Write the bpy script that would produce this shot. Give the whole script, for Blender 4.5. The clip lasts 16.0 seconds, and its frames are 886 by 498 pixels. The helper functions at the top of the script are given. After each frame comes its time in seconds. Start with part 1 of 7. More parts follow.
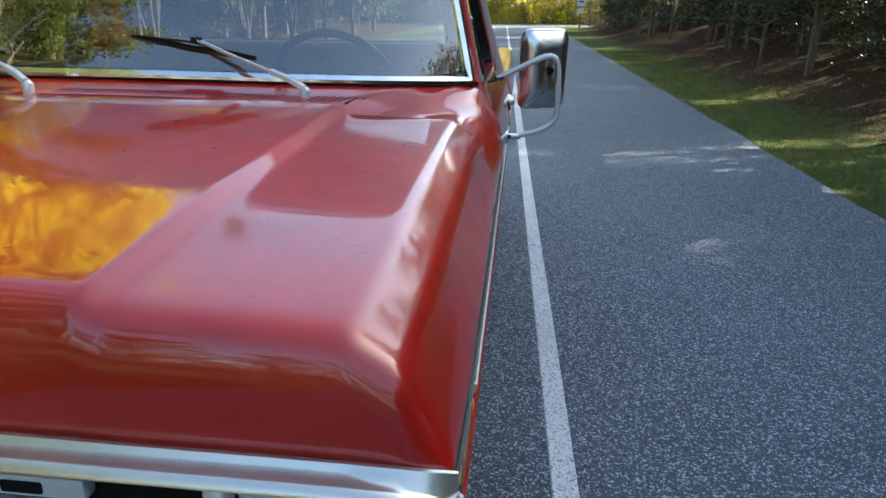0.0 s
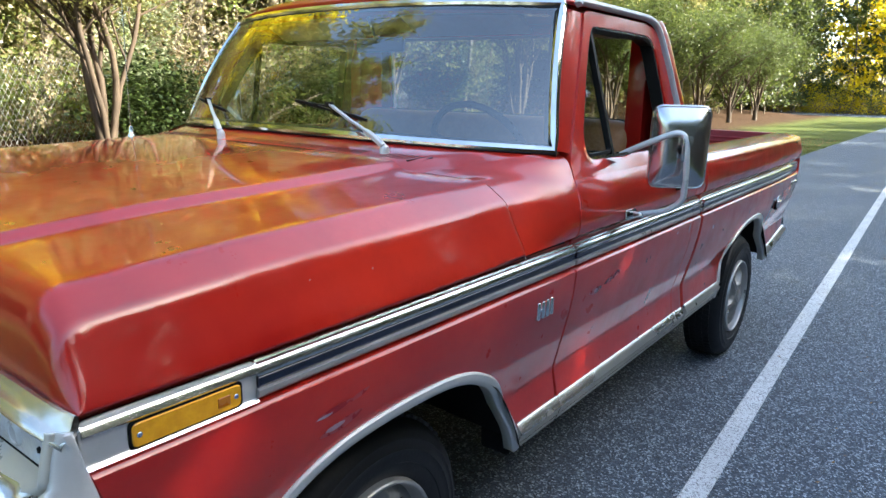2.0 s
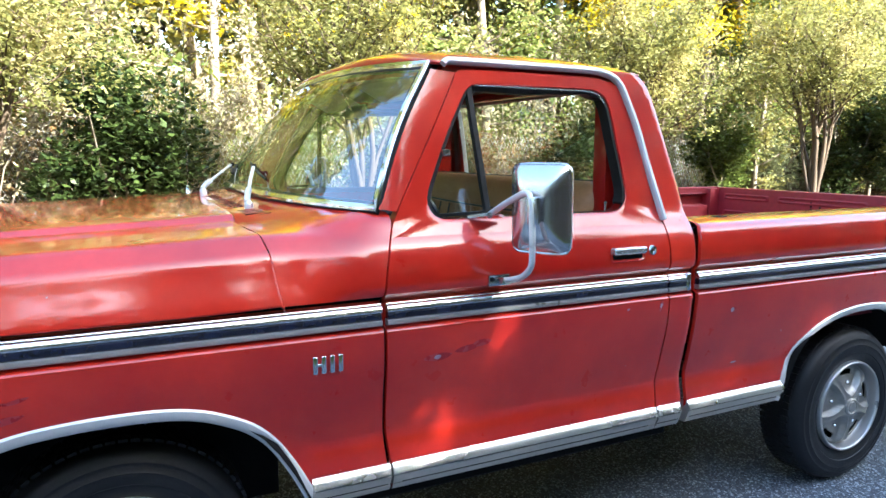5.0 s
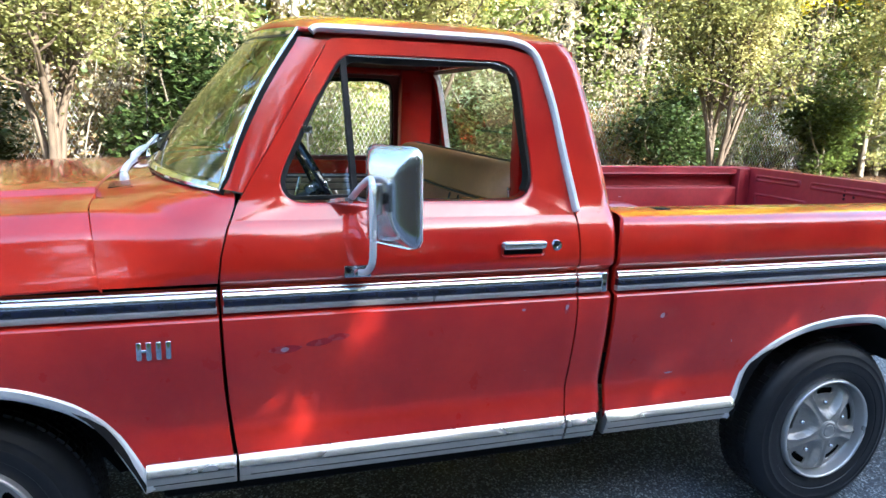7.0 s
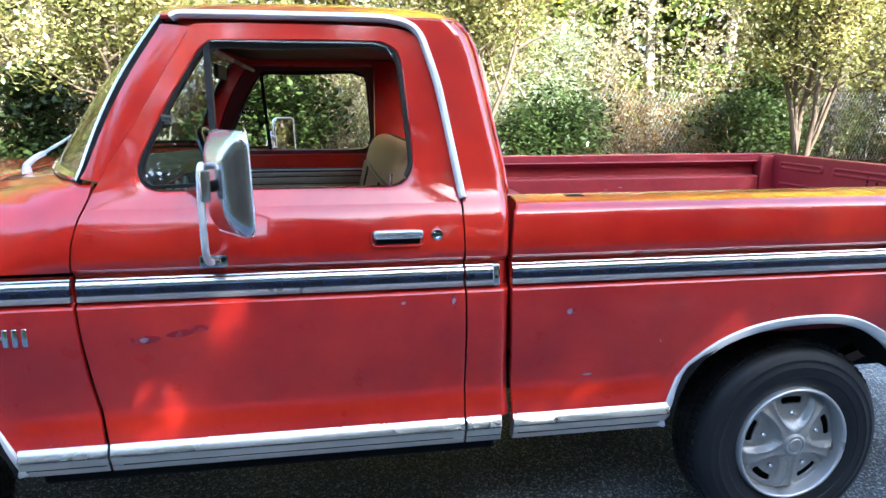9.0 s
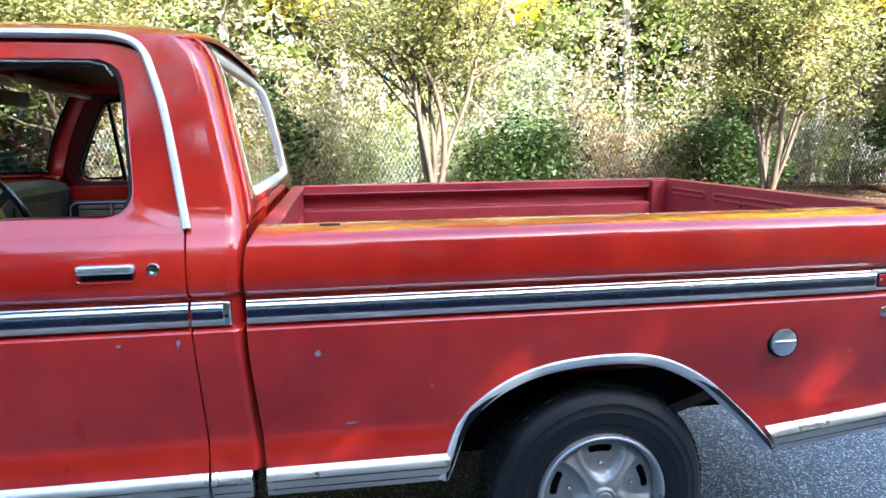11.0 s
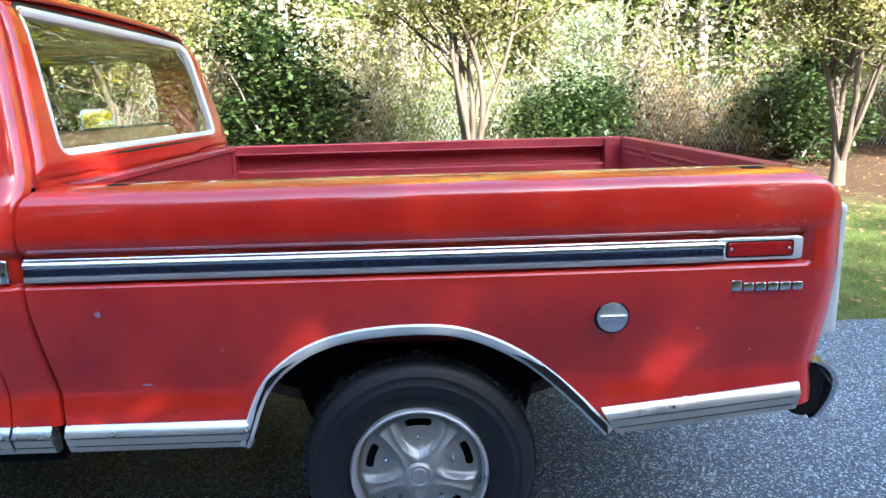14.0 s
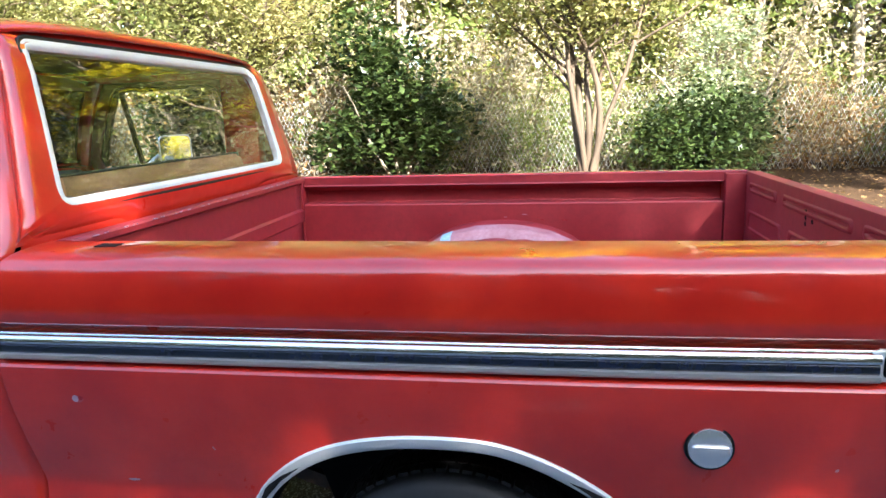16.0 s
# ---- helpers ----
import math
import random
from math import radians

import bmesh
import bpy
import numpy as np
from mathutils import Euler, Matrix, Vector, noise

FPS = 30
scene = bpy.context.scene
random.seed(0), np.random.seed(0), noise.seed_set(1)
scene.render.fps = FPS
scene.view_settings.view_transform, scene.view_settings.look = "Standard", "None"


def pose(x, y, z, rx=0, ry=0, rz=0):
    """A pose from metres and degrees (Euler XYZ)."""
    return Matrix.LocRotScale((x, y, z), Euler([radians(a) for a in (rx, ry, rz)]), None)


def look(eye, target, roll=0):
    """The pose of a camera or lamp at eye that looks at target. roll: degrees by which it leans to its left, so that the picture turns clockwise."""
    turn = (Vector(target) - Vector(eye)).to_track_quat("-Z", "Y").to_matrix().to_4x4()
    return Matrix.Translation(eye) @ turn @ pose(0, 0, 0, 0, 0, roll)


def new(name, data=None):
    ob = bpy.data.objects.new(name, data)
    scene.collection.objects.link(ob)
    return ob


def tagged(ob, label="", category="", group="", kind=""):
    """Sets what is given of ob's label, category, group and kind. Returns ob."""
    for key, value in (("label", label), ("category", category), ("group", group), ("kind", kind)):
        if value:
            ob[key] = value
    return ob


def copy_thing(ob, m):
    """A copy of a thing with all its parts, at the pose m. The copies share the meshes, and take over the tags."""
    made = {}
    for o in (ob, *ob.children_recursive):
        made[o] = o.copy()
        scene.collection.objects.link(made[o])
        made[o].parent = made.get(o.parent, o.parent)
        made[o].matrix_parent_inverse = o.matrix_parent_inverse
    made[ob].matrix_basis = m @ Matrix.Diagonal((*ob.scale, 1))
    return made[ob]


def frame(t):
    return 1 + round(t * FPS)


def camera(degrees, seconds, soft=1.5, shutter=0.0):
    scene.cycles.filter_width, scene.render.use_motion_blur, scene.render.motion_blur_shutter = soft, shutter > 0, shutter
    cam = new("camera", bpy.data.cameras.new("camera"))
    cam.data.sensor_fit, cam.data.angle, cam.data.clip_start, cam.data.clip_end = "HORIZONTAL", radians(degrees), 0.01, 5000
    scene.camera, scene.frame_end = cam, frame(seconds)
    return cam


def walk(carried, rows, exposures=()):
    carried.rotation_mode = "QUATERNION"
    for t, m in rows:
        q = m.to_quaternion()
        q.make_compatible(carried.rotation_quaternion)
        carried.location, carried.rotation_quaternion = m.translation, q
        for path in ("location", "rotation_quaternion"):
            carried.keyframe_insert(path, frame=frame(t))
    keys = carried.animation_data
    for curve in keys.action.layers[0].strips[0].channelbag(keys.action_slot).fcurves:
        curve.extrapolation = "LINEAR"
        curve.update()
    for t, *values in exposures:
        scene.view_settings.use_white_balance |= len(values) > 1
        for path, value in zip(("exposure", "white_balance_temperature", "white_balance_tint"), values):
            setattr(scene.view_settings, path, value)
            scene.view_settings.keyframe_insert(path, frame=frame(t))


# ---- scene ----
cam = camera(66.1, 16.0)
PATH = [
    (0, (1.036, -1.158, 1.482), (0.835, 0.714, 0.809), 0.7),
    (0.5, (1.263, -1.242, 1.501), (0.806, 0.593, 0.851), -1.5),
    (1, (1.447, -1.071, 1.458), (0.768, 0.705, 0.838), 0.6),
    (1.5, (1.588, -0.977, 1.444), (0.698, 0.747, 0.957), 1.7),
    (2, (1.822, -0.941, 1.454), (0.653, 0.613, 0.99), 1.3),
    (2.5, (1.949, -0.804, 1.426), (0.612, 0.616, 0.982), 0.7),
    (3, (2.042, -0.591, 1.401), (0.476, 0.527, 0.856), 3.3),
    (3.5, (2.336, -0.484, 1.429), (0.585, 0.363, 0.963), -0.3),
    (4, (2.486, -0.373, 1.437), (0.681, 0.391, 1.042), -1.3),
    (4.5, (2.566, -0.13, 1.44), (0.797, 0.729, 1.075), 1.1),
    (5, (2.713, 0.119, 1.443), (0.937, 0.995, 1.161), 0.2),
    (5.2, (2.781, 0.182, 1.46), (0.976, 1.005, 1.205), 1.5),
    (7.3, (2.791, 0.897, 1.508), (0.917, 1.465, 1.103), 1.7),
    (7.5, (2.732, 0.949, 1.489), (0.845, 1.484, 1.095), 2.0),
    (8, (2.642, 1.091, 1.469), (0.755, 1.609, 1.055), 2.0),
    (8.5, (2.75, 1.283, 1.472), (0.841, 1.717, 1.064), -0.2),
    (9, (2.847, 1.458, 1.469), (0.916, 1.782, 1.061), 0.0),
    (9.5, (2.795, 1.613, 1.452), (0.852, 1.863, 1.05), -0.7),
    (10, (2.739, 1.816, 1.453), (0.81, 2.199, 1.087), -1.2),
    (10.2, (2.746, 1.903, 1.452), (0.816, 2.289, 1.1), -1.3),
    (12.3, (2.908, 2.677, 1.415), (0.943, 2.773, 1.055), 0.3),
    (12.5, (2.936, 2.747, 1.424), (0.974, 2.82, 1.041), -0.1),
    (13, (2.876, 2.852, 1.406), (0.919, 2.893, 0.995), -0.9),
    (13.5, (2.76, 2.936, 1.413), (0.803, 3.038, 1.013), 0.7),
    (14, (2.74, 3.047, 1.404), (0.785, 3.075, 0.981), -1.5),
    (14.5, (2.739, 3.241, 1.405), (0.797, 3.111, 0.942), -1.6),
    (15, (2.614, 3.229, 1.391), (0.696, 3.012, 0.866), -0.7),
    (15.5, (2.438, 3.174, 1.429), (0.509, 2.934, 0.956), -0.9),
    (16, (2.287, 3.225, 1.485), (0.353, 2.9, 1.093), -1.8),
]
EXPOSURES = [(0, 2.0, 6400, 2), (0.7, 2.33, 6400, 2), (1.5, 2.58, 6400, 3), (2.0, 2.5, 6400, 4), (2.5, 2.54, 6400, 6), (3.5, 3.07, 6400, 4), (5.2, 3.23, 5850, 4), (7.5, 3.22, 5650, 5), (8.5, 3.3, 5600, 5), (10.0, 3.46, 5500, 5), (12.5, 3.12, 5550, 5), (13.0, 3.36, 5500, 5), (13.5, 3.42, 5500, 5), (14.0, 3.27, 5500, 5), (14.5, 3.31, 5500, 5), (15.0, 3.55, 5500, 5), (15.5, 3.6, 5700, 6), (16, 3.1, 5950, 6)]
walk(cam, [(t, look(eye, target, roll)) for t, eye, target, roll in PATH], EXPOSURES)

# ---- world, sun, exposure ----
SUN = Vector((0.74, 0.40, 0.54)).normalized()
world = bpy.data.worlds.new("world")
scene.world = world
world.use_nodes = True
wn = world.node_tree.nodes
sky = wn.new("ShaderNodeTexSky")
sky.sky_type = "NISHITA"
sky.sun_disc = False
sky.sun_elevation = math.asin(SUN.z)
sky.sun_rotation = math.atan2(SUN.x, SUN.y)
sky.air_density, sky.dust_density, sky.ozone_density = 1.0, 2.5, 1.0
world.node_tree.links.new(sky.outputs[0], wn["Background"].inputs[0])
wn["Background"].inputs[1].default_value = 0.15
sun = new("sun", bpy.data.lights.new("sun", "SUN"))
sun.data.energy, sun.data.angle, sun.data.color = 5.0, radians(0.53), (1.0, 0.93, 0.80)
sun.matrix_world = look(SUN * 60, (0, 0, 0))


# ---- materials ----
def nodes_of(name):
    m = bpy.data.materials.new(name)
    m.use_nodes = True
    t = m.node_tree
    return m, t.nodes, t.links, t.nodes["Principled BSDF"]


def noise_tex(n, l, scale, detail=4, rough=0.6, stretch=None, coords="Object"):
    tc = n.new("ShaderNodeTexCoord")
    tx = n.new("ShaderNodeTexNoise")
    tx.inputs["Scale"].default_value, tx.inputs["Detail"].default_value, tx.inputs["Roughness"].default_value = scale, detail, rough
    src = tc.outputs[coords]
    if stretch:
        mp = n.new("ShaderNodeMapping")
        mp.inputs["Scale"].default_value = stretch
        l.new(src, mp.inputs[0])
        src = mp.outputs[0]
    l.new(src, tx.inputs["Vector"])
    return tx.outputs["Fac"]


def ramp(n, l, src, stops):
    r = n.new("ShaderNodeValToRGB")
    e = r.color_ramp.elements
    while len(e) < len(stops):
        e.new(0.5)
    for el, (p, c) in zip(e, stops):
        el.position = p
        el.color = (*c, 1) if len(c) == 3 else c
    l.new(src, r.inputs[0])
    return r.outputs[0]


def mixc(n, l, fac, a, b, blend="MIX"):
    m = n.new("ShaderNodeMix")
    m.data_type, m.blend_type = "RGBA", blend
    for k, v in ((0, fac), (6, a), (7, b)):
        if hasattr(v, "links"):
            l.new(v, m.inputs[k])
        else:
            m.inputs[k].default_value = v if k == 0 else (*v, 1)
    return m.outputs[2]


def bumped(n, l, p, src, strength, distance):
    b = n.new("ShaderNodeBump")
    b.inputs["Strength"].default_value, b.inputs["Distance"].default_value = strength, distance
    l.new(src, b.inputs["Height"])
    l.new(b.outputs[0], p.inputs["Normal"])


def grey(v):
    return (v, v, v)


def surface(name, dark, light, scale=8.0, rough=(0.4, 0.6), metal=0.0, coat=0.0, bump=0.0, bump_scale=60.0, fine=60.0, spots=None, spec=0.5, stretch=None, grime=0.35):
    """A plain surface: two scales of colour variation, varied roughness and fine relief."""
    m, n, l, p = nodes_of(name)
    big = noise_tex(n, l, scale, 5, 0.6, stretch)
    small = noise_tex(n, l, fine, 3, 0.7, stretch)
    col = mixc(n, l, ramp(n, l, big, [(0.3, grey(0)), (0.7, grey(1))]), dark, light)
    half = tuple(0.82 * c for c in dark)
    col = mixc(n, l, ramp(n, l, small, [(0.35, grey(grime)), (0.6, grey(0))]), col, half)
    if spots:
        sp = noise_tex(n, l, spots[1], 6, 0.75)
        col = mixc(n, l, ramp(n, l, sp, [(spots[2], grey(0)), (spots[2] + 0.03, grey(1))]), col, spots[0])
    l.new(col, p.inputs["Base Color"])
    l.new(ramp(n, l, big, [(0.3, grey(rough[0])), (0.7, grey(rough[1]))]), p.inputs["Roughness"])
    p.inputs["Metallic"].default_value = metal
    p.inputs["Coat Weight"].default_value = coat
    p.inputs["Coat Roughness"].default_value = 0.06
    p.inputs["Specular IOR Level"].default_value = spec
    if bump:
        bumped(n, l, p, noise_tex(n, l, bump_scale, 4), bump, 0.004)
    return m


def car_paint(name, gloss=1.0):
    """Old red enamel: blotchy red tone, orange peel, a few chips and hazy patches."""
    m, n, l, p = nodes_of(name)
    big = noise_tex(n, l, 2.2, 4, 0.55)
    mid = noise_tex(n, l, 9.0, 5, 0.65)
    col = mixc(n, l, ramp(n, l, big, [(0.35, grey(0)), (0.68, grey(1))]), (0.345, 0.0092, 0.0066), (0.57, 0.0260, 0.0112))
    col = mixc(n, l, ramp(n, l, mid, [(0.45, grey(0)), (0.75, grey(0.5))]), col, (0.37, 0.0085, 0.007))
    chip = noise_tex(n, l, 38.0, 2, 0.5)
    col = mixc(n, l, ramp(n, l, chip, [(0.80, grey(0)), (0.815, grey(0.8))]), col, (0.36, 0.22, 0.22))
    l.new(col, p.inputs["Base Color"])
    l.new(ramp(n, l, mid, [(0.3, grey(0.26)), (0.75, grey(0.42))]), p.inputs["Roughness"])
    p.inputs["Specular IOR Level"].default_value = 0.12
    p.inputs["Coat Weight"].default_value = gloss
    p.inputs["Coat IOR"].default_value = 1.60
    l.new(ramp(n, l, mid, [(0.3, grey(0.035)), (0.7, grey(0.075))]), p.inputs["Coat Roughness"])
    wave = noise_tex(n, l, 5.0, 2, 0.5)
    b = n.new("ShaderNodeBump")
    b.inputs["Strength"].default_value, b.inputs["Distance"].default_value = 0.03, 0.01
    l.new(wave, b.inputs["Height"])
    for k in ("Normal", "Coat Normal"):
        l.new(b.outputs[0], p.inputs[k])
    return m


def glass(name, tint, gloss_rough=0.0, shine=0.09):
    m = bpy.data.materials.new(name)
    m.use_nodes = True
    n, l = m.node_tree.nodes, m.node_tree.links
    n.remove(n["Principled BSDF"])
    out = n["Material Output"]
    tr, gl, lw, mx = n.new("ShaderNodeBsdfTransparent"), n.new("ShaderNodeBsdfGlossy"), n.new("ShaderNodeLayerWeight"), n.new("ShaderNodeMixShader")
    tr.inputs[0].default_value = (*tint, 1)
    gl.inputs["Roughness"].default_value = gloss_rough
    lw.inputs[0].default_value = 0.5
    pw, ma = n.new("ShaderNodeMath"), n.new("ShaderNodeMath")
    pw.operation, ma.operation = "POWER", "MULTIPLY_ADD"
    pw.inputs[1].default_value = 4.0
    ma.inputs[1].default_value, ma.inputs[2].default_value = 1 - shine, shine
    l.new(lw.outputs["Facing"], pw.inputs[0])
    l.new(pw.outputs[0], ma.inputs[0])
    l.new(ma.outputs[0], mx.inputs[0])
    l.new(tr.outputs[0], mx.inputs[1])
    l.new(gl.outputs[0], mx.inputs[2])
    l.new(mx.outputs[0], out.inputs[0])
    return m


def leafy(name, dark, light, through_col, gloss=0.45, trans=0.45, second=None):
    """Foliage: each leaf its own shade, light passing through it."""
    m = bpy.data.materials.new(name)
    m.use_nodes = True
    n, l = m.node_tree.nodes, m.node_tree.links
    p, out = n["Principled BSDF"], n["Material Output"]
    g = n.new("ShaderNodeNewGeometry")
    col = mixc(n, l, g.outputs["Random Per Island"], dark, light)
    if second:
        pick = ramp(n, l, noise_tex(n, l, 0.9, 3), [(0.52, grey(0)), (0.62, grey(1))])
        col = mixc(n, l, pick, col, second)
    l.new(col, p.inputs["Base Color"])
    p.inputs["Roughness"].default_value = gloss
    p.inputs["Specular IOR Level"].default_value = 0.28
    tb = n.new("ShaderNodeBsdfTranslucent")
    l.new(mixc(n, l, 0.5, col, through_col), tb.inputs[0])
    mx = n.new("ShaderNodeMixShader")
    mx.inputs[0].default_value = trans
    l.new(p.outputs[0], mx.inputs[1])
    l.new(tb.outputs[0], mx.inputs[2])
    l.new(mx.outputs[0], out.inputs[0])
    return m


def asphalt_material():
    m, n, l, p = nodes_of("asphalt")
    tc = n.new("ShaderNodeTexCoord")
    vo = n.new("ShaderNodeTexVoronoi")
    vo.inputs["Scale"].default_value = 150.0
    l.new(tc.outputs["Object"], vo.inputs["Vector"])
    stone = n.new("ShaderNodeSeparateColor")
    l.new(vo.outputs["Color"], stone.inputs[0])
    big = noise_tex(n, l, 0.8, 5, 0.6)
    col = mixc(n, l, ramp(n, l, big, [(0.3, grey(0)), (0.7, grey(1))]), (0.041, 0.058, 0.081), (0.068, 0.090, 0.119))
    col = mixc(n, l, ramp(n, l, stone.outputs[0], [(0.66, grey(0)), (0.95, grey(0.9))]), col, (0.42, 0.47, 0.52))
    col = mixc(n, l, ramp(n, l, stone.outputs[1], [(0.55, grey(0)), (0.9, grey(0.8))]), col, (0.015, 0.015, 0.017))
    blot = noise_tex(n, l, 3.1, 3, 0.5)
    col = mixc(n, l, ramp(n, l, blot, [(0.72, grey(0)), (0.80, grey(0.6))]), col, (0.03, 0.03, 0.033))
    l.new(col, p.inputs["Base Color"])
    p.inputs["Roughness"].default_value = 0.72
    bumped(n, l, p, vo.outputs["Distance"], 0.9, 0.004)
    return m


def line_material():
    m, n, l, p = nodes_of("road_line_paint")
    worn = noise_tex(n, l, 110.0, 5, 0.8)
    wide = noise_tex(n, l, 2.0, 3, 0.5)
    col = mixc(n, l, ramp(n, l, wide, [(0.3, grey(0)), (0.7, grey(1))]), (0.56, 0.58, 0.59), (0.72, 0.74, 0.75))
    col = mixc(n, l, ramp(n, l, worn, [(0.40, grey(1)), (0.50, grey(0))]), col, (0.12, 0.12, 0.125))
    l.new(col, p.inputs["Base Color"])
    p.inputs["Roughness"].default_value = 0.7
    bumped(n, l, p, worn, 0.5, 0.004)
    return m


def ground_material():
    """Mown grass beside the road going over into brown leaf litter under the trees."""
    m, n, l, p = nodes_of("ground_cover")
    tc = n.new("ShaderNodeTexCoord")
    xyz = n.new("ShaderNodeSeparateXYZ")
    l.new(tc.outputs["Object"], xyz.inputs[0])
    fine = noise_tex(n, l, 26.0, 6, 0.75)
    mid = noise_tex(n, l, 2.6, 5, 0.65)
    grass = mixc(n, l, ramp(n, l, fine, [(0.3, grey(0)), (0.7, grey(1))]), (0.040, 0.058, 0.013), (0.105, 0.130, 0.030))
    grass = mixc(n, l, ramp(n, l, mid, [(0.45, grey(0)), (0.75, grey(0.7))]), grass, (0.15, 0.14, 0.05))
    litter = mixc(n, l, ramp(n, l, fine, [(0.3, grey(0)), (0.7, grey(1))]), (0.026, 0.014, 0.008), (0.080, 0.044, 0.023))
    litter = mixc(n, l, ramp(n, l, mid, [(0.5, grey(0)), (0.8, grey(0.6))]), litter, (0.10, 0.060, 0.034))
    edge = n.new("ShaderNodeMath")
    edge.operation = "MULTIPLY_ADD"
    l.new(mid, edge.inputs[0])
    edge.inputs[1].default_value = 3.2
    l.new(xyz.outputs[0], edge.inputs[2])
    mask = n.new("ShaderNodeMapRange")
    l.new(edge.outputs[0], mask.inputs[0])
    mask.inputs[1].default_value, mask.inputs[2].default_value = -4.9, -3.7
    mask2 = n.new("ShaderNodeMapRange")
    l.new(edge.outputs[0], mask2.inputs[0])
    mask2.inputs[1].default_value, mask2.inputs[2].default_value = 6.6, 7.4
    mask2.inputs[3].default_value, mask2.inputs[4].default_value = 1.0, 0.0
    both = n.new("ShaderNodeMath")
    both.operation = "MULTIPLY"
    l.new(mask.outputs[0], both.inputs[0])
    l.new(mask2.outputs[0], both.inputs[1])
    l.new(mixc(n, l, both.outputs[0], litter, grass), p.inputs["Base Color"])
    p.inputs["Roughness"].default_value = 0.95
    p.inputs["Specular IOR Level"].default_value = 0.12
    bumped(n, l, p, fine, 1.0, 0.03)
    return m


RED = car_paint("red_paint")
RED_DULL = surface("dull_red_bed_paint", (0.20, 0.008, 0.014), (0.30, 0.018, 0.024), 3.5, (0.45, 0.65), bump=0.1, bump_scale=40, fine=30, grime=0.4)
CHROME = surface("chrome", grey(0.66), grey(0.82), 14, (0.04, 0.13), 1.0, fine=120, grime=0.05)
ALUMINIUM = surface("brushed_aluminium", (0.60, 0.60, 0.585), (0.68, 0.68, 0.665), 4, (0.34, 0.40), 0.30, grime=0.08)
TARNISHED = surface("tarnished_bright_metal", (0.60, 0.58, 0.53), (0.68, 0.64, 0.55), 5, (0.20, 0.30), 0.85, grime=0.12)
HOUSING = surface("yellowed_bright_housing", (0.60, 0.58, 0.52), (0.72, 0.69, 0.60), 5, (0.24, 0.36), 0.35, grime=0.10)
ENAMEL = surface("bright_moulding", grey(0.60), grey(0.68), 4, (0.22, 0.28), 0.75, grime=0.05)
MOULD = surface("bright_ribbed_chrome", grey(0.68), grey(0.78), 5, (0.14, 0.22), 0.95, grime=0.08)
LIPMETAL = surface("dulled_bright_metal", (0.38, 0.37, 0.355), (0.46, 0.45, 0.43), 4, (0.26, 0.34), 0.55, grime=0.10)
ROCKER_SHADE = surface("shaded_grey_rocker", (0.33, 0.32, 0.285), (0.41, 0.40, 0.36), 5, (0.32, 0.46), 0.3, grime=0.15)
BRUSHED = surface("dulled_stainless_steel", grey(0.56), grey(0.64), 4, (0.15, 0.21), 0.95, fine=20, grime=0.03)
ROCKER = surface("weathered_aluminium", (0.57, 0.565, 0.545), (0.64, 0.635, 0.61), 3, (0.24, 0.32), 0.85, grime=0.06)
SILVER = surface("silver_painted_plastic", (0.58, 0.585, 0.59), (0.70, 0.70, 0.68), 9, (0.28, 0.40), 0.35, grime=0.15)
STEEL = surface("stainless_steel", grey(0.50), grey(0.60), 8, (0.14, 0.26), 0.95, grime=0.1)
WHEEL = surface("wheel_cover_metal", (0.26, 0.25, 0.23), (0.36, 0.35, 0.325), 12, (0.36, 0.5), 0.55, spots=((0.2, 0.15, 0.1), 30.0, 0.70))
SMEAR = surface("old_red_touch_up", (0.28, 0.008, 0.014), (0.35, 0.014, 0.018), 30, (0.2, 0.35), coat=0.5)
WORNRED = surface("rubbed_through_red", (0.30, 0.09, 0.10), (0.44, 0.24, 0.26), 9, (0.5, 0.7))
BLACK = surface("black_rubber", grey(0.008), grey(0.016), 20, (0.35, 0.6), bump=0.2, bump_scale=90, spec=0.2)
TYRE = surface("tyre_rubber", (0.0065, 0.0072, 0.0085), (0.014, 0.015, 0.0175), 12, (0.42, 0.6), bump=0.2, bump_scale=80, spec=0.3)
DARK = surface("underbody_black", grey(0.004), grey(0.009), 9, (0.8, 0.95), spec=0.15)
GLOSSBLACK = surface("black_trim_insert", (0.007, 0.010, 0.024), (0.014, 0.019, 0.042), 14, (0.10, 0.22), coat=0.3)
AMBER = surface("amber_lens", (0.82, 0.36, 0.008), (0.90, 0.45, 0.012), 30, (0.18, 0.26), coat=0.5, bump=0.12, bump_scale=140)
REDLENS = surface("red_lens", (0.30, 0.004, 0.006), (0.42, 0.008, 0.008), 30, (0.12, 0.2), coat=0.6, bump=0.4, bump_scale=140)
LAMPLENS = surface("clear_lamp_lens", grey(0.52), grey(0.62), 25, (0.15, 0.25), coat=0.6, bump=0.25, bump_scale=120)
WINDSHIELD = glass("windscreen_glass", (0.64, 0.71, 0.70), shine=0.22)
WINDOW = glass("window_glass", (0.80, 0.86, 0.84), shine=0.15)
MIRROR = surface("mirror_glass", grey(0.80), grey(0.86), 4, (0.01, 0.03), 1.0)
TAN = surface("tan_vinyl", (0.33, 0.145, 0.05), (0.45, 0.225, 0.09), 7, (0.45, 0.6), bump=0.3, bump_scale=150)
DASH = surface("black_vinyl", (0.016, 0.017, 0.019), (0.035, 0.037, 0.04), 9, (0.4, 0.6), bump=0.3, bump_scale=120)
TAUPE = surface("taupe_vinyl", (0.30, 0.24, 0.18), (0.38, 0.31, 0.24), 8, (0.4, 0.55), bump=0.2, bump_scale=150)
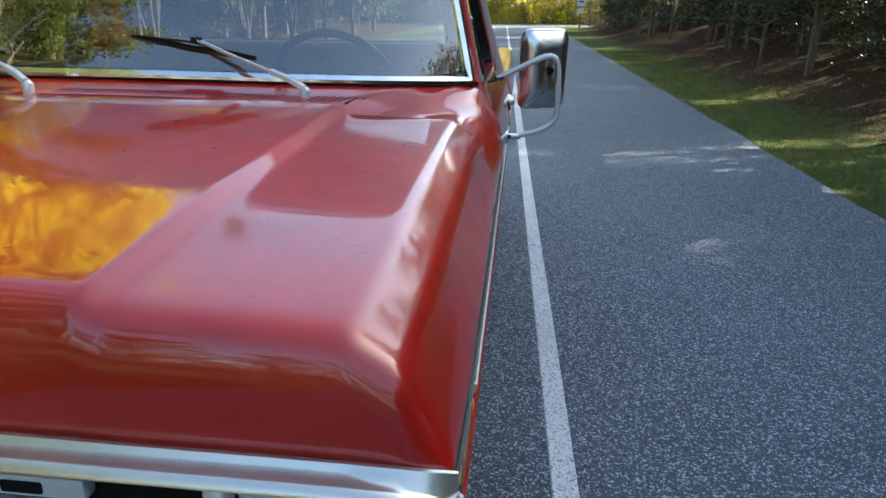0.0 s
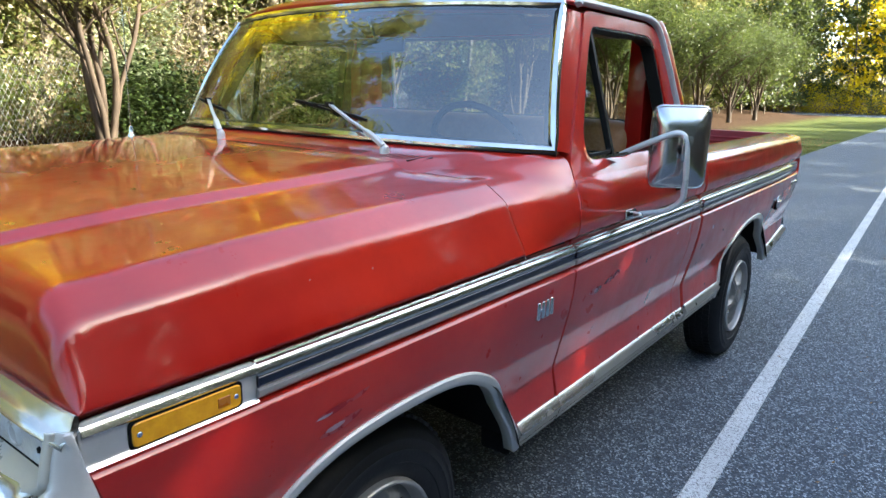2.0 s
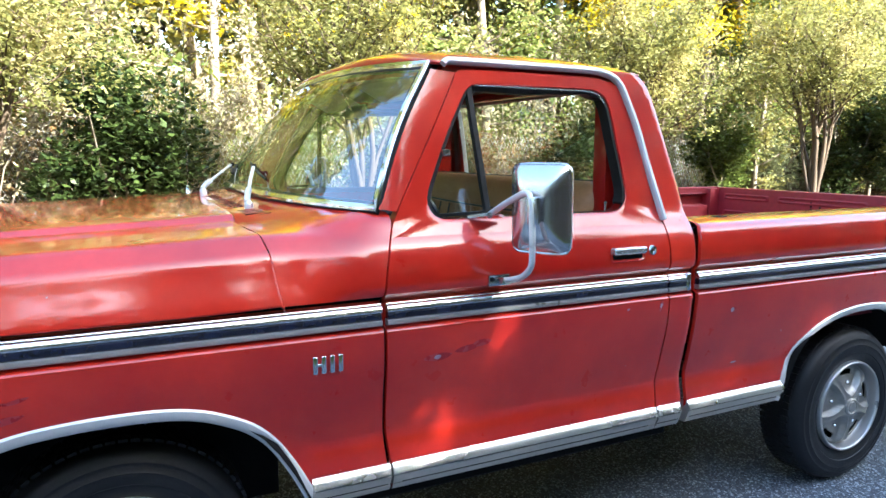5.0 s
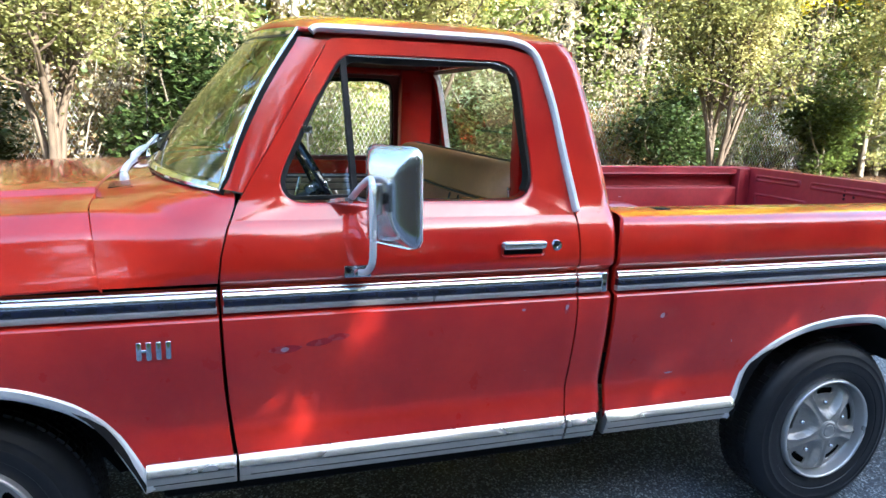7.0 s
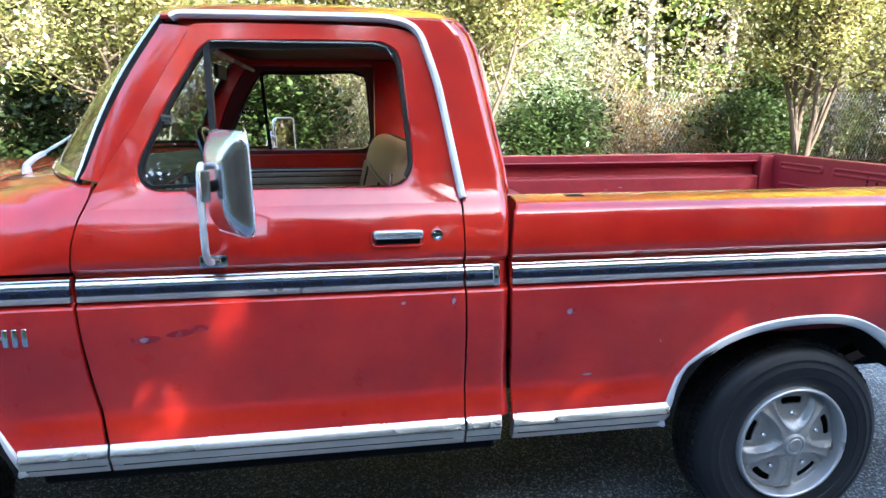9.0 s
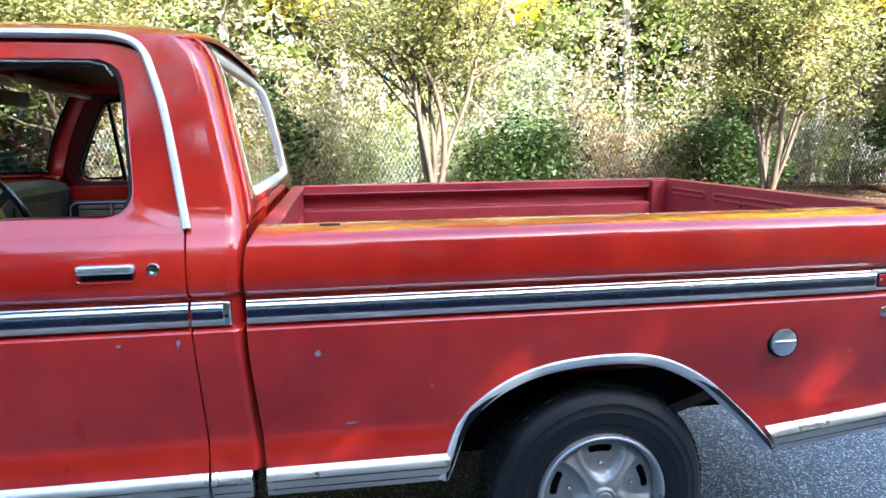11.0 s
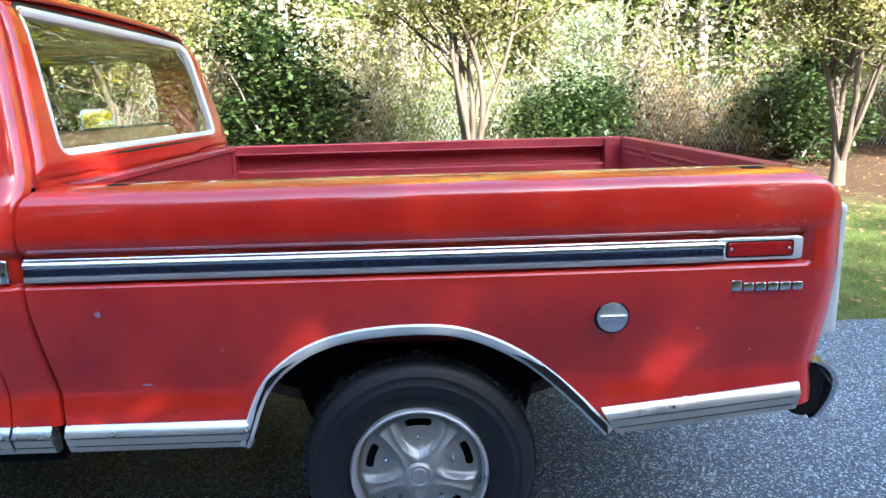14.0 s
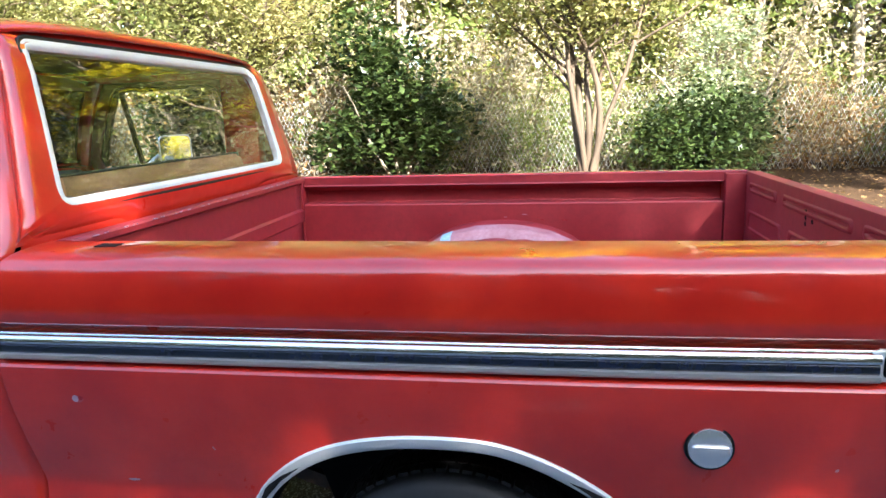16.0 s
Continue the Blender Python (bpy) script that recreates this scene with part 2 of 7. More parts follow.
CREAM = surface("cream_headliner", (0.50, 0.45, 0.36), (0.62, 0.57, 0.47), 6, (0.8, 0.95), bump=0.2)
MAROON = surface("maroon_headliner", (0.085, 0.024, 0.02), (0.13, 0.04, 0.032), 6, (0.8, 0.95), bump=0.2)
FRAME_SHADE = surface("shaded_red_inner_frame", (0.085, 0.006, 0.008), (0.13, 0.010, 0.012), 6, (0.35, 0.5), bump=0.1)
RUST = surface("axle_rust", (0.05, 0.03, 0.02), (0.12, 0.075, 0.05), 14, (0.7, 0.9), bump=0.4)
PRIMER = surface("worn_paint", (0.27, 0.17, 0.22), (0.42, 0.33, 0.40), 40, (0.5, 0.7))
BLUEPAINT = surface("old_blue_paint", (0.22, 0.38, 0.46), (0.40, 0.55, 0.60), 60, (0.5, 0.7))
SLOT = surface("dark_red_vent", (0.030, 0.002, 0.003), (0.05, 0.004, 0.006), 30, (0.5, 0.7))
ASPHALT = asphalt_material()
LINE = line_material()
GROUND = ground_material()
BARK_TAN = surface("crape_myrtle_bark", (0.045, 0.029, 0.018), (0.13, 0.088, 0.055), 5, (0.7, 0.9), bump=0.6, bump_scale=30, stretch=(1, 1, 0.3))
BARK_GREY = surface("woodland_bark", (0.12, 0.095, 0.072), (0.30, 0.25, 0.19), 6, (0.85, 0.95), bump=1.0, bump_scale=24, stretch=(1, 1, 0.25))
GALV = surface("galvanised_wire", grey(0.58), grey(0.72), 20, (0.4, 0.55), 0.6)
WOOD = surface("weathered_wood", (0.16, 0.11, 0.07), (0.28, 0.21, 0.15), 8, (0.8, 0.95), bump=0.6, stretch=(1, 1, 0.2))
SIGNWHITE = surface("white_sign_paint", (0.68, 0.68, 0.66), (0.80, 0.80, 0.78), 9, (0.4, 0.5))
LEAF_MYRTLE = leafy("crape_myrtle_leaf", (0.070, 0.078, 0.020), (0.27, 0.265, 0.095), (0.43, 0.404, 0.125), 0.6, 0.40, second=(0.34, 0.285, 0.12))
LEAF_LIGHT = leafy("light_woodland_leaf", (0.15, 0.135, 0.03), (0.44, 0.39, 0.10), (0.58, 0.50, 0.12), 0.55, 0.5)
LEAF_PALE = leafy("pale_shrub_leaf", (0.20, 0.24, 0.13), (0.42, 0.46, 0.30), (0.45, 0.50, 0.25), 0.35, 0.35)
# evergreen bushes; on the bank its darkness stands for shade
LEAF_DARK = leafy("evergreen_and_shaded_leaf", (0.010, 0.018, 0.006), (0.042, 0.062, 0.016), (0.09, 0.135, 0.03), 0.34, 0.15)
LEAF_GREEN = leafy("woodland_leaf", (0.018, 0.030, 0.008), (0.092, 0.118, 0.034), (0.25, 0.30, 0.07), 0.45, 0.36)
# lighter copy of the woodland leaf, coloured for the sunlit left woods
LEAF_SUN = leafy("sunlit_woodland_leaf", (0.065, 0.082, 0.022), (0.292, 0.31, 0.107), (0.447, 0.464, 0.146), 0.55, 0.42, second=(0.36, 0.31, 0.16))
LEAF_VINE = leafy("dry_vine_leaf", (0.129, 0.099, 0.056), (0.43, 0.37, 0.241), (0.43, 0.361, 0.206), 0.55, 0.35)
LEAF_MID = leafy("green_woodland_leaf", (0.036, 0.058, 0.015), (0.21, 0.26, 0.078), (0.42, 0.47, 0.12), 0.34, 0.42)
LEAF_HOLLY = leafy("glossy_green_leaf", (0.014, 0.025, 0.006), (0.105, 0.135, 0.032), (0.25, 0.31, 0.06), 0.30, 0.25)
LEAF_YELLOW = leafy("autumn_leaf", (0.40, 0.335, 0.016), (0.70, 0.57, 0.03), (0.96, 0.84, 0.045), trans=0.70)
LEAF_DRY = leafy("dry_leaf", (0.17, 0.095, 0.04), (0.31, 0.19, 0.085), (0.36, 0.24, 0.10), 0.7, 0.35)
GRASS_MAT = leafy("grass_blade", (0.055, 0.066, 0.012), (0.17, 0.17, 0.035), (0.36, 0.40, 0.10), 0.6, 0.35)


# ---- mesh helpers ----
def finish(name, bm, mat, parent=None, label="", sharp=32, solid=0.0, hint=None):
    """Link a bmesh as one mesh object. hint: the way its faces should look; solid: wall thickness laid inwards."""
    if hint is not None:
        bm.normal_update()
        if sum(f.normal.dot(hint) * f.calc_area() for f in bm.faces) < 0:
            bmesh.ops.reverse_faces(bm, faces=bm.faces[:])
    me = bpy.data.meshes.new(name)
    bm.to_mesh(me)
    bm.free()
    me.materials.append(mat)
    me.polygons.foreach_set("use_smooth", [True] * len(me.polygons))
    me.set_sharp_from_angle(angle=radians(sharp))
    ob = new(name, me)
    if parent:
        ob.parent = parent
    if label:
        ob["label"] = label
    if solid:
        mo = ob.modifiers.new("thickness", "SOLIDIFY")
        mo.thickness, mo.offset = solid, -1
    return ob


def part(name, bm, mat, parent, label="", **kw):
    return finish(name, bm, mat, parent, label, **kw)


def thing(name, label, category, group="", kind="", at=(0, 0, 0)):
    ob = new(name)
    ob.empty_display_size = 0.2
    ob.location = at
    return tagged(ob, label, category, group, kind)


def mirrored(bm):
    b = bm.copy()
    for v in b.verts:
        v.co.x = -v.co.x
    bmesh.ops.reverse_faces(b, faces=b.faces[:])
    return b


def grid(rows, bm=None, close_u=False, close_v=False, skip=None):
    bm = bm or bmesh.new()
    vs = [[bm.verts.new(p) for p in r] for r in rows]
    nu, nv = len(vs), len(vs[0])
    for i in range(nu if close_u else nu - 1):
        for j in range(nv if close_v else nv - 1):
            if skip and skip(i, j):
                continue
            q = [vs[i][j], vs[(i + 1) % nu][j], vs[(i + 1) % nu][(j + 1) % nv], vs[i][(j + 1) % nv]]
            try:
                bm.faces.new(q)
            except ValueError:
                pass
    return bm


def weld(bm, d=0.0004):
    bmesh.ops.remove_doubles(bm, verts=bm.verts[:], dist=d)
    bmesh.ops.dissolve_degenerate(bm, dist=1e-5, edges=bm.edges[:])
    return bm


def box(x0, x1, y0, y1, z0, z1, bevel=0.0, seg=2, bm=None):
    bm = bm or bmesh.new()
    b = bmesh.new()
    m = Matrix.Translation(((x0 + x1) / 2, (y0 + y1) / 2, (z0 + z1) / 2)) @ Matrix.Diagonal((x1 - x0, y1 - y0, z1 - z0, 1))
    bmesh.ops.create_cube(b, size=1, matrix=m)
    if bevel:
        bmesh.ops.bevel(b, geom=b.edges[:], offset=bevel, segments=seg, affect="EDGES", profile=0.6)
    return join(bm, b)


def join(bm, other):
    vm = {v: bm.verts.new(v.co) for v in other.verts}
    for f in other.faces:
        try:
            bm.faces.new([vm[v] for v in f.verts])
        except ValueError:
            pass
    other.free()
    return bm


def turn(bm, m):
    bm.transform(m)
    return bm


def sweep(path, profile, closed=False, up=(0, 0, 1), bm=None, cap=True):
    """Run a closed profile [(a, b)] along a path; a goes sideways (path x up), b goes up."""
    path = [Vector(p) for p in path]
    n = len(path)
    rows = []
    for i, p in enumerate(path):
        a = path[(i - 1) % n] if closed or i else p
        b = path[(i + 1) % n] if closed or i < n - 1 else p
        d = (b - a).normalized()
        u = Vector(up[i]) if isinstance(up, list) else Vector(up)
        s = d.cross(u).normalized()
        w = s.cross(d).normalized()
        rows.append([p + s * x + w * y for x, y in profile])
    bm = grid(rows, bm, close_u=closed, close_v=True)
    if cap and not closed:
        bm.verts.ensure_lookup_table()
        for r in (rows[0], rows[-1]):
            near = [min(bm.verts, key=lambda v: (v.co - q).length_squared) for q in r]
            try:
                bm.faces.new(near)
            except ValueError:
                pass
    bmesh.ops.recalc_face_normals(bm, faces=bm.faces[:])
    return bm


def circle(r, n=10, sx=1.0):
    return [(r * sx * math.cos(2 * math.pi * k / n), r * math.sin(2 * math.pi * k / n)) for k in range(n)]


def tube(path, r, n=10, closed=False, up=(0, 0, 1), bm=None):
    return sweep(path, circle(r, n), closed, up, bm)


def lathe(profile, segs=48, axis="X", at=(0, 0, 0), bm=None, close=False):
    """profile: (along the axis, radius)."""
    rows = []
    for k in range(segs):
        a = 2 * math.pi * k / segs
        row = []
        for h, r in profile:
            c, s = r * math.cos(a), r * math.sin(a)
            row.append(Vector(at) + Vector((h, c, s) if axis == "X" else (c, h, s) if axis == "Y" else (c, s, h)))
        rows.append(row)
    bm = grid(rows, bm, close_u=True, close_v=close)
    weld(bm, 1e-5)
    bmesh.ops.recalc_face_normals(bm, faces=bm.faces[:])
    return bm


def smooth_path(pts, per=6, closed=False):
    """A rounded run through points (Catmull-Rom)."""
    pts = [Vector(p) for p in pts]
    n = len(pts)
    out = []
    for i in range(n if closed else n - 1):
        p0 = pts[(i - 1) % n] if closed or i else pts[0]
        p1, p2 = pts[i], pts[(i + 1) % n]
        p3 = pts[(i + 2) % n] if closed or i < n - 2 else p2
        for k in range(per):
            t = k / per
            out.append(0.5 * ((2 * p1) + (p2 - p0) * t + (2 * p0 - 5 * p1 + 4 * p2 - p3) * t * t + (3 * p1 - p0 - 3 * p2 + p3) * t ** 3))
    if not closed:
        out.append(pts[-1])
    return out


def rounded(pts, r, seg=5):
    """A closed polygon with its corners rounded."""
    pts = [Vector(p) for p in pts]
    n, out = len(pts), []
    for i in range(n):
        p, a, b = pts[i], pts[i - 1], pts[(i + 1) % n]
        rr = min(r, (a - p).length * 0.45, (b - p).length * 0.45)
        s, e = p + (a - p).normalized() * rr, p + (b - p).normalized() * rr
        for k in range(seg + 1):
            t = k / seg
            out.append(s * (1 - t) ** 2 + p * 2 * t * (1 - t) + e * t * t)
    return out


def resample(pts, n, closed=True):
    pts = [Vector(p) for p in pts]
    run = pts + [pts[0]] if closed else pts
    cum = [0.0]
    for a, b in zip(run, run[1:]):
        cum.append(cum[-1] + (b - a).length)
    out, j = [], 0
    for k in range(n):
        d = cum[-1] * k / (n if closed else n - 1)
        while j < len(run) - 2 and cum[j + 1] < d:
            j += 1
        t = (d - cum[j]) / max(cum[j + 1] - cum[j], 1e-9)
        out.append(run[j].lerp(run[j + 1], min(t, 1)))
    return out


def lerp_table(tab, v):
    if v <= tab[0][0]:
        return tab[0][1]
    for (a, p), (b, q) in zip(tab, tab[1:]):
        if v <= b:
            return p + (q - p) * (v - a) / (b - a)
    return tab[-1][1]


def curve(tab):
    """A smooth run through a table that never overshoots it."""
    xs, ys = [a for a, _ in tab], [b for _, b in tab]
    d = [(ys[k + 1] - ys[k]) / (xs[k + 1] - xs[k]) for k in range(len(xs) - 1)]
    m = [d[0]] + [0.0 if a * b <= 0 else 2 * a * b / (a + b) for a, b in zip(d, d[1:])] + [d[-1]]

    def at(v):
        if v <= xs[0]:
            return ys[0]
        if v >= xs[-1]:
            return ys[-1]
        k = max(i for i in range(len(xs) - 1) if xs[i] <= v)
        h = xs[k + 1] - xs[k]
        t = (v - xs[k]) / h
        return (1 + 2 * t) * (1 - t) ** 2 * ys[k] + t * (1 - t) ** 2 * h * m[k] + t * t * (3 - 2 * t) * ys[k + 1] + t * t * (t - 1) * h * m[k + 1]
    return at


# ---- ground, road ----
ROAD_L, ROAD_R = -1.34, 3.85


def ground_height(x, y):
    h = 0.0
    if x > 5.2:
        h += 1.9 * min(1, (x - 5.2) / 7.0) ** 1.2
    if x < -6.0:
        h += 0.35 * min(1, (-6.0 - x) / 6.0)
    if x < ROAD_L - 0.2 or x > ROAD_R + 0.2:
        h += 0.05 * noise.noise((x * 0.6, y * 0.6, 0)) + 0.02 * noise.noise((x * 2.3, y * 2.3, 4))
    if 54 < y < 70:
        h *= 0.15
    return h - 0.03


def build_ground():
    xs = [-600, -200, -90, -50] + [-36 + 1.2 * k for k in range(20)] + [-12 + 0.5 * k for k in range(21)] + [-1.8, -1.5, -1.34, -1.2, 1.2, 3.7, 3.85, 4.0, 4.2]
    xs += [4.6 + 0.5 * k for k in range(18)] + [14 + 1.5 * k for k in range(14)] + [45, 80, 200, 600]
    ys = [-600, -200, -80, -45] + [-30 + 1.5 * k for k in range(17)] + [-4 + 0.6 * k for k in range(30)] + [14.5 + 1.6 * k for k in range(36)] + [74, 90, 130, 250, 600]
    bm = grid([[(x, y, ground_height(x, y)) for y in ys] for x in xs])
    tagged(finish("ground", bm, GROUND, hint=Vector((0, 0, 1)), sharp=180), "mown grass verge going over into brown leaf litter", "ground", kind="structure")
    # the road has a slightly wavy edge and a thickness
    n = 90
    rows = []
    for k in range(n + 1):
        y = -40 + 98 * k / n
        l = ROAD_L + 0.05 * noise.noise((y * 0.7, 1, 0))
        r = ROAD_R + 0.06 * noise.noise((y * 0.7, 9, 0)) - 0.006 * (y - 5)
        rows.append([(l, y, -0.06), (l + 0.03, y, -0.005), (l + 0.4, y, 0.0), (1.2, y, 0.0), (r - 0.4, y, 0.0), (r - 0.03, y, -0.006), (r, y, -0.06)])
    tagged(finish("road", grid(rows), ASPHALT, hint=Vector((0, 0, 1))), "worn grey asphalt road with pale aggregate", "road", kind="structure")
    rows = []
    for k in range(41):
        x = -60 + 3 * k
        rows.append([(x, 57 + 0.004 * (x - 2) ** 2 * 0.2, -0.02), (x, 57.4, 0.012), (x, 63.0, 0.012), (x, 63.5, -0.02)])
    tagged(finish("crossing_road", grid(rows), ASPHALT, hint=Vector((0, 0, 1))), "sunlit asphalt road crossing in the distance", "road", kind="structure")
    rows = []
    for k in range(121):
        y = -40 + 96 * k / 120
        c = 1.265 - 0.0262 * y
        w = 0.045 + 0.003 * noise.noise((y * 3, 0, 2))
        rows.append([(c - w, y, 0.0005), (c - w + 0.004, y, 0.0045), (c + w - 0.004, y, 0.0045), (c + w, y, 0.0005)])
    tagged(finish("road_line", grid(rows), LINE, hint=Vector((0, 0, 1))), "worn solid white painted lane line", "road marking", kind="structure")


build_ground()

# ---- the pickup truck ----
truck = thing("pickup_truck", "old red pickup truck with chrome trim parked beside the white line", "truck")

SIDE = [(0.42, 0.938), (0.50, 0.946), (0.54, 0.9465), (0.58, 0.9410), (0.605, 0.9376), (0.620, 0.9358), (0.630, 0.9353), (0.640, 0.9366), (0.66, 0.9412), (0.72, 0.9575), (0.78, 0.9725), (0.83, 0.9842), (0.88, 0.9930), (0.935, 0.998), (0.950, 0.998), (0.956, 0.990), (0.962, 0.974),
        (1.034, 0.974), (1.043, 0.984), (1.053, 0.995), (1.075, 1.000), (1.105, 0.9985), (1.135, 0.9940), (1.155, 0.9888), (1.168, 0.9840), (1.178, 0.9780), (1.186, 0.9700), (1.193, 0.9570), (1.198, 0.9400), (1.2025, 0.9120), (1.205, 0.880)]
DOORSIDE = SIDE[:21] + [(1.105, 0.998), (1.135, 0.992), (1.165, 0.982), (1.190, 0.968), (1.205, 0.957), (1.220, 0.947), (1.245, 0.9325), (1.72, 0.809)]


def taper(y):
    """How far the flank draws in towards the nose and the tail."""
    d = 0.0
    if y < -0.25:
        d += 0.005 * ((-0.25 - y) / 0.40) ** 2
    if y > 3.2:
        d += 0.020 * ((y - 3.2) / 0.9) ** 1.5
    if y > 4.08:
        d += 0.05 * ((y - 4.08) / 0.085) ** 2
    return d


def flank(tab, y, z):
    return lerp_table(tab, z) - taper(y)


def panel_rows(tab, ys, zlow, zs, front=None, rear=None, split=0.90):
    """Columns of a side panel. zs: heights from bottom to top; below split they are squeezed to clear zlow(y)."""
    rows = []
    for y in ys:
        zb = zlow(y)
        row = []
        for z in zs:
            zz = z if z >= split else split - (split - z) * (split - zb) / (split - zs[0])
            yy = y
            if front:
                f, r = front(zz), rear(zz)
                yy = f + (y - ys[0]) / (ys[-1] - ys[0]) * (r - f)
            row.append(Vector((flank(tab, yy, zz), yy, zz)))
        rows.append(row)
    return rows


def with_hem(rows, depth=0.014):
    """Turn the panel's border inwards, with a small rounded edge."""
    def inward(p, q, d, k):
        v = (q - p)
        v.x *= 0.3
        v = v.normalized() if v.length else v
        return p + v * (-0.0025 * k) + Vector((-d, 0, 0))
    out = [[inward(p, q, depth, 1) for p, q in zip(rows[0], rows[1])], [inward(p, q, 0.003, 0.7) for p, q in zip(rows[0], rows[1])]]
    out += rows
    out += [[inward(p, q, 0.003, 0.7) for p, q in zip(rows[-1], rows[-2])], [inward(p, q, depth, 1) for p, q in zip(rows[-1], rows[-2])]]
    return out


OUT = Vector((1, 0, 0))
FARCH = [(-0.434, 0.455), (-0.417, 0.5), (-0.374, 0.57), (-0.344, 0.618), (-0.302, 0.666), (-0.259, 0.706), (-0.209, 0.743), (-0.149, 0.769), (-0.081, 0.785), (0.021, 0.794), (0.128, 0.795),
         (0.221, 0.789), (0.298, 0.772), (0.361, 0.745), (0.411, 0.716), (0.453, 0.679), (0.491, 0.631), (0.531, 0.566), (0.56, 0.51), (0.583, 0.455)]
RARCH = [(2.5, 0.452), (2.516, 0.49), (2.538, 0.553), (2.569, 0.62), (2.615, 0.674), (2.676, 0.722), (2.74, 0.754), (2.815, 0.776), (2.9, 0.788), (2.984, 0.791),
         (3.06, 0.788), (3.128, 0.774), (3.21, 0.739), (3.29, 0.689), (3.346, 0.642), (3.402, 0.59), (3.45, 0.543), (3.498, 0.49), (3.53, 0.455)]
ZS = [0.455, 0.49, 0.53, 0.57, 0.60, 0.620, 0.630, 0.640, 0.66, 0.70, 0.76, 0.82, 0.87, 0.90, 0.935, 0.948, 0.953, 0.957, 0.962, 0.980, 1.0, 1.02, 1.034]
ZTOP = [1.039, 1.043, 1.048, 1.053, 1.063, 1.075, 1.09, 1.105, 1.12, 1.135, 1.145, 1.155, 1.162, 1.168, 1.173, 1.178, 1.182, 1.186, 1.190, 1.193, 1.1955, 1.198, 1.2005, 1.2025, 1.204, 1.205]


def arch_low(arch, base):
    def low(y):
        return lerp_table(arch, y) if arch[0][0] < y < arch[-1][0] else base(y) if callable(base) else base
    return low


def build_fender():
    a = [-0.593, -0.575, -0.55, -0.52, -0.48, -0.45] + [y for y, _ in FARCH] + [0.60, 0.64, 0.69, 0.74, 0.765, 0.7805]
    # the front edge leans back below the lamp
    lean = [(0.455, -0.445), (0.60, -0.482), (0.70, -0.510), (0.80, -0.537), (0.95, -0.581), (1.034, -0.593)]

    def y_of(y, z):
        if y > -0.425:
            return y
        f = lerp_table(lean, z)
        return f + (y + 0.593) / (-0.425 + 0.593) * (-0.4245 - f)
    rows = panel_rows(SIDE, a, arch_low(FARCH, 0.455), ZS)
    for r, y in zip(rows, a):
        for p in r:
            p.y = y_of(y, p.z) if y <= -0.425 else p.y
            if y > 0.70:
                p.y += (y - 0.70) / 0.08 * lerp_table([(0.455, 0.036), (0.60, 0.022), (0.75, 0.010), (0.95, 0.004), (1.034, 0.0)], p.z)
            p.x = flank(SIDE, p.y, p.z)
    return grid(with_hem(rows))


def build_bedside():
    a = [1.972, 1.976, 1.99, 2.02, 2.08, 2.16, 2.25, 2.34, 2.42, 2.47] + [y for y, _ in RARCH] + [3.54, 3.60, 3.68, 3.76, 3.86, 3.95, 4.03, 4.036, 4.042, 4.048, 4.054, 4.06, 4.08, 4.098, 4.114, 4.125, 4.135, 4.142, 4.145]
    zlow = arch_low(RARCH, lambda y: 0.455 if y < 3 else 0.455 + (y - 3.53) * 0.11)
    rows = panel_rows(SIDE, a, zlow, ZS + ZTOP)
    for r, y in zip(rows, a):
        for p in r:
            if y > 3.9:
                p.y += (y - 3.9) / 0.245 * lerp_table([(0.455, -0.024), (0.7, 0.008), (0.85, 0.018), (1.0, 0.022), (1.08, 0.016), (1.12, 0.004), (1.16, -0.030), (1.185, -0.066), (1.205, -0.110)], p.z)
                p.x = flank(SIDE, p.y, p.z)
                # the moulding's channel runs out behind the marker lamp
                if y > 4.032 and 0.950 < p.z < 1.053:
                    k = min(1.0, (y - 4.032) / 0.024)
                    p.x += (0.998 - 0.003 * (p.z - 0.950) / 0.103 - lerp_table(SIDE, p.z)) * k * k * (3 - 2 * k)
            elif y < 2.1:
                p.y += (2.1 - y) / 0.128 * lerp_table([(0.455, 0.03), (0.62, 0.022), (0.75, 0.012), (0.9, 0.002), (1.10, 0.0), (1.17, 0.010), (1.205, 0.03)], p.z)
        top = r[-1]
        for x in (0.86, 0.84, 0.818):
            r.append(Vector((x - taper(y) * 0.3, top.y, 1.2055)))
        r.append(Vector((0.810 - taper(y) * 0.3, top.y, 1.200)))
        r.append(Vector((0.808 - taper(y) * 0.3, top.y, 1.165)))
    return grid(with_hem(rows))


def door_front(z):
    return lerp_table([(0.45, 0.829), (0.53, 0.822), (0.60, 0.813), (0.70, 0.803), (0.85, 0.795), (0.97, 0.791), (1.05, 0.789), (1.12, 0.797), (1.18, 0.812), (1.245, 0.838), (1.34, 0.893), (1.50, 0.990), (1.69, 1.098)], z)


def door_rear(z):
    return lerp_table([(0.45, 1.843), (0.60, 1.846), (0.80, 1.842), (1.03, 1.832), (1.20, 1.829), (1.245, 1.823), (1.40, 1.797), (1.53, 1.773), (1.60, 1.757), (1.66, 1.735), (1.69, 1.700)], z)


def win_x(z):
    return lerp_table(DOORSIDE, z)


WIN = [(0.978, 1.251), (0.960, 1.266), (0.951, 1.288), (0.951, 1.312), (0.961, 1.342), (1.036, 1.495), (1.116, 1.628), (1.145, 1.652), (1.40, 1.656), (1.625, 1.654), (1.665, 1.630), (1.678, 1.59), (1.698, 1.352), (1.700, 1.315), (1.696, 1.290), (1.684, 1.268), (1.664, 1.252), (1.638, 1.245), (1.32, 1.243), (1.005, 1.244)]


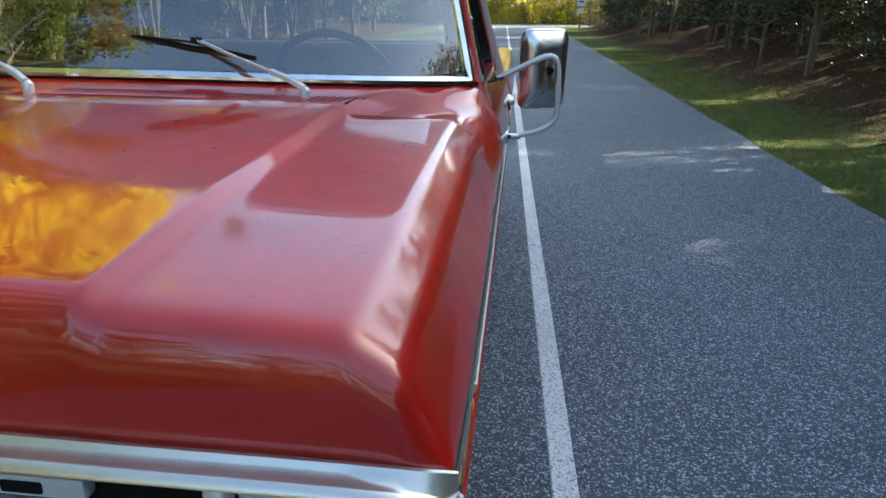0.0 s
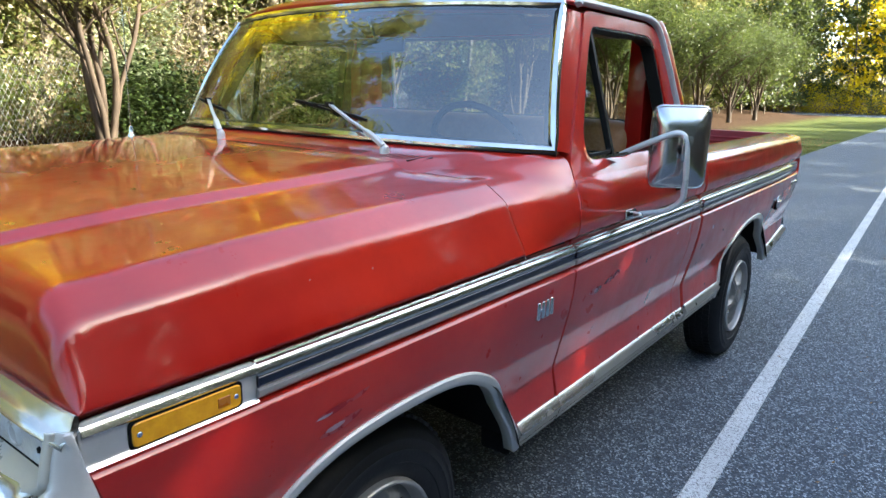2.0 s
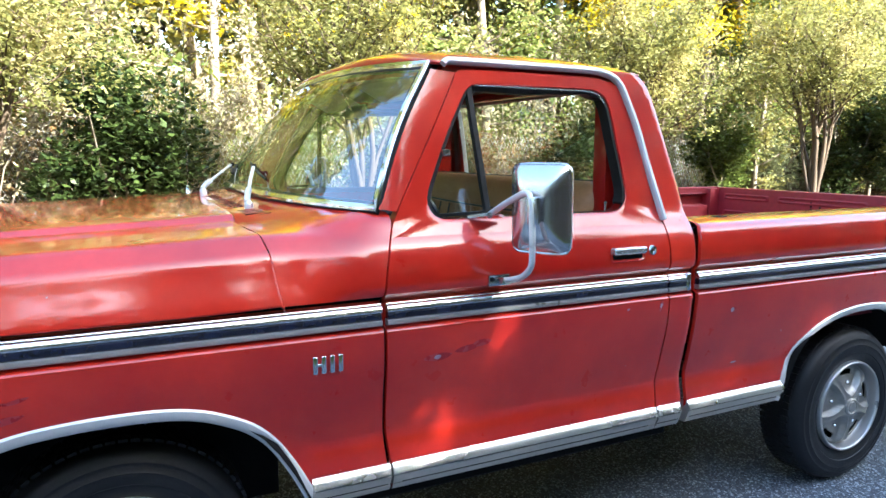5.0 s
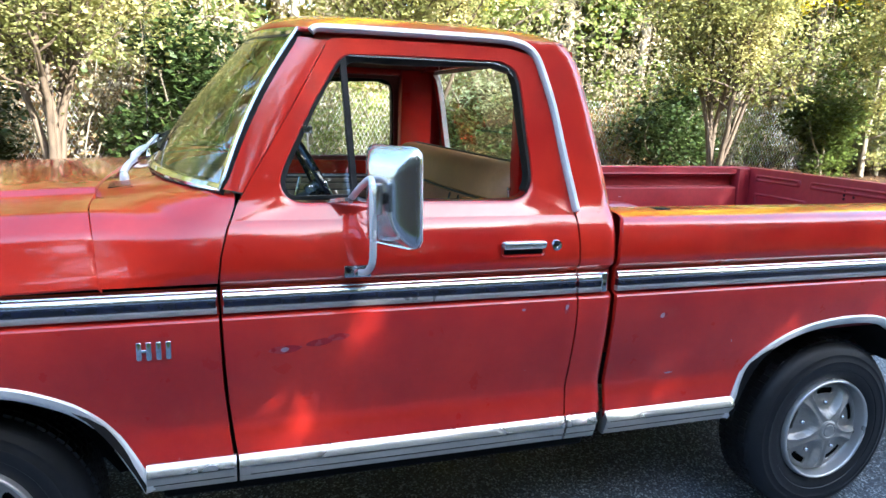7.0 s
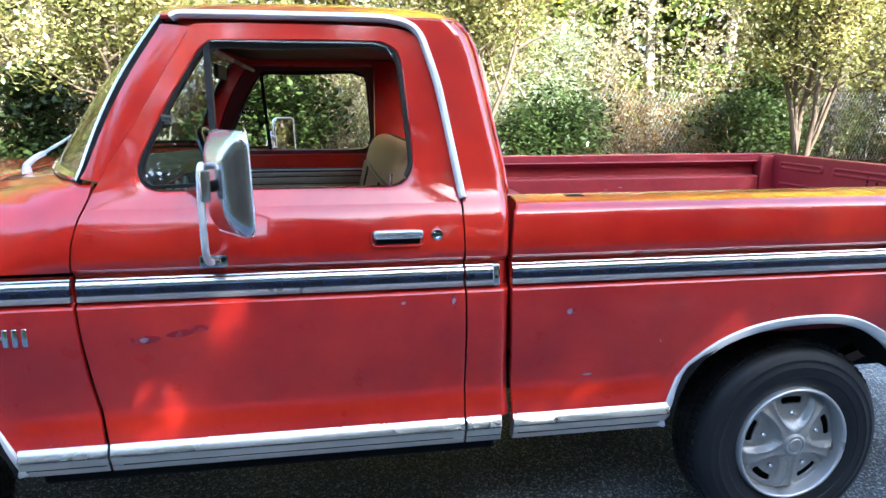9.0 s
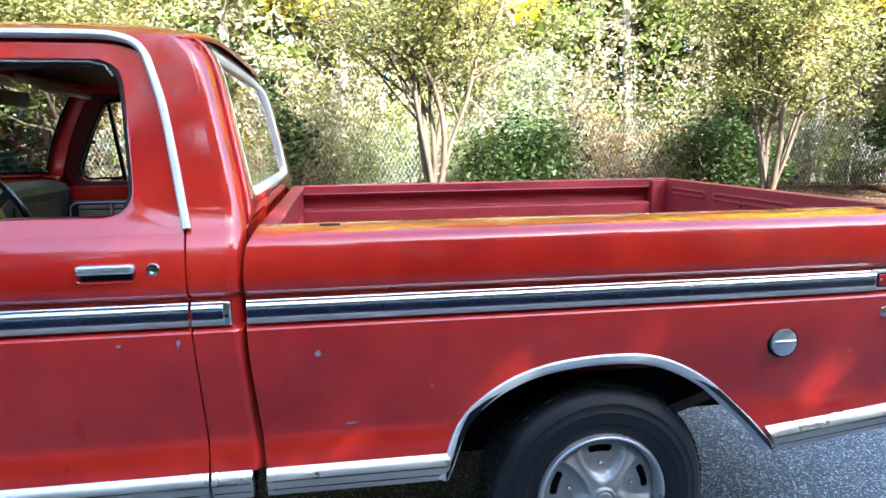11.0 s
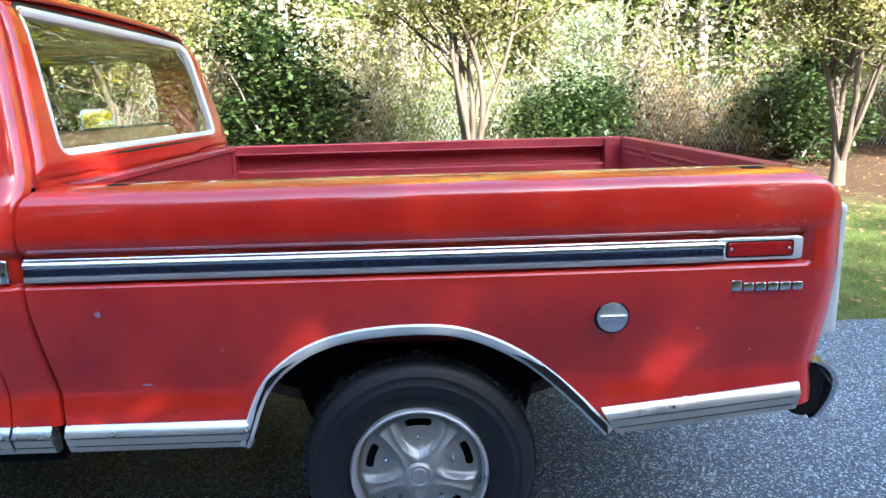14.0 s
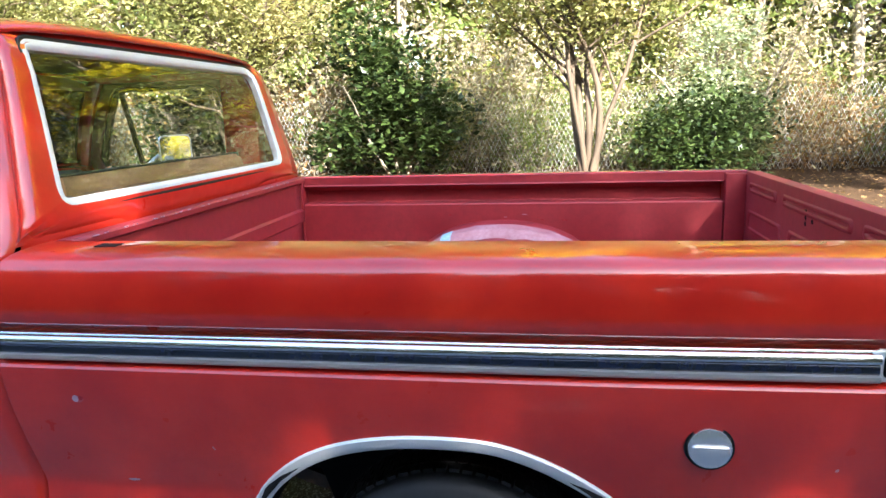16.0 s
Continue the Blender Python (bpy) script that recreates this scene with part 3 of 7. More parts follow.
def build_door():
    zs = [0.535, 0.57, 0.60, 0.620, 0.630, 0.640, 0.66, 0.70, 0.76, 0.82, 0.87, 0.90, 0.935, 0.948, 0.953, 0.957, 0.962, 0.980, 1.0, 1.02, 1.034] + [1.039, 1.043, 1.048, 1.053, 1.063, 1.075, 1.09, 1.105, 1.12, 1.135, 1.150, 1.165, 1.178, 1.19, 1.205]
    n = 20
    cols = sorted([k / n for k in range(n + 1)] + [0.012, 0.025, 0.0375, 0.075, 0.125, 0.175, 0.825, 0.875, 0.925, 0.962, 0.975, 0.988])
    rows = []
    for s in cols:
        row = []
        for z in zs:
            f, r = door_front(z) + 0.003, door_rear(z) - 0.003
            y = f + s * (r - f)
            row.append(Vector((flank(DOORSIDE, y, z), y, z)))
        rows.append(row)
    bm = grid(with_hem(rows))
    # the frame round the window
    win = rounded([(0, y, z) for y, z in WIN], 0.012, 3)
    belt = [r[-1].copy() for r in rows]
    left, right = [], []
    for z in (1.213, 1.22, 1.228, 1.236, 1.245, 1.26, 1.275, 1.29, 1.315, 1.34, 1.40, 1.46, 1.52, 1.58, 1.63, 1.665):
        left.append(Vector((win_x(z), door_front(z) + 0.003, z)))
        right.append(Vector((win_x(z), door_rear(z) - 0.003, z)))
    top = [Vector((win_x(z), y, z)) for y, z in ((1.092, 1.682), (1.11, 1.692), (1.16, 1.695), (1.25, 1.696), (1.35, 1.696), (1.45, 1.696), (1.55, 1.695), (1.62, 1.694), (1.66, 1.690), (1.70, 1.680))]
    outer = belt + right + top[::-1] + left[::-1]
    # the matching points of the opening lie on rays from its middle
    mid = Vector((0, 1.33, 1.42))
    inner = []
    for p in outer:
        d = Vector((0, p.y - mid.y, p.z - mid.z))
        best = None
        for a, b in zip(win, win[1:] + win[:1]):
            e = b - a
            den = d.y * e.z - d.z * e.y
            if abs(den) < 1e-9:
                continue
            w = a - mid
            t = (w.y * e.z - w.z * e.y) / den
            u = (w.y * d.z - w.z * d.y) / den
            if t > 0 and -1e-6 <= u <= 1 + 1e-6 and (best is None or t < best):
                best = t
        q = mid + d * min(best or 0.9, 0.995)
        inner.append(Vector((win_x(q.z), q.y, q.z)))
    c = Vector((0, 1.33, 1.45))
    def shrink(p, k, dx):
        q = p + (c - Vector((0, p.y, p.z))).normalized() * k
        return Vector((p.x - dx, q.y, q.z))
    rings = [outer, [o.lerp(i, 0.35) for o, i in zip(outer, inner)], [o.lerp(i, 0.8) for o, i in zip(outer, inner)], inner,
             [shrink(p, 0.004, 0.003) for p in inner], [shrink(p, 0.006, 0.012) for p in inner], [shrink(p, 0.006, 0.05) for p in inner]]
    grid(rings, bm, close_v=True)
    edge = [outer, [Vector((p.x - 0.04, p.y, p.z)) for p in outer]]
    k0 = len(belt)
    grid([e[k0 - 1:] + e[:1] for e in edge], bm)
    weld(bm)
    return bm, inner


def cab_rear(z):
    return lerp_table([(0.45, 1.962), (0.55, 1.960), (0.63, 1.954), (0.75, 1.945), (0.9, 1.938), (1.05, 1.938), (1.21, 1.940), (1.30, 1.928), (1.50, 1.888), (1.62, 1.862), (1.67, 1.845), (1.70, 1.822), (1.72, 1.795)], z)


def build_cab_corner():
    zs = [0.535, 0.57, 0.60, 0.620, 0.630, 0.640, 0.66, 0.7, 0.76, 0.82, 0.87, 0.90, 0.935, 0.948, 0.953, 0.957, 0.962, 0.980, 1.0, 1.02, 1.034, 1.039, 1.043, 1.048, 1.053, 1.063, 1.075, 1.09, 1.105, 1.12, 1.135, 1.150, 1.165, 1.178, 1.19, 1.205, 1.22, 1.245, 1.28, 1.34, 1.42, 1.5, 1.58, 1.63, 1.67, 1.70, 1.72]
    rows = []
    for s in (0, 0.04, 0.3, 0.6, 0.85, 1.0):
        row = []
        for z in zs:
            f = door_rear(min(z, 1.60)) + 0.003 if z < 1.69 else 1.70
            if z > 1.60:
                f = lerp_table([(1.60, 1.760), (1.66, 1.738), (1.70, 1.70), (1.72, 1.66)], z)
            y = f + s * (cab_rear(z) - f)
            row.append(Vector((win_x(z), y, z)))
        rows.append(row)
    for dx, dy in ((0.004, 0.012), (0.014, 0.023), (0.030, 0.031), (0.055, 0.036)):
        rows.append([Vector((win_x(z) - dx, cab_rear(z) + dy, z)) for z in zs])
    hem = [[p + Vector((-0.05, 0.002, 0)) for p in rows[0]], [p + Vector((-0.004, 0, 0)) for p in rows[0]]]
    return grid(hem + rows)


def back_y(z):
    return cab_rear(z) + 0.036


def build_cab_back():
    zs = [0.60, 0.8, 1.0, 1.1, 1.205]
    n = 48
    bm = bmesh.new()
    for z0, z1 in zip(zs, zs[1:]):
        grid([[(u * (win_x(z) - 0.055), back_y(z), z) for z in (z0, z1)] for u in [-1 + 2 * k / n for k in range(n + 1)]], bm)
    def pt(u, z):
        return Vector((u, back_y(z) + 0.012 * (1 - (u / 0.8) ** 2), z))
    hole = resample(rounded([(0.738, 0, 1.272), (0.684, 0, 1.703), (-0.684, 0, 1.703), (-0.738, 0, 1.272)], 0.055, 8), 260)
    zb = [1.205 + 0.515 * k / 24 for k in range(25)]
    outer = [(-(win_x(1.205) - 0.055) + 2 * (win_x(1.205) - 0.055) * k / n, 1.205) for k in range(n + 1)]
    outer += [(win_x(z) - 0.055, z) for z in zb[1:]] + [((win_x(1.72) - 0.055) * (1 - 2 * k / n), 1.72 + 0.03 * (1 - (1 - 2 * k / n) ** 2)) for k in range(1, n)]
    outer += [(-(win_x(z) - 0.055), z) for z in zb[:0:-1]]
    mid = Vector((0, 0, 1.49))
    ring0, ring1 = [], []
    for x, z in outer:
        d = Vector((x, 0, z)) - mid
        best = None
        for a, b in zip(hole, hole[1:] + hole[:1]):
            e = b - a
            den = d.x * e.z - d.z * e.x
            if abs(den) > 1e-9:
                w = a - mid
                t, u = (w.x * e.z - w.z * e.x) / den, (w.x * d.z - w.z * d.x) / den
                if t > 0 and -1e-6 <= u <= 1 + 1e-6 and (best is None or t < best):
                    best = t
        q = mid + d * (best or 0.9)
        ring0.append(Vector((x, back_y(z), z)))
        ring1.append(pt(q.x, q.z))
    grid([ring0, [a.lerp(b, 0.5) for a, b in zip(ring0, ring1)], ring1, [p + Vector((0, -0.03, 0)) for p in ring1]], bm, close_v=True)
    weld(bm)
    return bm, [pt(h.x, h.z) for h in hole]


def build_roof():
    n = 24
    us = [-1, -0.985, -0.96, -0.92, -0.87, -0.8] + [-0.7 + 1.4 * k / n for k in range(n + 1)] + [0.8, 0.87, 0.92, 0.96, 0.985, 1]
    stations = [(0.0, 0.0), (0.02, 0.30), (0.05, 0.55), (0.10, 0.75), (0.18, 0.89), (0.3, 0.97), (0.45, 1.0), (0.6, 0.99), (0.75, 0.93), (0.86, 0.80), (0.93, 0.62), (0.97, 0.40), (1.0, 0.10)]
    rows = []
    for s, h in stations:
        row = []
        for u in us:
            yf = 0.905 + 0.118 * abs(u) ** 3.0
            yr = 1.885 - 0.012 * u * u - 0.050 * abs(u) ** 10
            y = yf + s * (yr - yf)
            cross = 1 - abs(u) ** 5.5
            z = 1.716 + (0.014 + 0.060 * h) * cross + 0.010 * (1 - u * u)
            row.append(Vector((0.811 * u, y, z)))
        rows.append(row)
    return grid(rows)


def ws_point(u, v):
    """Windscreen: u from -1 (right) to 1 (left), v from 0 (cowl) to 1 (roof)."""
    b = Vector((0.898 * u, 0.570 + 0.232 * abs(u) ** 3.0, 1.302 - 0.020 * u * u))
    t = Vector((0.788 * u, 0.905 + 0.112 * abs(u) ** 3.0, 1.728 - 0.018 * u * u))
    p = b.lerp(t, v)
    return p + Vector((0, -0.018, 0.010)) * math.sin(math.pi * v)


def nose(y):
    """The hood's height along its middle: a slight fall forward, then a tight bend into the upright nose."""
    if y > -0.27:
        return HOOD_FALL(y)
    k = min(1.0, (-0.27 - y) / 0.33)
    return 1.235 + 0.078 * (y + 0.27) - 0.159 * (1 - (1 - k ** 24) ** 0.55)


HOOD_FALL = curve([(-0.41, 1.2240), (-0.27, 1.235), (0.0, 1.246), (0.3, 1.258), (0.52, 1.266)])
HOOD_DROP = curve([(0, 0), (0.35, 0.002), (0.588, 0.008), (0.597, 0.0088), (0.602, 0.0105), (0.606, 0.0126), (0.613, 0.0166), (0.620, 0.0206), (0.624, 0.0226), (0.630, 0.0246), (0.640, 0.0262), (0.66, 0.0276), (0.72, 0.0300), (0.78, 0.0322), (0.845, 0.0345), (0.868, 0.0357), (0.877, 0.0375), (0.885, 0.0408), (0.892, 0.0450), (0.900, 0.0505), (0.922, 0.0655), (0.930, 0.0710), (0.937, 0.0775), (0.943, 0.0860), (0.948, 0.0960), (0.953, 0.1075), (0.966, 0.1335), (0.978, 0.1560), (0.987, 0.1740), (0.993, 0.19)])


def hood_z(x, y):
    base = 1.0405 if y < 0.3 else 1.0405 + 0.006 * min(1, (y - 0.3) / 0.2)
    return base + (nose(y) - base) * (1 - HOOD_DROP(abs(x)) / 0.19)


def build_hood():
    half = [0, 0.12, 0.24, 0.36, 0.46, 0.54, 0.57, 0.585, 0.592, 0.595, 0.599, 0.602, 0.606, 0.613, 0.620, 0.624, 0.627, 0.631, 0.636, 0.643, 0.65, 0.66, 0.67, 0.70, 0.75, 0.80, 0.83] + [0.85 + 0.005 * k for k in range(28)] + [0.989, 0.991, 0.993]
    xs = [-x for x in half[:0:-1]] + half
    ys = [-0.600, -0.5997, -0.599, -0.598, -0.597, -0.5955, -0.594, -0.592, -0.590, -0.588, -0.5855, -0.583, -0.580, -0.577, -0.5735, -0.570, -0.563, -0.556, -0.549, -0.542, -0.535, -0.528, -0.520, -0.511, -0.50, -0.488, -0.475, -0.458, -0.44, -0.41, -0.37, -0.32, -0.27, -0.2, -0.1, 0.0, 0.1, 0.2, 0.3, 0.4, 0.46, 0.49, 0.505]
    rows = []
    for y in ys:
        row = []
        for x in xs:
            s = abs(x) / 0.993
            yy = y
            if y > 0.2:
                yy = y - (y - 0.2) / 0.305 * 0.055 * (1 - s ** 6)
            k = 1.0
            px = x * k - math.copysign(taper(y), x) * s
            yy += 0.012 * max(0, (s - 0.95) / 0.05) ** 1.5 * max(0, min(1, (-0.5 - y) / 0.09))
            row.append(Vector((px, yy, hood_z(x, y))))
        rows.append(row)
    hem = [Vector((p.x, p.y + 0.01, p.z - 0.012)) for p in rows[-1]]
    return grid(rows + [hem])


def build_cowl():
    """Body-coloured panel between the hood and the windscreen, with the shoulders that run into the doors."""
    n = 44
    rows = []
    for k in range(n + 1):
        u = -1 + 2 * k / n
        u = math.copysign(abs(u) ** 0.8, u)
        a = abs(u)
        x = 0.715 * u
        hz = hood_z(x, 0.505)
        hy = 0.508 - 0.055 * (1 - min(1, abs(x) / 0.993) ** 6)
        w = ws_point(0.975 * u, 0.0)
        ex = w.x
        w2 = Vector((ex, w.y - 0.004, w.z - 0.012))
        mid = Vector(((x + w2.x) / 2, (hy + w2.y) / 2, max(hz - 0.004, (hz + w2.z) / 2 - 0.004)))
        rows.append([Vector((x, hy - 0.03, hz - 0.03)), Vector((x, hy + 0.002, hz - 0.006)), Vector((x, hy + 0.007, hz - 0.0015)), mid, w2, w2 + Vector((0, 0.03, -0.02))])
    return grid(rows)


def hood_section():
    """The hood's rear edge from its foot on the flank up over the shoulder."""
    xs = [0.993, 0.992, 0.990, 0.987, 0.983, 0.978, 0.972, 0.966, 0.958, 0.950, 0.940, 0.928, 0.915, 0.90, 0.885, 0.865, 0.84, 0.80, 0.75, 0.70]
    return [Vector((x, 0.505 - 0.055 * (1 - (x / 0.993) ** 6), hood_z(x, 0.505))) for x in xs]


def door_section():
    """The door's front edge on the same run, bent over to the foot of the screen pillar."""
    zs = [1.0465, 1.06, 1.075, 1.09, 1.105, 1.12, 1.135, 1.150, 1.165, 1.178, 1.19, 1.205, 1.220, 1.235]
    out = [Vector((lerp_table(DOORSIDE, z), door_front(z) - 0.003, z)) for z in zs]
    a = out[-1]
    for x, dy, z in ((0.930, 0.003, 1.248), (0.920, 0.004, 1.259), (0.908, 0.004, 1.267), (0.895, 0.0, 1.273), (0.880, -0.010, 1.276), (0.865, -0.022, 1.278)):
        out.append(Vector((x, a.y + dy, z)))
    return out


def build_cowl_side():
    """The piece between the hood's rear edge and the door."""
    f, r = resample(hood_section(), 24, False), resample(door_section(), 24, False)
    rows = []
    for k in range(11):
        s = k / 10
        e = s * s * (3 - 2 * s)
        row = []
        for p, q in zip(f, r):
            m = p.lerp(q, s)
            m.x = p.x + (q.x - p.x) * e
            m.z = p.z + (q.z - p.z) * (0.5 * s + 0.5 * e)
            m.y = p.y + 0.004 + (q.y - p.y - 0.004) * s
            row.append(m)
        rows.append(row)
    front = [[p + Vector((-0.012, 0.004, -0.008)) for p in rows[0]]]
    hem = [[p + Vector((-0.02, 0.0, -0.004)) for p in rows[-1]]]
    return grid(front + rows + hem)


# body panels
fender = build_fender()
bedside = build_bedside()
door_bm, door_hole = build_door()
corner = build_cab_corner()
cside = build_cowl_side()
for side, flip in (("left", False), ("right", True)):
    o = -OUT if flip else OUT
    fix = (lambda b: mirrored(b)) if flip else (lambda b: b.copy())
    part("fender", fix(fender), RED, truck, "red front fender with scuffed paint", hint=o)
    bs = part("bed_side", fix(bedside), RED, truck, "glossy red cargo bed side", hint=o)
    bs.data.materials.append(RED_DULL)
    for f in bs.data.polygons:
        f.material_index = 1 if abs(f.center.x) < 0.814 and f.center.z > 1.1 else 0
    dr = part("door", fix(door_bm), RED, truck, "red door with the window rolled down", hint=o)
    part("cab_corner", fix(corner), RED, truck, hint=o)
    part("cowl_side", fix(cside), RED, truck, hint=o + Vector((0, 0, 0.5)))
    if flip:
        door_r = dr
    else:
        door_l = dr
        bed_l = bs
back_bm, back_hole = build_cab_back()
part("cab_back", back_bm, RED, truck, hint=Vector((0, 1, 0)), solid=0.012)
part("roof", build_roof(), RED, truck, "faded red cab roof", hint=Vector((0, 0, 1)), solid=0.012)
part("hood", build_hood(), RED, truck, "red hood reflecting the trees and sky", hint=Vector((0, 0, 1)), solid=0.004)
part("cowl", build_cowl(), RED, truck, hint=Vector((0, -0.3, 1)))

# screen pillars
for s in (1, -1):
    path = []
    for k in range(13):
        v = 0.955 * k / 12
        w = ws_point(1.0, v)
        z = w.z
        path.append((Vector((s * (w.x + 0.002), w.y - 0.005, z)), Vector((s * (win_x(min(max(z, 1.262), 1.70)) - 0.004), door_front(min(z, 1.69)) - 0.004, z - 0.008)), Vector((s * (w.x - 0.035), w.y + 0.075, z - 0.01))))
    bm = grid([[a, a.lerp(b, 0.5) + Vector((s * 0.004, -0.003, 0.002)), b, b + Vector((-s * 0.03, 0.012, 0)), c] for a, b, c in path], close_v=True)
    part("screen_pillar", bm, RED, truck, hint=None)
    finish_fix = truck.children[-1].data
    b2 = bmesh.new()
    b2.from_mesh(finish_fix)
    bmesh.ops.recalc_face_normals(b2, faces=b2.faces[:])
    b2.to_mesh(finish_fix)
    b2.free()

# windscreen and its bright surround
N = 30
ws = part("windscreen", grid([[ws_point(-0.985 + 1.97 * i / N, 0.015 + 0.97 * j / 12) for j in range(13)] for i in range(N + 1)]), WINDSHIELD, truck, "curved windscreen reflecting trees", hint=Vector((0, -1, 0.5)))
ring = [ws_point(-1 + 2 * k / 30, 0.0) for k in range(31)] + [ws_point(1, k / 14) for k in range(1, 14)] + [ws_point(1 - 2 * k / 30, 1.0) for k in range(31)] + [ws_point(-1, 1 - k / 14) for k in range(1, 14)]
wc = Vector((0, 0.72, 1.5))
bm = bmesh.new()
rows = []
for k, p in enumerate(ring):
    d = (ring[(k + 1) % len(ring)] - ring[k - 1]).normalized()
    nrm = Vector((0.35 * p.x, -0.75, 0.62)).normalized()
    s = d.cross(nrm).normalized()
    if s.dot(p - wc) < 0:
        s = -s
    rows.append([p + s * a + nrm * b for a, b in ((0.010, -0.010), (0.010, 0.004), (0.004, 0.009), (-0.010, 0.009), (-0.017, 0.003), (-0.019, -0.010))])
grid(rows, bm, close_u=True, close_v=True)
bmesh.ops.recalc_face_normals(bm, faces=bm.faces[:])
part("windscreen_trim", bm, CHROME, ws, "polished chrome trim")
bm = bmesh.new()
rows = []
for k, p in enumerate(ring):
    d = (ring[(k + 1) % len(ring)] - ring[k - 1]).normalized()
    nrm = Vector((0.35 * p.x, -0.75, 0.62)).normalized()
    s = d.cross(nrm).normalized()
    if s.dot(p - wc) < 0:
        s = -s
    rows.append([p + s * a + nrm * b for a, b in ((0.013, -0.012), (0.0125, 0.002), (0.008, 0.003), (-0.024, 0.002), (-0.030, -0.006))])
grid(rows, bm, close_u=True, close_v=True)
bmesh.ops.recalc_face_normals(bm, faces=bm.faces[:])
part("windscreen_gasket", bm, BLACK, ws, "black rubber gasket")

# rear window
rw = part("rear_window", grid([[Vector((u * lerp_table([(1.28, 0.688), (1.70, 0.636)], z), back_y(z) - 0.006, z)) for z in (1.291, 1.4, 1.5, 1.6, 1.692)] for u in [-1 + k / 8 for k in range(17)]]), WINDOW, truck, "rear window reflecting the woods", hint=Vector((0, 1, 0)))
hole = back_hole
rows, rows2 = [], []
for k, p in enumerate(hole):
    d = (hole[(k + 1) % len(hole)] - hole[k - 1]).normalized()
    nrm = Vector((0, 0.976, 0.216))
    s = d.cross(nrm).normalized()
    if s.dot(p - Vector((0, 1.9, 1.49))) < 0:
        s = -s
    rows.append([p + s * a + nrm * b for a, b in ((0.006, 0.0), (0.004, 0.008), (-0.008, 0.011), (-0.017, 0.009), (-0.024, 0.003), (-0.025, -0.02))])
    rows2.append([p + s * a + nrm * b for a, b in ((0.016, -0.004), (0.0155, 0.006), (0.012, 0.0085), (0.0, 0.008), (0.0, -0.02))])
for nm, rr, mt in (("rear_window_trim", rows, ALUMINIUM), ("rear_window_gasket", rows2, BLACK)):
    bm = grid(rr, close_u=True, close_v=True)
    bmesh.ops.recalc_face_normals(bm, faces=bm.faces[:])
    part(nm, bm, mt, rw)

# drip rail along the roof edge and down behind the door
for s in (1, -1):
    pts = [(1.050, 1.706), (1.064, 1.716), (1.10, 1.7185), (1.25, 1.719), (1.45, 1.719), (1.60, 1.718), (1.655, 1.713), (1.70, 1.699), (1.728, 1.672), (1.745, 1.63), (1.775, 1.53), (1.800, 1.40), (1.832, 1.215)]
    path = smooth_path([(s * (win_x(z) + 0.006), y, z) for y, z in pts], 5)
    ups = [(s, 0, 0.3)] * len(path)
    bm = sweep(path, [(-0.010, -0.008), (-0.010, 0.006), (-0.004, 0.013), (0.005, 0.013), (0.010, 0.006), (0.010, -0.008)], up=ups)
    part("drip_rail", bm, ALUMINIUM, truck, "bright metal drip rail")

# side mouldings: bright upper rib, dark insert, bright lower lip
SPANS = [(-0.318, 0.781, "fender"), (0.797, 1.828, "door"), (1.836, 1.934, "corner"), (1.974, 3.822, "bed")]


def moulding(y0, y1, prof, s):
    n = max(2, int((y1 - y0) / 0.12))
    rows = []
    for k in range(n + 1):
        y = y0 + (y1 - y0) * k / n
        dx = -taper(y)
        rows.append([Vector((s * (x + dx), y, z)) for x, z in prof])
    bm = grid(rows, close_v=True)
    bm.verts.ensure_lookup_table()
    m = len(prof)
    bm.faces.new(bm.verts[:m])
    bm.faces.new(bm.verts[-m:])
    bmesh.ops.recalc_face_normals(bm, faces=bm.faces[:])
    return bm


UPPER = [(0.972, 1.0285), (0.9795, 1.0285), (0.9820, 1.0278), (0.9838, 1.0262), (0.9846, 1.0244), (0.9838, 1.0232), (0.9868, 1.0222), (0.9902, 1.0196), (0.9930, 1.0164), (0.9950, 1.0130), (0.9962, 1.0096), (0.9964, 1.0066), (0.9950, 1.0036), (0.972, 1.0026)]
INSERT = [(0.972, 1.0024), (0.991, 1.0021), (0.9940, 0.999), (0.9945, 0.985), (0.9925, 0.9818), (0.972, 0.9814)]
LOWER = [(0.972, 0.9812), (0.992, 0.9810), (0.9965, 0.9788), (0.9970, 0.9705), (0.994, 0.9660), (0.972, 0.9650)]
for s in (1, -1):
    for y0, y1, what in SPANS:
        mo = part("side_moulding", moulding(y0, y1, UPPER, s), MOULD, truck, "chrome side moulding with a dark insert")
        part("insert", moulding(y0 + 0.002, y1 - 0.002, INSERT, s), GLOSSBLACK, mo, "dark blue-black insert")
        part("lower_lip", moulding(y0, y1, LOWER, s), LIPMETAL, mo)
        if what == "corner":
            cap = box(*sorted((s * 0.972, s * 0.9985)), y1 - 0.020, y1 + 0.001, 0.9645, 1.029, 0.007, 3)
            part("end_cap", cap, MOULD, mo, "rounded chrome end cap")
            part("screw", lathe([(0, 0.0), (0.0015, 0.0), (0.001, 0.004), (0, 0.005)], 10, "X", (s * 0.9985 - (0.0015 if s < 0 else 0), y1 - 0.010, 0.992)), DARK, mo)

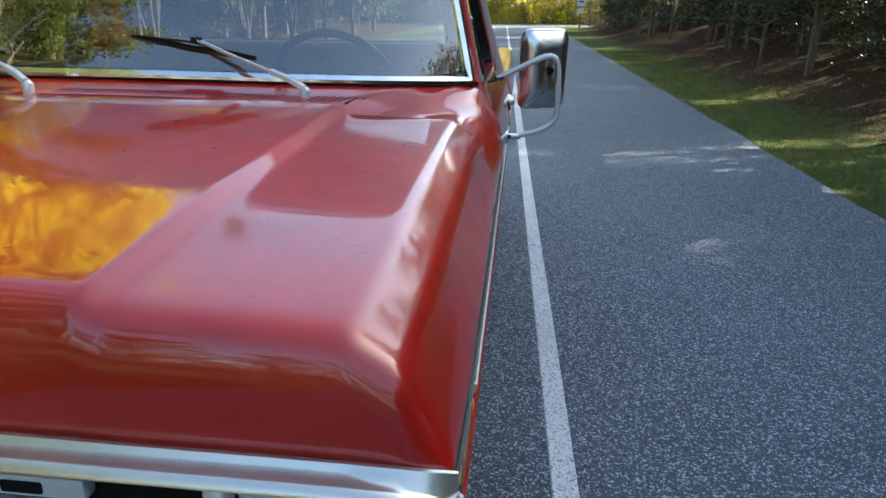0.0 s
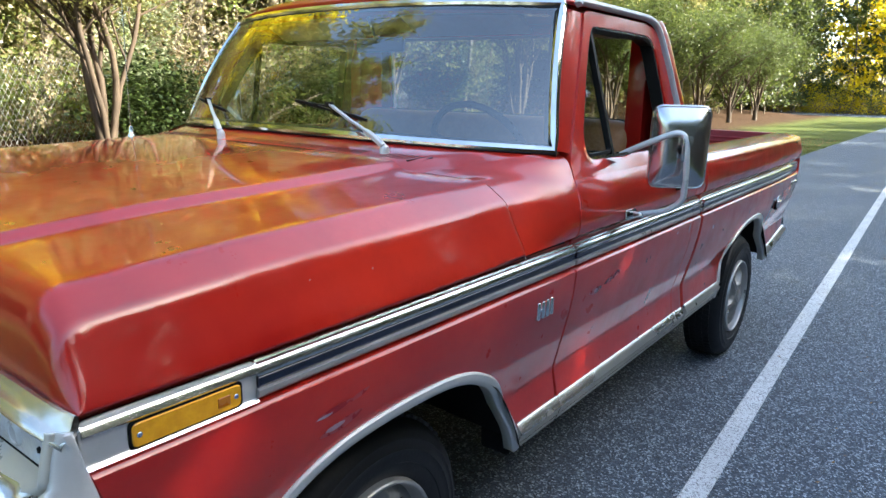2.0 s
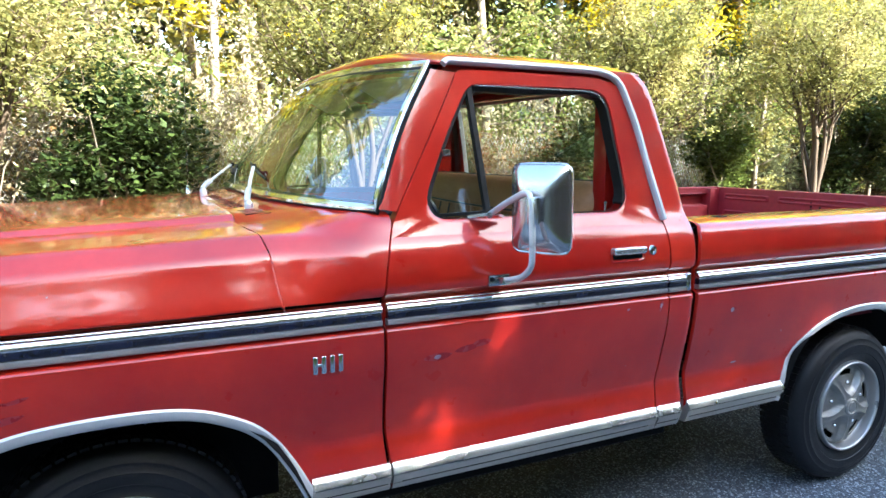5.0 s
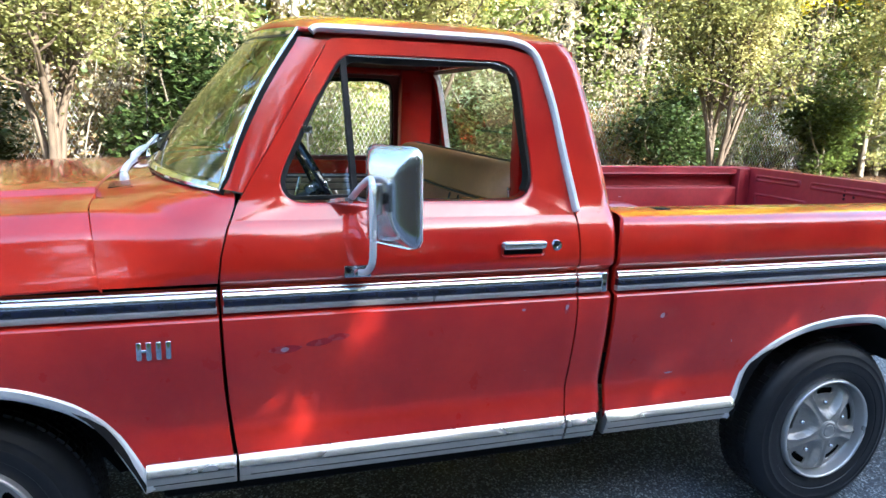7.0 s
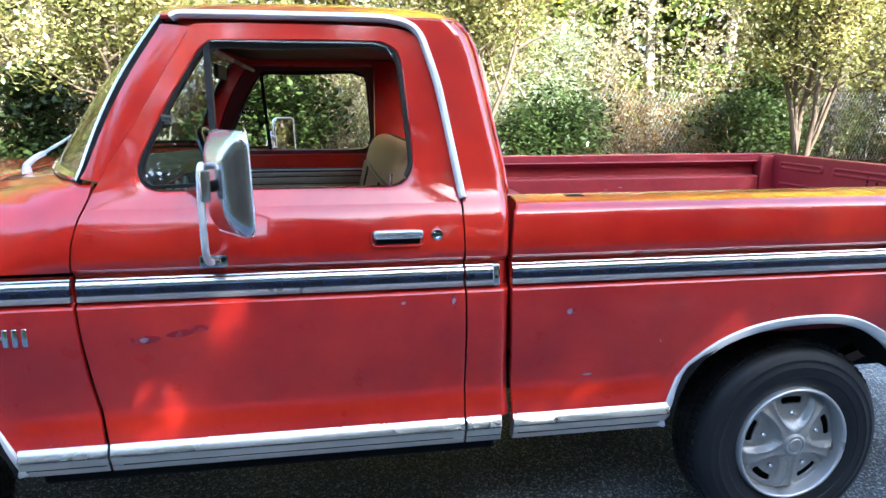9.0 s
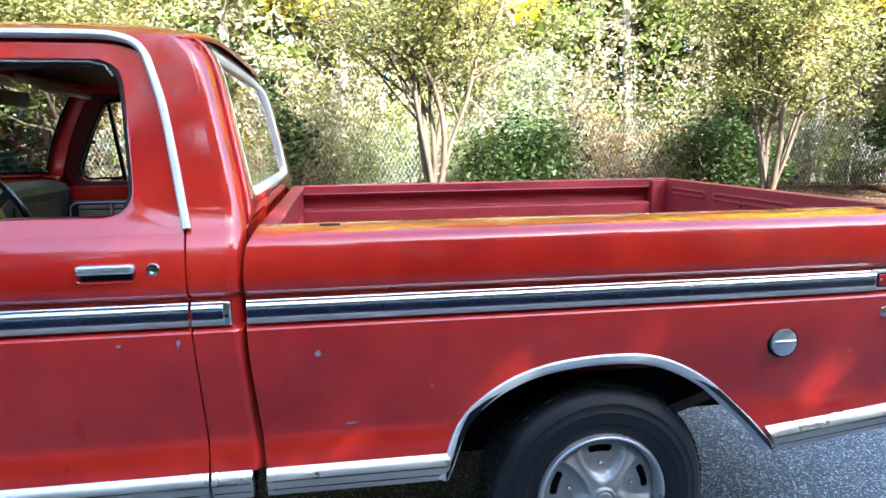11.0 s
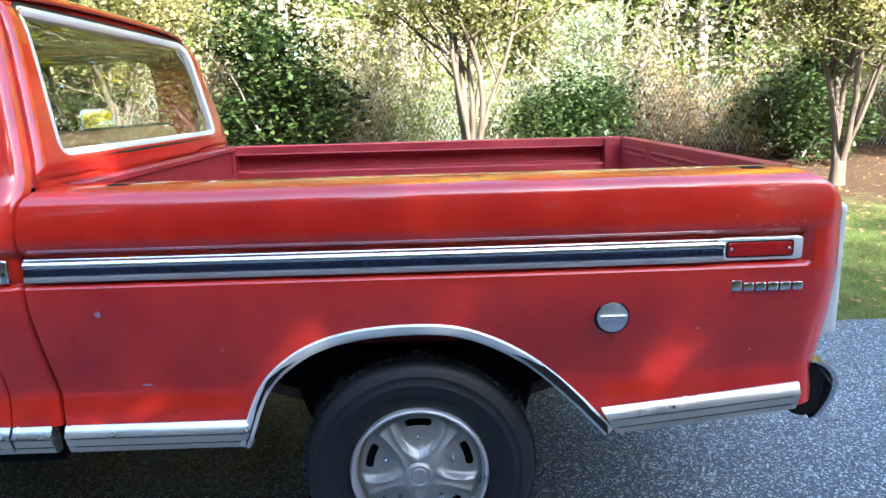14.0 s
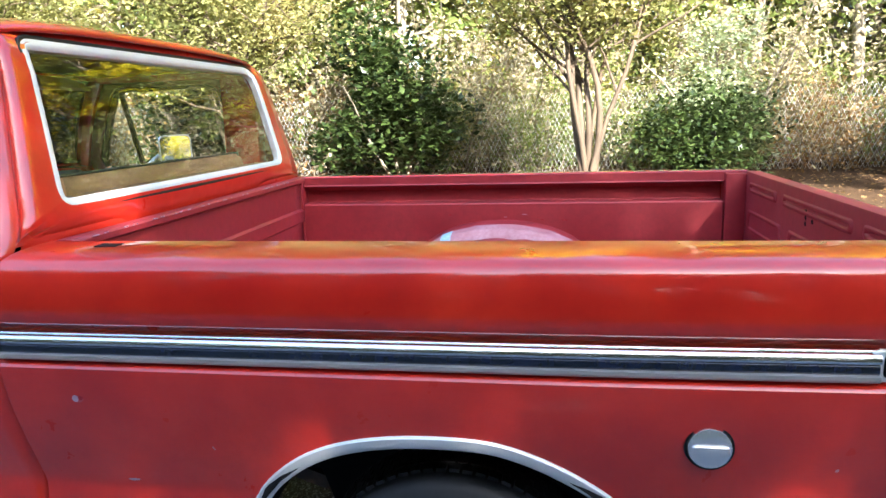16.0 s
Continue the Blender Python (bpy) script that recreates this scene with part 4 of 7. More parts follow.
# rocker mouldings
def rocker(y0, y1, rise=0.0, slant=0.0):
    prof = [(0.001, 0.000), (0.003, -0.001), (0.0195, -0.0265), (0.0200, -0.0300), (0.0180, -0.032), (0.0115, -0.033), (0.0115, -0.0365), (0.0155, -0.0375), (0.0095, -0.0610), (0.0050, -0.0620), (0.0050, -0.0655), (0.0085, -0.0665), (0.0020, -0.0840), (-0.004, -0.087), (-0.03, -0.087), (-0.03, 0)]
    rows = []
    n = max(2, int((y1 - y0) / 0.15))
    for k in range(n + 1):
        f = k / n
        y = y0 + (y1 - y0) * f
        rows.append([Vector((flank(SIDE, y, 0.538 + b) + a, y + slant * (1 - f) * -b / 0.08, 0.538 + b + rise * f)) for a, b in prof])
    bm = grid(rows, close_v=True)
    bm.verts.ensure_lookup_table()
    m = len(prof)
    bm.faces.new(bm.verts[:m])
    bm.faces.new(bm.verts[-m:])
    bmesh.ops.recalc_face_normals(bm, faces=bm.faces[:])
    return bm


for y0, y1, rise, slant in ((0.585, 0.818, 0, 0), (0.826, 1.842, 0, 0), (1.850, 1.958, 0, 0), (1.997, 2.512, 0, 0), (3.512, 4.085, 0.052, 0.045)):
    b = rocker(y0, y1, rise, slant)
    for flip in (False, True):
        rk = part("rocker_moulding", mirrored(b) if flip else b.copy(), ROCKER, truck, "grooved bright aluminium rocker moulding with shade-grey lower bands")
        # the down-facing bands get a darker grey for their shade
        rk.data.materials.append(ROCKER_SHADE)
        for f in rk.data.polygons:
            f.material_index = 1 if f.index < len(rk.data.polygons) - 2 and 6 <= f.index % 16 <= 12 else 0
        for zc, out in ((-0.0348, 0.0122), (-0.0638, 0.0056)):
            line = [Vector(((-1 if flip else 1) * (flank(SIDE, y, 0.538 + zc) + out), y, 0.538 + zc + rise * f)) for f, y in ((0.03 + k / 6.4, y0 + (y1 - y0) * (0.03 + k / 6.4) - slant * (0.97 - k / 6.4) * zc / 0.08) for k in range(7))]
            part("groove", sweep(line, [(-0.0016, -0.0016), (-0.0016, 0.0016), (0.0016, 0.0016), (0.0016, -0.0016)]), BLACK, rk, "thin black strip along the groove")
    b.free()

# wheel arch lips
for arch in (FARCH, RARCH):
    pts = smooth_path([(0, y, z) for y, z in arch], 3)
    rows = []
    c = Vector((0, sum(p.y for p in pts) / len(pts), 0.42))
    for k, p in enumerate(pts):
        d = (pts[min(k + 1, len(pts) - 1)] - pts[max(k - 1, 0)]).normalized()
        nrm = Vector((0, -d.z, d.y))
        row = []
        for out, w in ((-0.03, -0.004), (0.003, -0.006), (0.007, -0.002), (0.009, 0.008), (0.008, 0.022), (0.003, 0.0265), (-0.01, 0.0265)):
            q = p + nrm * w
            row.append(Vector((flank(SIDE, q.y, q.z) + out, q.y, q.z)))
        rows.append(row)
    b = grid(rows)
    for flip in (False, True):
        part("arch_moulding", mirrored(b) if flip else b.copy(), ALUMINIUM, truck, "bright wheel arch moulding", hint=-OUT if flip else OUT, solid=0.004)
    b.free()


# wheels
def build_wheel(name, at, s, spin):
    """A wheel with its outer face to +x, turned over for the other side."""
    wheel = thing(name, "", "")
    for k in list(wheel.keys()):
        del wheel[k]
    wheel.parent = truck
    wheel["label"] = "road wheel with a five-spoke metal cover"
    R = 0.347
    tyre = lathe([(-0.20, 0.20), (-0.205, 0.24), (-0.20, 0.30), (-0.185, 0.330), (-0.165, 0.342), (-0.11, R), (-0.055, 0.342), (-0.028, 0.333), (-0.012, 0.316), (-0.0085, 0.306), (-0.0055, 0.303), (-0.0050, 0.300), (-0.0062, 0.297), (-0.004, 0.290), (-0.0005, 0.280), (0.0012, 0.277), (-0.0005, 0.274), (0.0, 0.262), (-0.001, 0.245), (-0.004, 0.243), (-0.004, 0.235), (-0.009, 0.222), (-0.012, 0.212), (-0.022, 0.200)], 72)
    ty = finish("tyre", tyre, TYRE, wheel, "black tyre with worn sidewall", sharp=40)
    lug = bmesh.new()
    for row in range(4):
        for k in range(72):
            a = 2 * math.pi * (k + 0.5 * (row % 2)) / 72
            x = -0.066 - row * 0.034
            b = box(x - 0.015, x + 0.015, -0.011, 0.011, 0.338, 0.3485, 0.0, 1)
            turn(b, pose(0, 0, 0, math.degrees(a), 0, 0))
            join(lug, b)
    finish("tread", lug, TYRE, wheel)
    rim = lathe([(-0.050, 0.176), (-0.046, 0.182), (-0.030, 0.1865), (-0.012, 0.1885), (-0.004, 0.190), (0.001, 0.1925), (0.002, 0.196), (0.001, 0.199), (-0.004, 0.2015), (-0.010, 0.2025), (-0.02, 0.2045)], 64)
    finish("rim_ring", rim, LIPMETAL, wheel, "bright trim ring", sharp=50)
    # the cover: a dished disc with five raised spokes and five slots
    rs = [0.034, 0.041, 0.049, 0.058, 0.068, 0.079, 0.090, 0.101, 0.112, 0.123, 0.134, 0.1370, 0.1415, 0.1570, 0.1610, 0.1635, 0.169, 0.174, 0.178, 0.182, 0.186]
    nseg = 240

    def height(r, a):
        r = r / 1.135
        base = lerp_table([(0.03, 0.002), (0.045, -0.006), (0.07, -0.026), (0.10, -0.034), (0.14, -0.036), (0.152, -0.038), (0.158, -0.042), (0.164, -0.046)], r)
        d = (a * 5 / (2 * math.pi)) % 1.0
        d = abs(d - 0.5) * 2 * math.pi / 5 * r
        w = lerp_table([(0.03, 0.04), (0.05, 0.024), (0.075, 0.013), (0.11, 0.014), (0.14, 0.024), (0.155, 0.032)], r)
        t = max(0.0, min(1.0, (w * 1.5 - d) / (w * 0.8)))
        k = t * t * (3 - 2 * t)
        arm = lerp_table([(0.03, 0.002), (0.05, 0.000), (0.08, -0.004), (0.12, -0.012), (0.145, -0.022), (0.158, -0.038), (0.164, -0.046)], r)
        groove = max(0.0, 1 - abs(d - w * 0.75) / (w * 0.3)) * 0.003 if 0.05 < r < 0.145 else 0.0
        k2 = max(0.0, 1 - d / (w * 0.6))
        arm += groove - 0.003 * k2
        return base + (arm - base) * k

    def skip(i, j):
        a = ((i + 0.5) / nseg * 5) % 1.0
        a = min(a, 1 - a)
        return (j == 12 and a < 0.215) or (j in (11, 13) and a < 0.185)
    rows = [[Vector((height(r, 2 * math.pi * i / nseg), r * math.cos(2 * math.pi * i / nseg), r * math.sin(2 * math.pi * i / nseg))) for r in rs] for i in range(nseg)]
    cv = grid(rows, close_u=True, skip=skip)
    co = finish("wheel_cover", cv, WHEEL, wheel, "five-spoke metal wheel cover with slots", sharp=60, hint=OUT)
    mo = co.modifiers.new("thickness", "SOLIDIFY")
    mo.thickness, mo.offset = 0.006, -1
    finish("hub_cap", lathe([(0.003, 0.0), (0.010, 0.0), (0.010, 0.022), (0.007, 0.026), (0.009, 0.028), (0.009, 0.034), (0.004, 0.040), (-0.004, 0.040)], 36), WHEEL, wheel)
    for k in range(5):
        a = 2 * math.pi * k / 5
        b = lathe([(-0.036, 0.0085), (-0.024, 0.0080), (-0.020, 0.005), (-0.019, 0.0)], 8)
        finish("wheel_nut", turn(b, Matrix.Translation((0, 0.104 * math.cos(a), 0.104 * math.sin(a)))), STEEL, wheel)
    finish("brake_drum", lathe([(-0.06, 0.0), (-0.06, 0.15), (-0.16, 0.15), (-0.16, 0.0)], 32), DARK, wheel)
    finish("wheel_well_disc", lathe([(-0.055, 0.08), (-0.060, 0.184), (-0.065, 0.184)], 40), DARK, wheel)
    wheel.matrix_world = Matrix.Translation(at) @ (Matrix.Identity(4) if s > 0 else pose(0, 0, 0, 0, 0, 180)) @ pose(0, 0, 0, spin, 0, 0)
    return wheel


for nm, y, xo, sp in (("front_wheel", 0.100, 0.872, 27), ("rear_wheel", 2.988, 0.942, 18)):
    for s in (1, -1):
        build_wheel(nm, (s * xo, y, 0.345), s, sp)

# ---- truck: underside, bed, glass, lamps, fittings ----
# inner structure that closes the gaps
for s in (1, -1):
    def shell(y0, y1, arch, name, x_in, top):
        ys = [y for y, _ in arch]
        rows = []
        for y in ys:
            z = lerp_table(arch, y) + 0.02 if arch[0][0] <= y <= arch[-1][0] else 0.50
            low = 0.60 if y > 3.2 else 0.50 if y > 1.5 else None
            rows.append([Vector((s * 0.966, y, z - 0.012)), Vector((s * 0.95, y, z + 0.012)), Vector((s * x_in, y, min(z + 0.03, top))), Vector((s * x_in, y, low or 0.30 if abs(y - 0.55) < 0.12 or abs(y + 0.42) < 0.1 or abs(y - 2.5) < 0.1 or abs(y - 3.5) < 0.12 else 0.36))])
        part(name, grid(rows), DARK, truck, sharp=60)
    shell(-0.47, 0.66, FARCH, "wheel_housing", 0.52, 0.86)
    shell(2.44, 3.58, RARCH, "wheel_housing", 0.582, 0.86)
bm = box(-0.90, 0.90, 0.64, 1.90, 0.46, 0.56, 0.01)
part("cab_floor", bm, DARK, truck)
bm = bmesh.new()
for s in (1, -1):
    box(s * 0.42 - 0.035, s * 0.42 + 0.035, -0.62, 4.16, 0.40, 0.54, 0.008, 1, bm)
for y in (-0.3, 0.75, 1.95, 2.7, 3.4, 4.05):
    box(-0.42, 0.42, y - 0.03, y + 0.03, 0.44, 0.52, 0.006, 1, bm)
part("chassis_frame", bm, DARK, truck)
for y, x in ((0.112, 0.80), (2.988, 0.82)):
    bm = tube([(-x, y, 0.345), (x, y, 0.345)], 0.045, 14)
    if y > 1:
        join(bm, lathe([(-0.15, 0.0), (-0.13, 0.10), (0, 0.15), (0.13, 0.10), (0.15, 0)], 20, "X", (0, y, 0.345)))
    part("axle", bm, RUST, truck)
for s in (1, -1):
    pts = [(s * 0.52, 2.38, 0.50), (s * 0.52, 2.7, 0.40), (s * 0.52, 2.988, 0.385), (s * 0.52, 3.3, 0.41), (s * 0.52, 3.66, 0.53)]
    part("leaf_spring", sweep(smooth_path(pts, 5), [(-0.03, -0.02), (0.03, -0.02), (0.03, 0.02), (-0.03, 0.02)]), RUST, truck)
# unseen drivetrain and sill blocks, added to darken the ground under the truck
part("engine_block", box(-0.26, 0.26, -0.35, 0.45, 0.38, 0.92, 0.03, 2), DARK, truck)
part("oil_pan", box(-0.18, 0.18, -0.25, 0.40, 0.28, 0.40, 0.03, 2), RUST, truck)
part("transmission", lathe([(0.45, 0.19), (0.70, 0.16), (0.78, 0.11), (1.25, 0.09), (1.32, 0.05), (1.33, 0.0)], 20, "Y", (0, 0, 0.46)), RUST, truck)
part("drive_shaft", tube([(0, 1.3, 0.44), (0, 2.9, 0.37)], 0.035, 12), RUST, truck)
part("transmission_crossmember", box(-0.44, 0.44, 1.10, 1.20, 0.36, 0.44, 0.01, 2), DARK, truck)
part("inner_sill", box(0.80, 0.90, 0.62, 1.95, 0.40, 0.50, 0.01, 1), DARK, truck)
part("inner_sill", box(-0.90, -0.80, 0.62, 1.95, 0.40, 0.50, 0.01, 1), DARK, truck)
# brown block added where a pale lit patch shows inside the arch
part("spring_hanger", box(0.46, 0.60, 2.60, 2.76, 0.66, 0.72, 0.01, 2), RUST, truck)
part("fuel_tank", box(-0.40, 0.38, 3.66, 4.02, 0.52, 0.68, 0.04, 3), DARK, truck)
part("exhaust_pipe", tube(smooth_path([(-0.3, 0.9, 0.36), (-0.3, 2.2, 0.36), (-0.35, 2.7, 0.50), (-0.45, 3.2, 0.50), (-0.62, 3.7, 0.42)], 6), 0.03, 12), RUST, truck)
part("engine_bay_floor", box(-0.90, 0.90, -0.56, 0.66, 0.86, 0.94, 0.02), DARK, truck)
part("firewall", box(-0.90, 0.90, 0.63, 0.68, 0.50, 1.15, 0.005), DARK, truck)
for s in (1, -1):
    part("body_inner_panel", box(s * 0.885 - 0.012, s * 0.885 + 0.012, 1.80, 1.965, 0.48, 1.02, 0.004, 1), DARK, truck)
    part("body_inner_panel", box(s * 0.885 - 0.012, s * 0.885 + 0.012, 0.70, 0.90, 0.52, 1.03, 0.004, 1), DARK, truck)
    part("body_inner_panel", box(s * 0.925 - 0.015, s * 0.925 + 0.015, -0.6, 0.86, 0.955, 1.036, 0.002, 1), DARK, truck)

# cargo bed
BX = 0.795
bed_floor = part("bed_floor", box(-BX, BX, 2.0, 4.07, 0.70, 0.725, 0.002), RED_DULL, truck, "dull red ribbed bed floor")
for k in range(9):
    x = -0.64 + 0.16 * k
    part("rib", box(x - 0.035, x + 0.035, 2.03, 4.04, 0.726, 0.739, 0.005, 1), RED_DULL, bed_floor)
for s in (1, -1):
    prof = [(0.806, 1.166), (0.800, 1.160), (0.835, 1.150), (0.850, 1.135), (0.850, 1.085), (0.846, 1.080), (0.795, 1.076), (0.790, 1.07), (0.785, 1.0), (0.785, 0.86), (0.778, 0.855), (0.778, 0.71)]
    rows = [[Vector((s * x, y, z)) for x, z in prof] for y in (2.03, 2.10, 2.3, 2.6, 3.0, 3.4, 3.8, 3.90, 3.94)]
    part("bed_wall", grid(rows), RED_DULL, truck, "dull red inner bed wall", hint=Vector((-s, 0, 0)))
    part("stake_post", box(*sorted((s * 0.775, s * 0.865)), 3.945, 4.030, 0.71, 1.195, 0.006), RED_DULL, truck)
    part("front_post", box(*sorted((s * 0.775, s * 0.865)), 2.005, 2.045, 0.71, 1.195, 0.006), RED_DULL, truck)
    # the wheel tub, humped over the tyre
    rows = []
    for k in range(25):
        a = math.pi * k / 24
        y, z = 2.988 - 0.43 * math.cos(a), 0.70 + 0.300 * math.sin(a) ** 0.75
        rows.append([Vector((s * 0.79, y, z)), Vector((s * 0.70, y, z - 0.006)), Vector((s * 0.62, y, z - 0.018 * math.sin(a))), Vector((s * 0.575, y, z - 0.06 * math.sin(a))), Vector((s * 0.565, y, 0.70))])
    part("wheel_tub", grid(rows), RED_DULL, truck, "red wheel tub with worn paint", hint=Vector((-s, 0, 1)))
    random.seed(5)
    # paint rubbed through on the tub's shoulder, with an old blue patch at its front
    for k0, k1, mat, d in ((6, 19, WORNRED, 0.0015), (7, 8, BLUEPAINT, 0.003)):
        pr = []
        for k in range(k0, k1 + 1):
            r = rows[k]
            e = 0.10 + 0.08 * math.sin(k * 2.3)
            pr.append([r[1].lerp(r[2], e) + Vector((-s * d, 0, d)), r[2] + Vector((-s * d, 0, d)), r[2].lerp(r[3], 0.9 - e) + Vector((-s * d, 0, d))])
        part("worn_patch", grid(pr), mat, truck, "paint worn through to primer", hint=Vector((-s, 0, 1)))
    for k in range(6):
        y = random.uniform(2.74, 3.30)
        w, h = random.uniform(0.008, 0.024), random.uniform(0.001, 0.003)
        zc = 1.005 + random.uniform(-0.012, 0.02)
        pts = rounded([(0, y - w, zc), (0, y, zc - h), (0, y + w * 0.8, zc + h * 0.3), (0, y - w * 0.2, zc + h)], 0.01, 2)
        bm = bmesh.new()
        bm.faces.new([bm.verts.new((s * 0.7835, p.y, p.z)) for p in pts])
        part("paint_scrape", bm, SMEAR if k % 3 else PRIMER, truck, hint=Vector((-s, 0, 0)))
    # stake pockets in the rail
    for y in (2.195, 3.93):
        bm = box(s * 0.868 - 0.020, s * 0.868 + 0.020, y - 0.030, y + 0.030, 1.196, 1.2068, 0.003, 1)
        part("stake_pocket", bm, DARK, truck, "dark rectangular stake pocket")
front = grid([[Vector((u, y, z)) for y, z in ((1.998, 1.19), (1.998, 1.203), (2.008, 1.206), (2.045, 1.206), (2.052, 1.200), (2.052, 1.185), (2.035, 1.175), (2.035, 1.06), (2.045, 1.05), (2.045, 1.0), (2.035, 0.99), (2.035, 0.70))] for u in [-0.80 + 0.1 * k for k in range(17)]])
bf = part("bed_front_panel", front, RED_DULL, truck, "red front wall of the bed with a chipped edge", hint=Vector((0, 1, 0.4)), solid=0.006)
random.seed(9)
for k in range(44):
    x = -0.72 + 1.45 * random.random()
    w = random.uniform(0.0015, 0.008)
    part("paint_chip", box(x - w, x + w, 2.0505, 2.0530, 1.2005, 1.2025 + random.uniform(0, 0.003), 0.0006, 1), PRIMER, bf)

# tailgate
tg = part("tailgate", box(-0.80, 0.80, 4.028, 4.085, 0.70, 1.203, 0.008), RED_DULL, truck, "red tailgate with pressed panels")
for x0, x1, z0, z1 in ((-0.73, -0.36, 1.12, 1.165), (-0.30, 0.30, 1.12, 1.165), (0.36, 0.73, 1.12, 1.165), (-0.73, -0.30, 0.96, 1.05), (-0.22, 0.22, 0.96, 1.05), (0.30, 0.73, 0.96, 1.05)):
    pts = rounded([(x0, 0, z0), (x1, 0, z0), (x1, 0, z1), (x0, 0, z1)], 0.02, 4)
    rows = [[Vector((p.x, 4.0285, p.z)) for p in pts]]
    cx, cz = (x0 + x1) / 2, (z0 + z1) / 2
    for kx, dy in ((0.010, -0.006), (0.020, -0.006), (0.030, 0.0)):
        rows.append([Vector((p.x - math.copysign(min(kx, abs(p.x - cx)), p.x - cx), 4.0285 + dy, p.z - math.copysign(min(kx * 0.6, abs(p.z - cz)), p.z - cz))) for p in pts])
    part("pressed_panel", grid(rows, close_v=True), RED_DULL, tg, hint=Vector((0, -1, 0)))
for x, z in ((-0.06, 1.135), (-0.06, 1.115), (-0.06, 1.095), (0.0, 1.13), (0.0, 1.11)):
    part("bolt_hole", lathe([(4.0265, 0.0), (4.0265, 0.007), (4.0275, 0.008)], 12, "Y", (x, 0, z)), DARK, tg)
for s in (1, -1):
    tl = part("tail_lamp", box(*sorted((s * 0.825, s * 0.885)), 4.185, 4.205, 0.78, 1.06, 0.008), REDLENS, truck, "red tail lamp with bright surround")
    part("surround", box(*sorted((s * 0.805, s * 0.905)), 4.10, 4.198, 0.72, 1.105, 0.022, 4), ALUMINIUM, tl)

# rear bumper: a deep chrome channel, open and dark at its ends
BUMPER_FACE = [(4.130, 0.643), (4.160, 0.638), (4.184, 0.626), (4.204, 0.606), (4.213, 0.583), (4.212, 0.556), (4.203, 0.526), (4.186, 0.494), (4.168, 0.470), (4.144, 0.462)]
BUMPER_END = [(4.072, 0.496), (4.095, 0.555), (4.132, 0.634), (4.163, 0.622), (4.178, 0.588), (4.178, 0.542), (4.160, 0.482), (4.130, 0.467), (4.096, 0.474)]
inner = [(y - (0.014 if 0 < k < len(BUMPER_FACE) - 1 else 0.004), z - 0.002 * (z > 0.6) + 0.002 * (z < 0.5)) for k, (y, z) in enumerate(BUMPER_FACE)]
section = BUMPER_FACE + inner[::-1]
rows = [[Vector((x, y + 0.045 * (1 - (x / 0.905) ** 4), z)) for y, z in section] for x in (-0.905, -0.902, -0.88, -0.82, -0.7, -0.5, -0.25, 0, 0.25, 0.5, 0.7, 0.82, 0.88, 0.902, 0.905)]
bm = grid(rows, close_v=True)
bm.verts.ensure_lookup_table()
bm.faces.new(bm.verts[:len(section)])
bm.faces.new(bm.verts[-len(section):])
bmesh.ops.recalc_face_normals(bm, faces=bm.faces[:])
rb = part("rear_bumper", bm, STEEL, truck, "chrome rear bumper with dark open ends")
for s in (1, -1):
    outline = rounded([(0, y, z) for y, z in BUMPER_END], 0.02, 4)
    rows = [[Vector((s * x, p.y + (4.13 - p.y) * k, p.z + (0.545 - p.z) * k)) for p in outline] for x, k in ((0.80, 0.0), (0.893, 0.0), (0.900, 0.06))]
    bm = grid(rows, close_v=True)
    bm.verts.ensure_lookup_table()
    bm.faces.new(bm.verts[-len(outline):])
    bmesh.ops.recalc_face_normals(bm, faces=bm.faces[:])
    part("bumper_end_plug", bm, DARK, rb, "dark hollow bumper end")
    part("bumper_bracket", box(s * 0.42 - 0.03, s * 0.42 + 0.03, 4.05, 4.24, 0.51, 0.57, 0.005), DARK, rb)

# fuel filler
fc = part("fuel_door", lathe([(0.0, 0.0), (0.004, 0.0), (0.006, 0.034), (0.004, 0.0415), (-0.004, 0.043)], 36, "X", (0.985, 3.526, 0.822)), ENAMEL, truck, "round bright fuel filler cap")
part("grip", box(0.987, 0.9985, 3.491, 3.561, 0.813, 0.831, 0.006, 3), ENAMEL, fc)
part("filler_recess", lathe([(-0.006, 0.0), (0.004, 0.0470), (-0.012, 0.050)], 36, "X", (0.981, 3.526, 0.822)), DARK, fc)

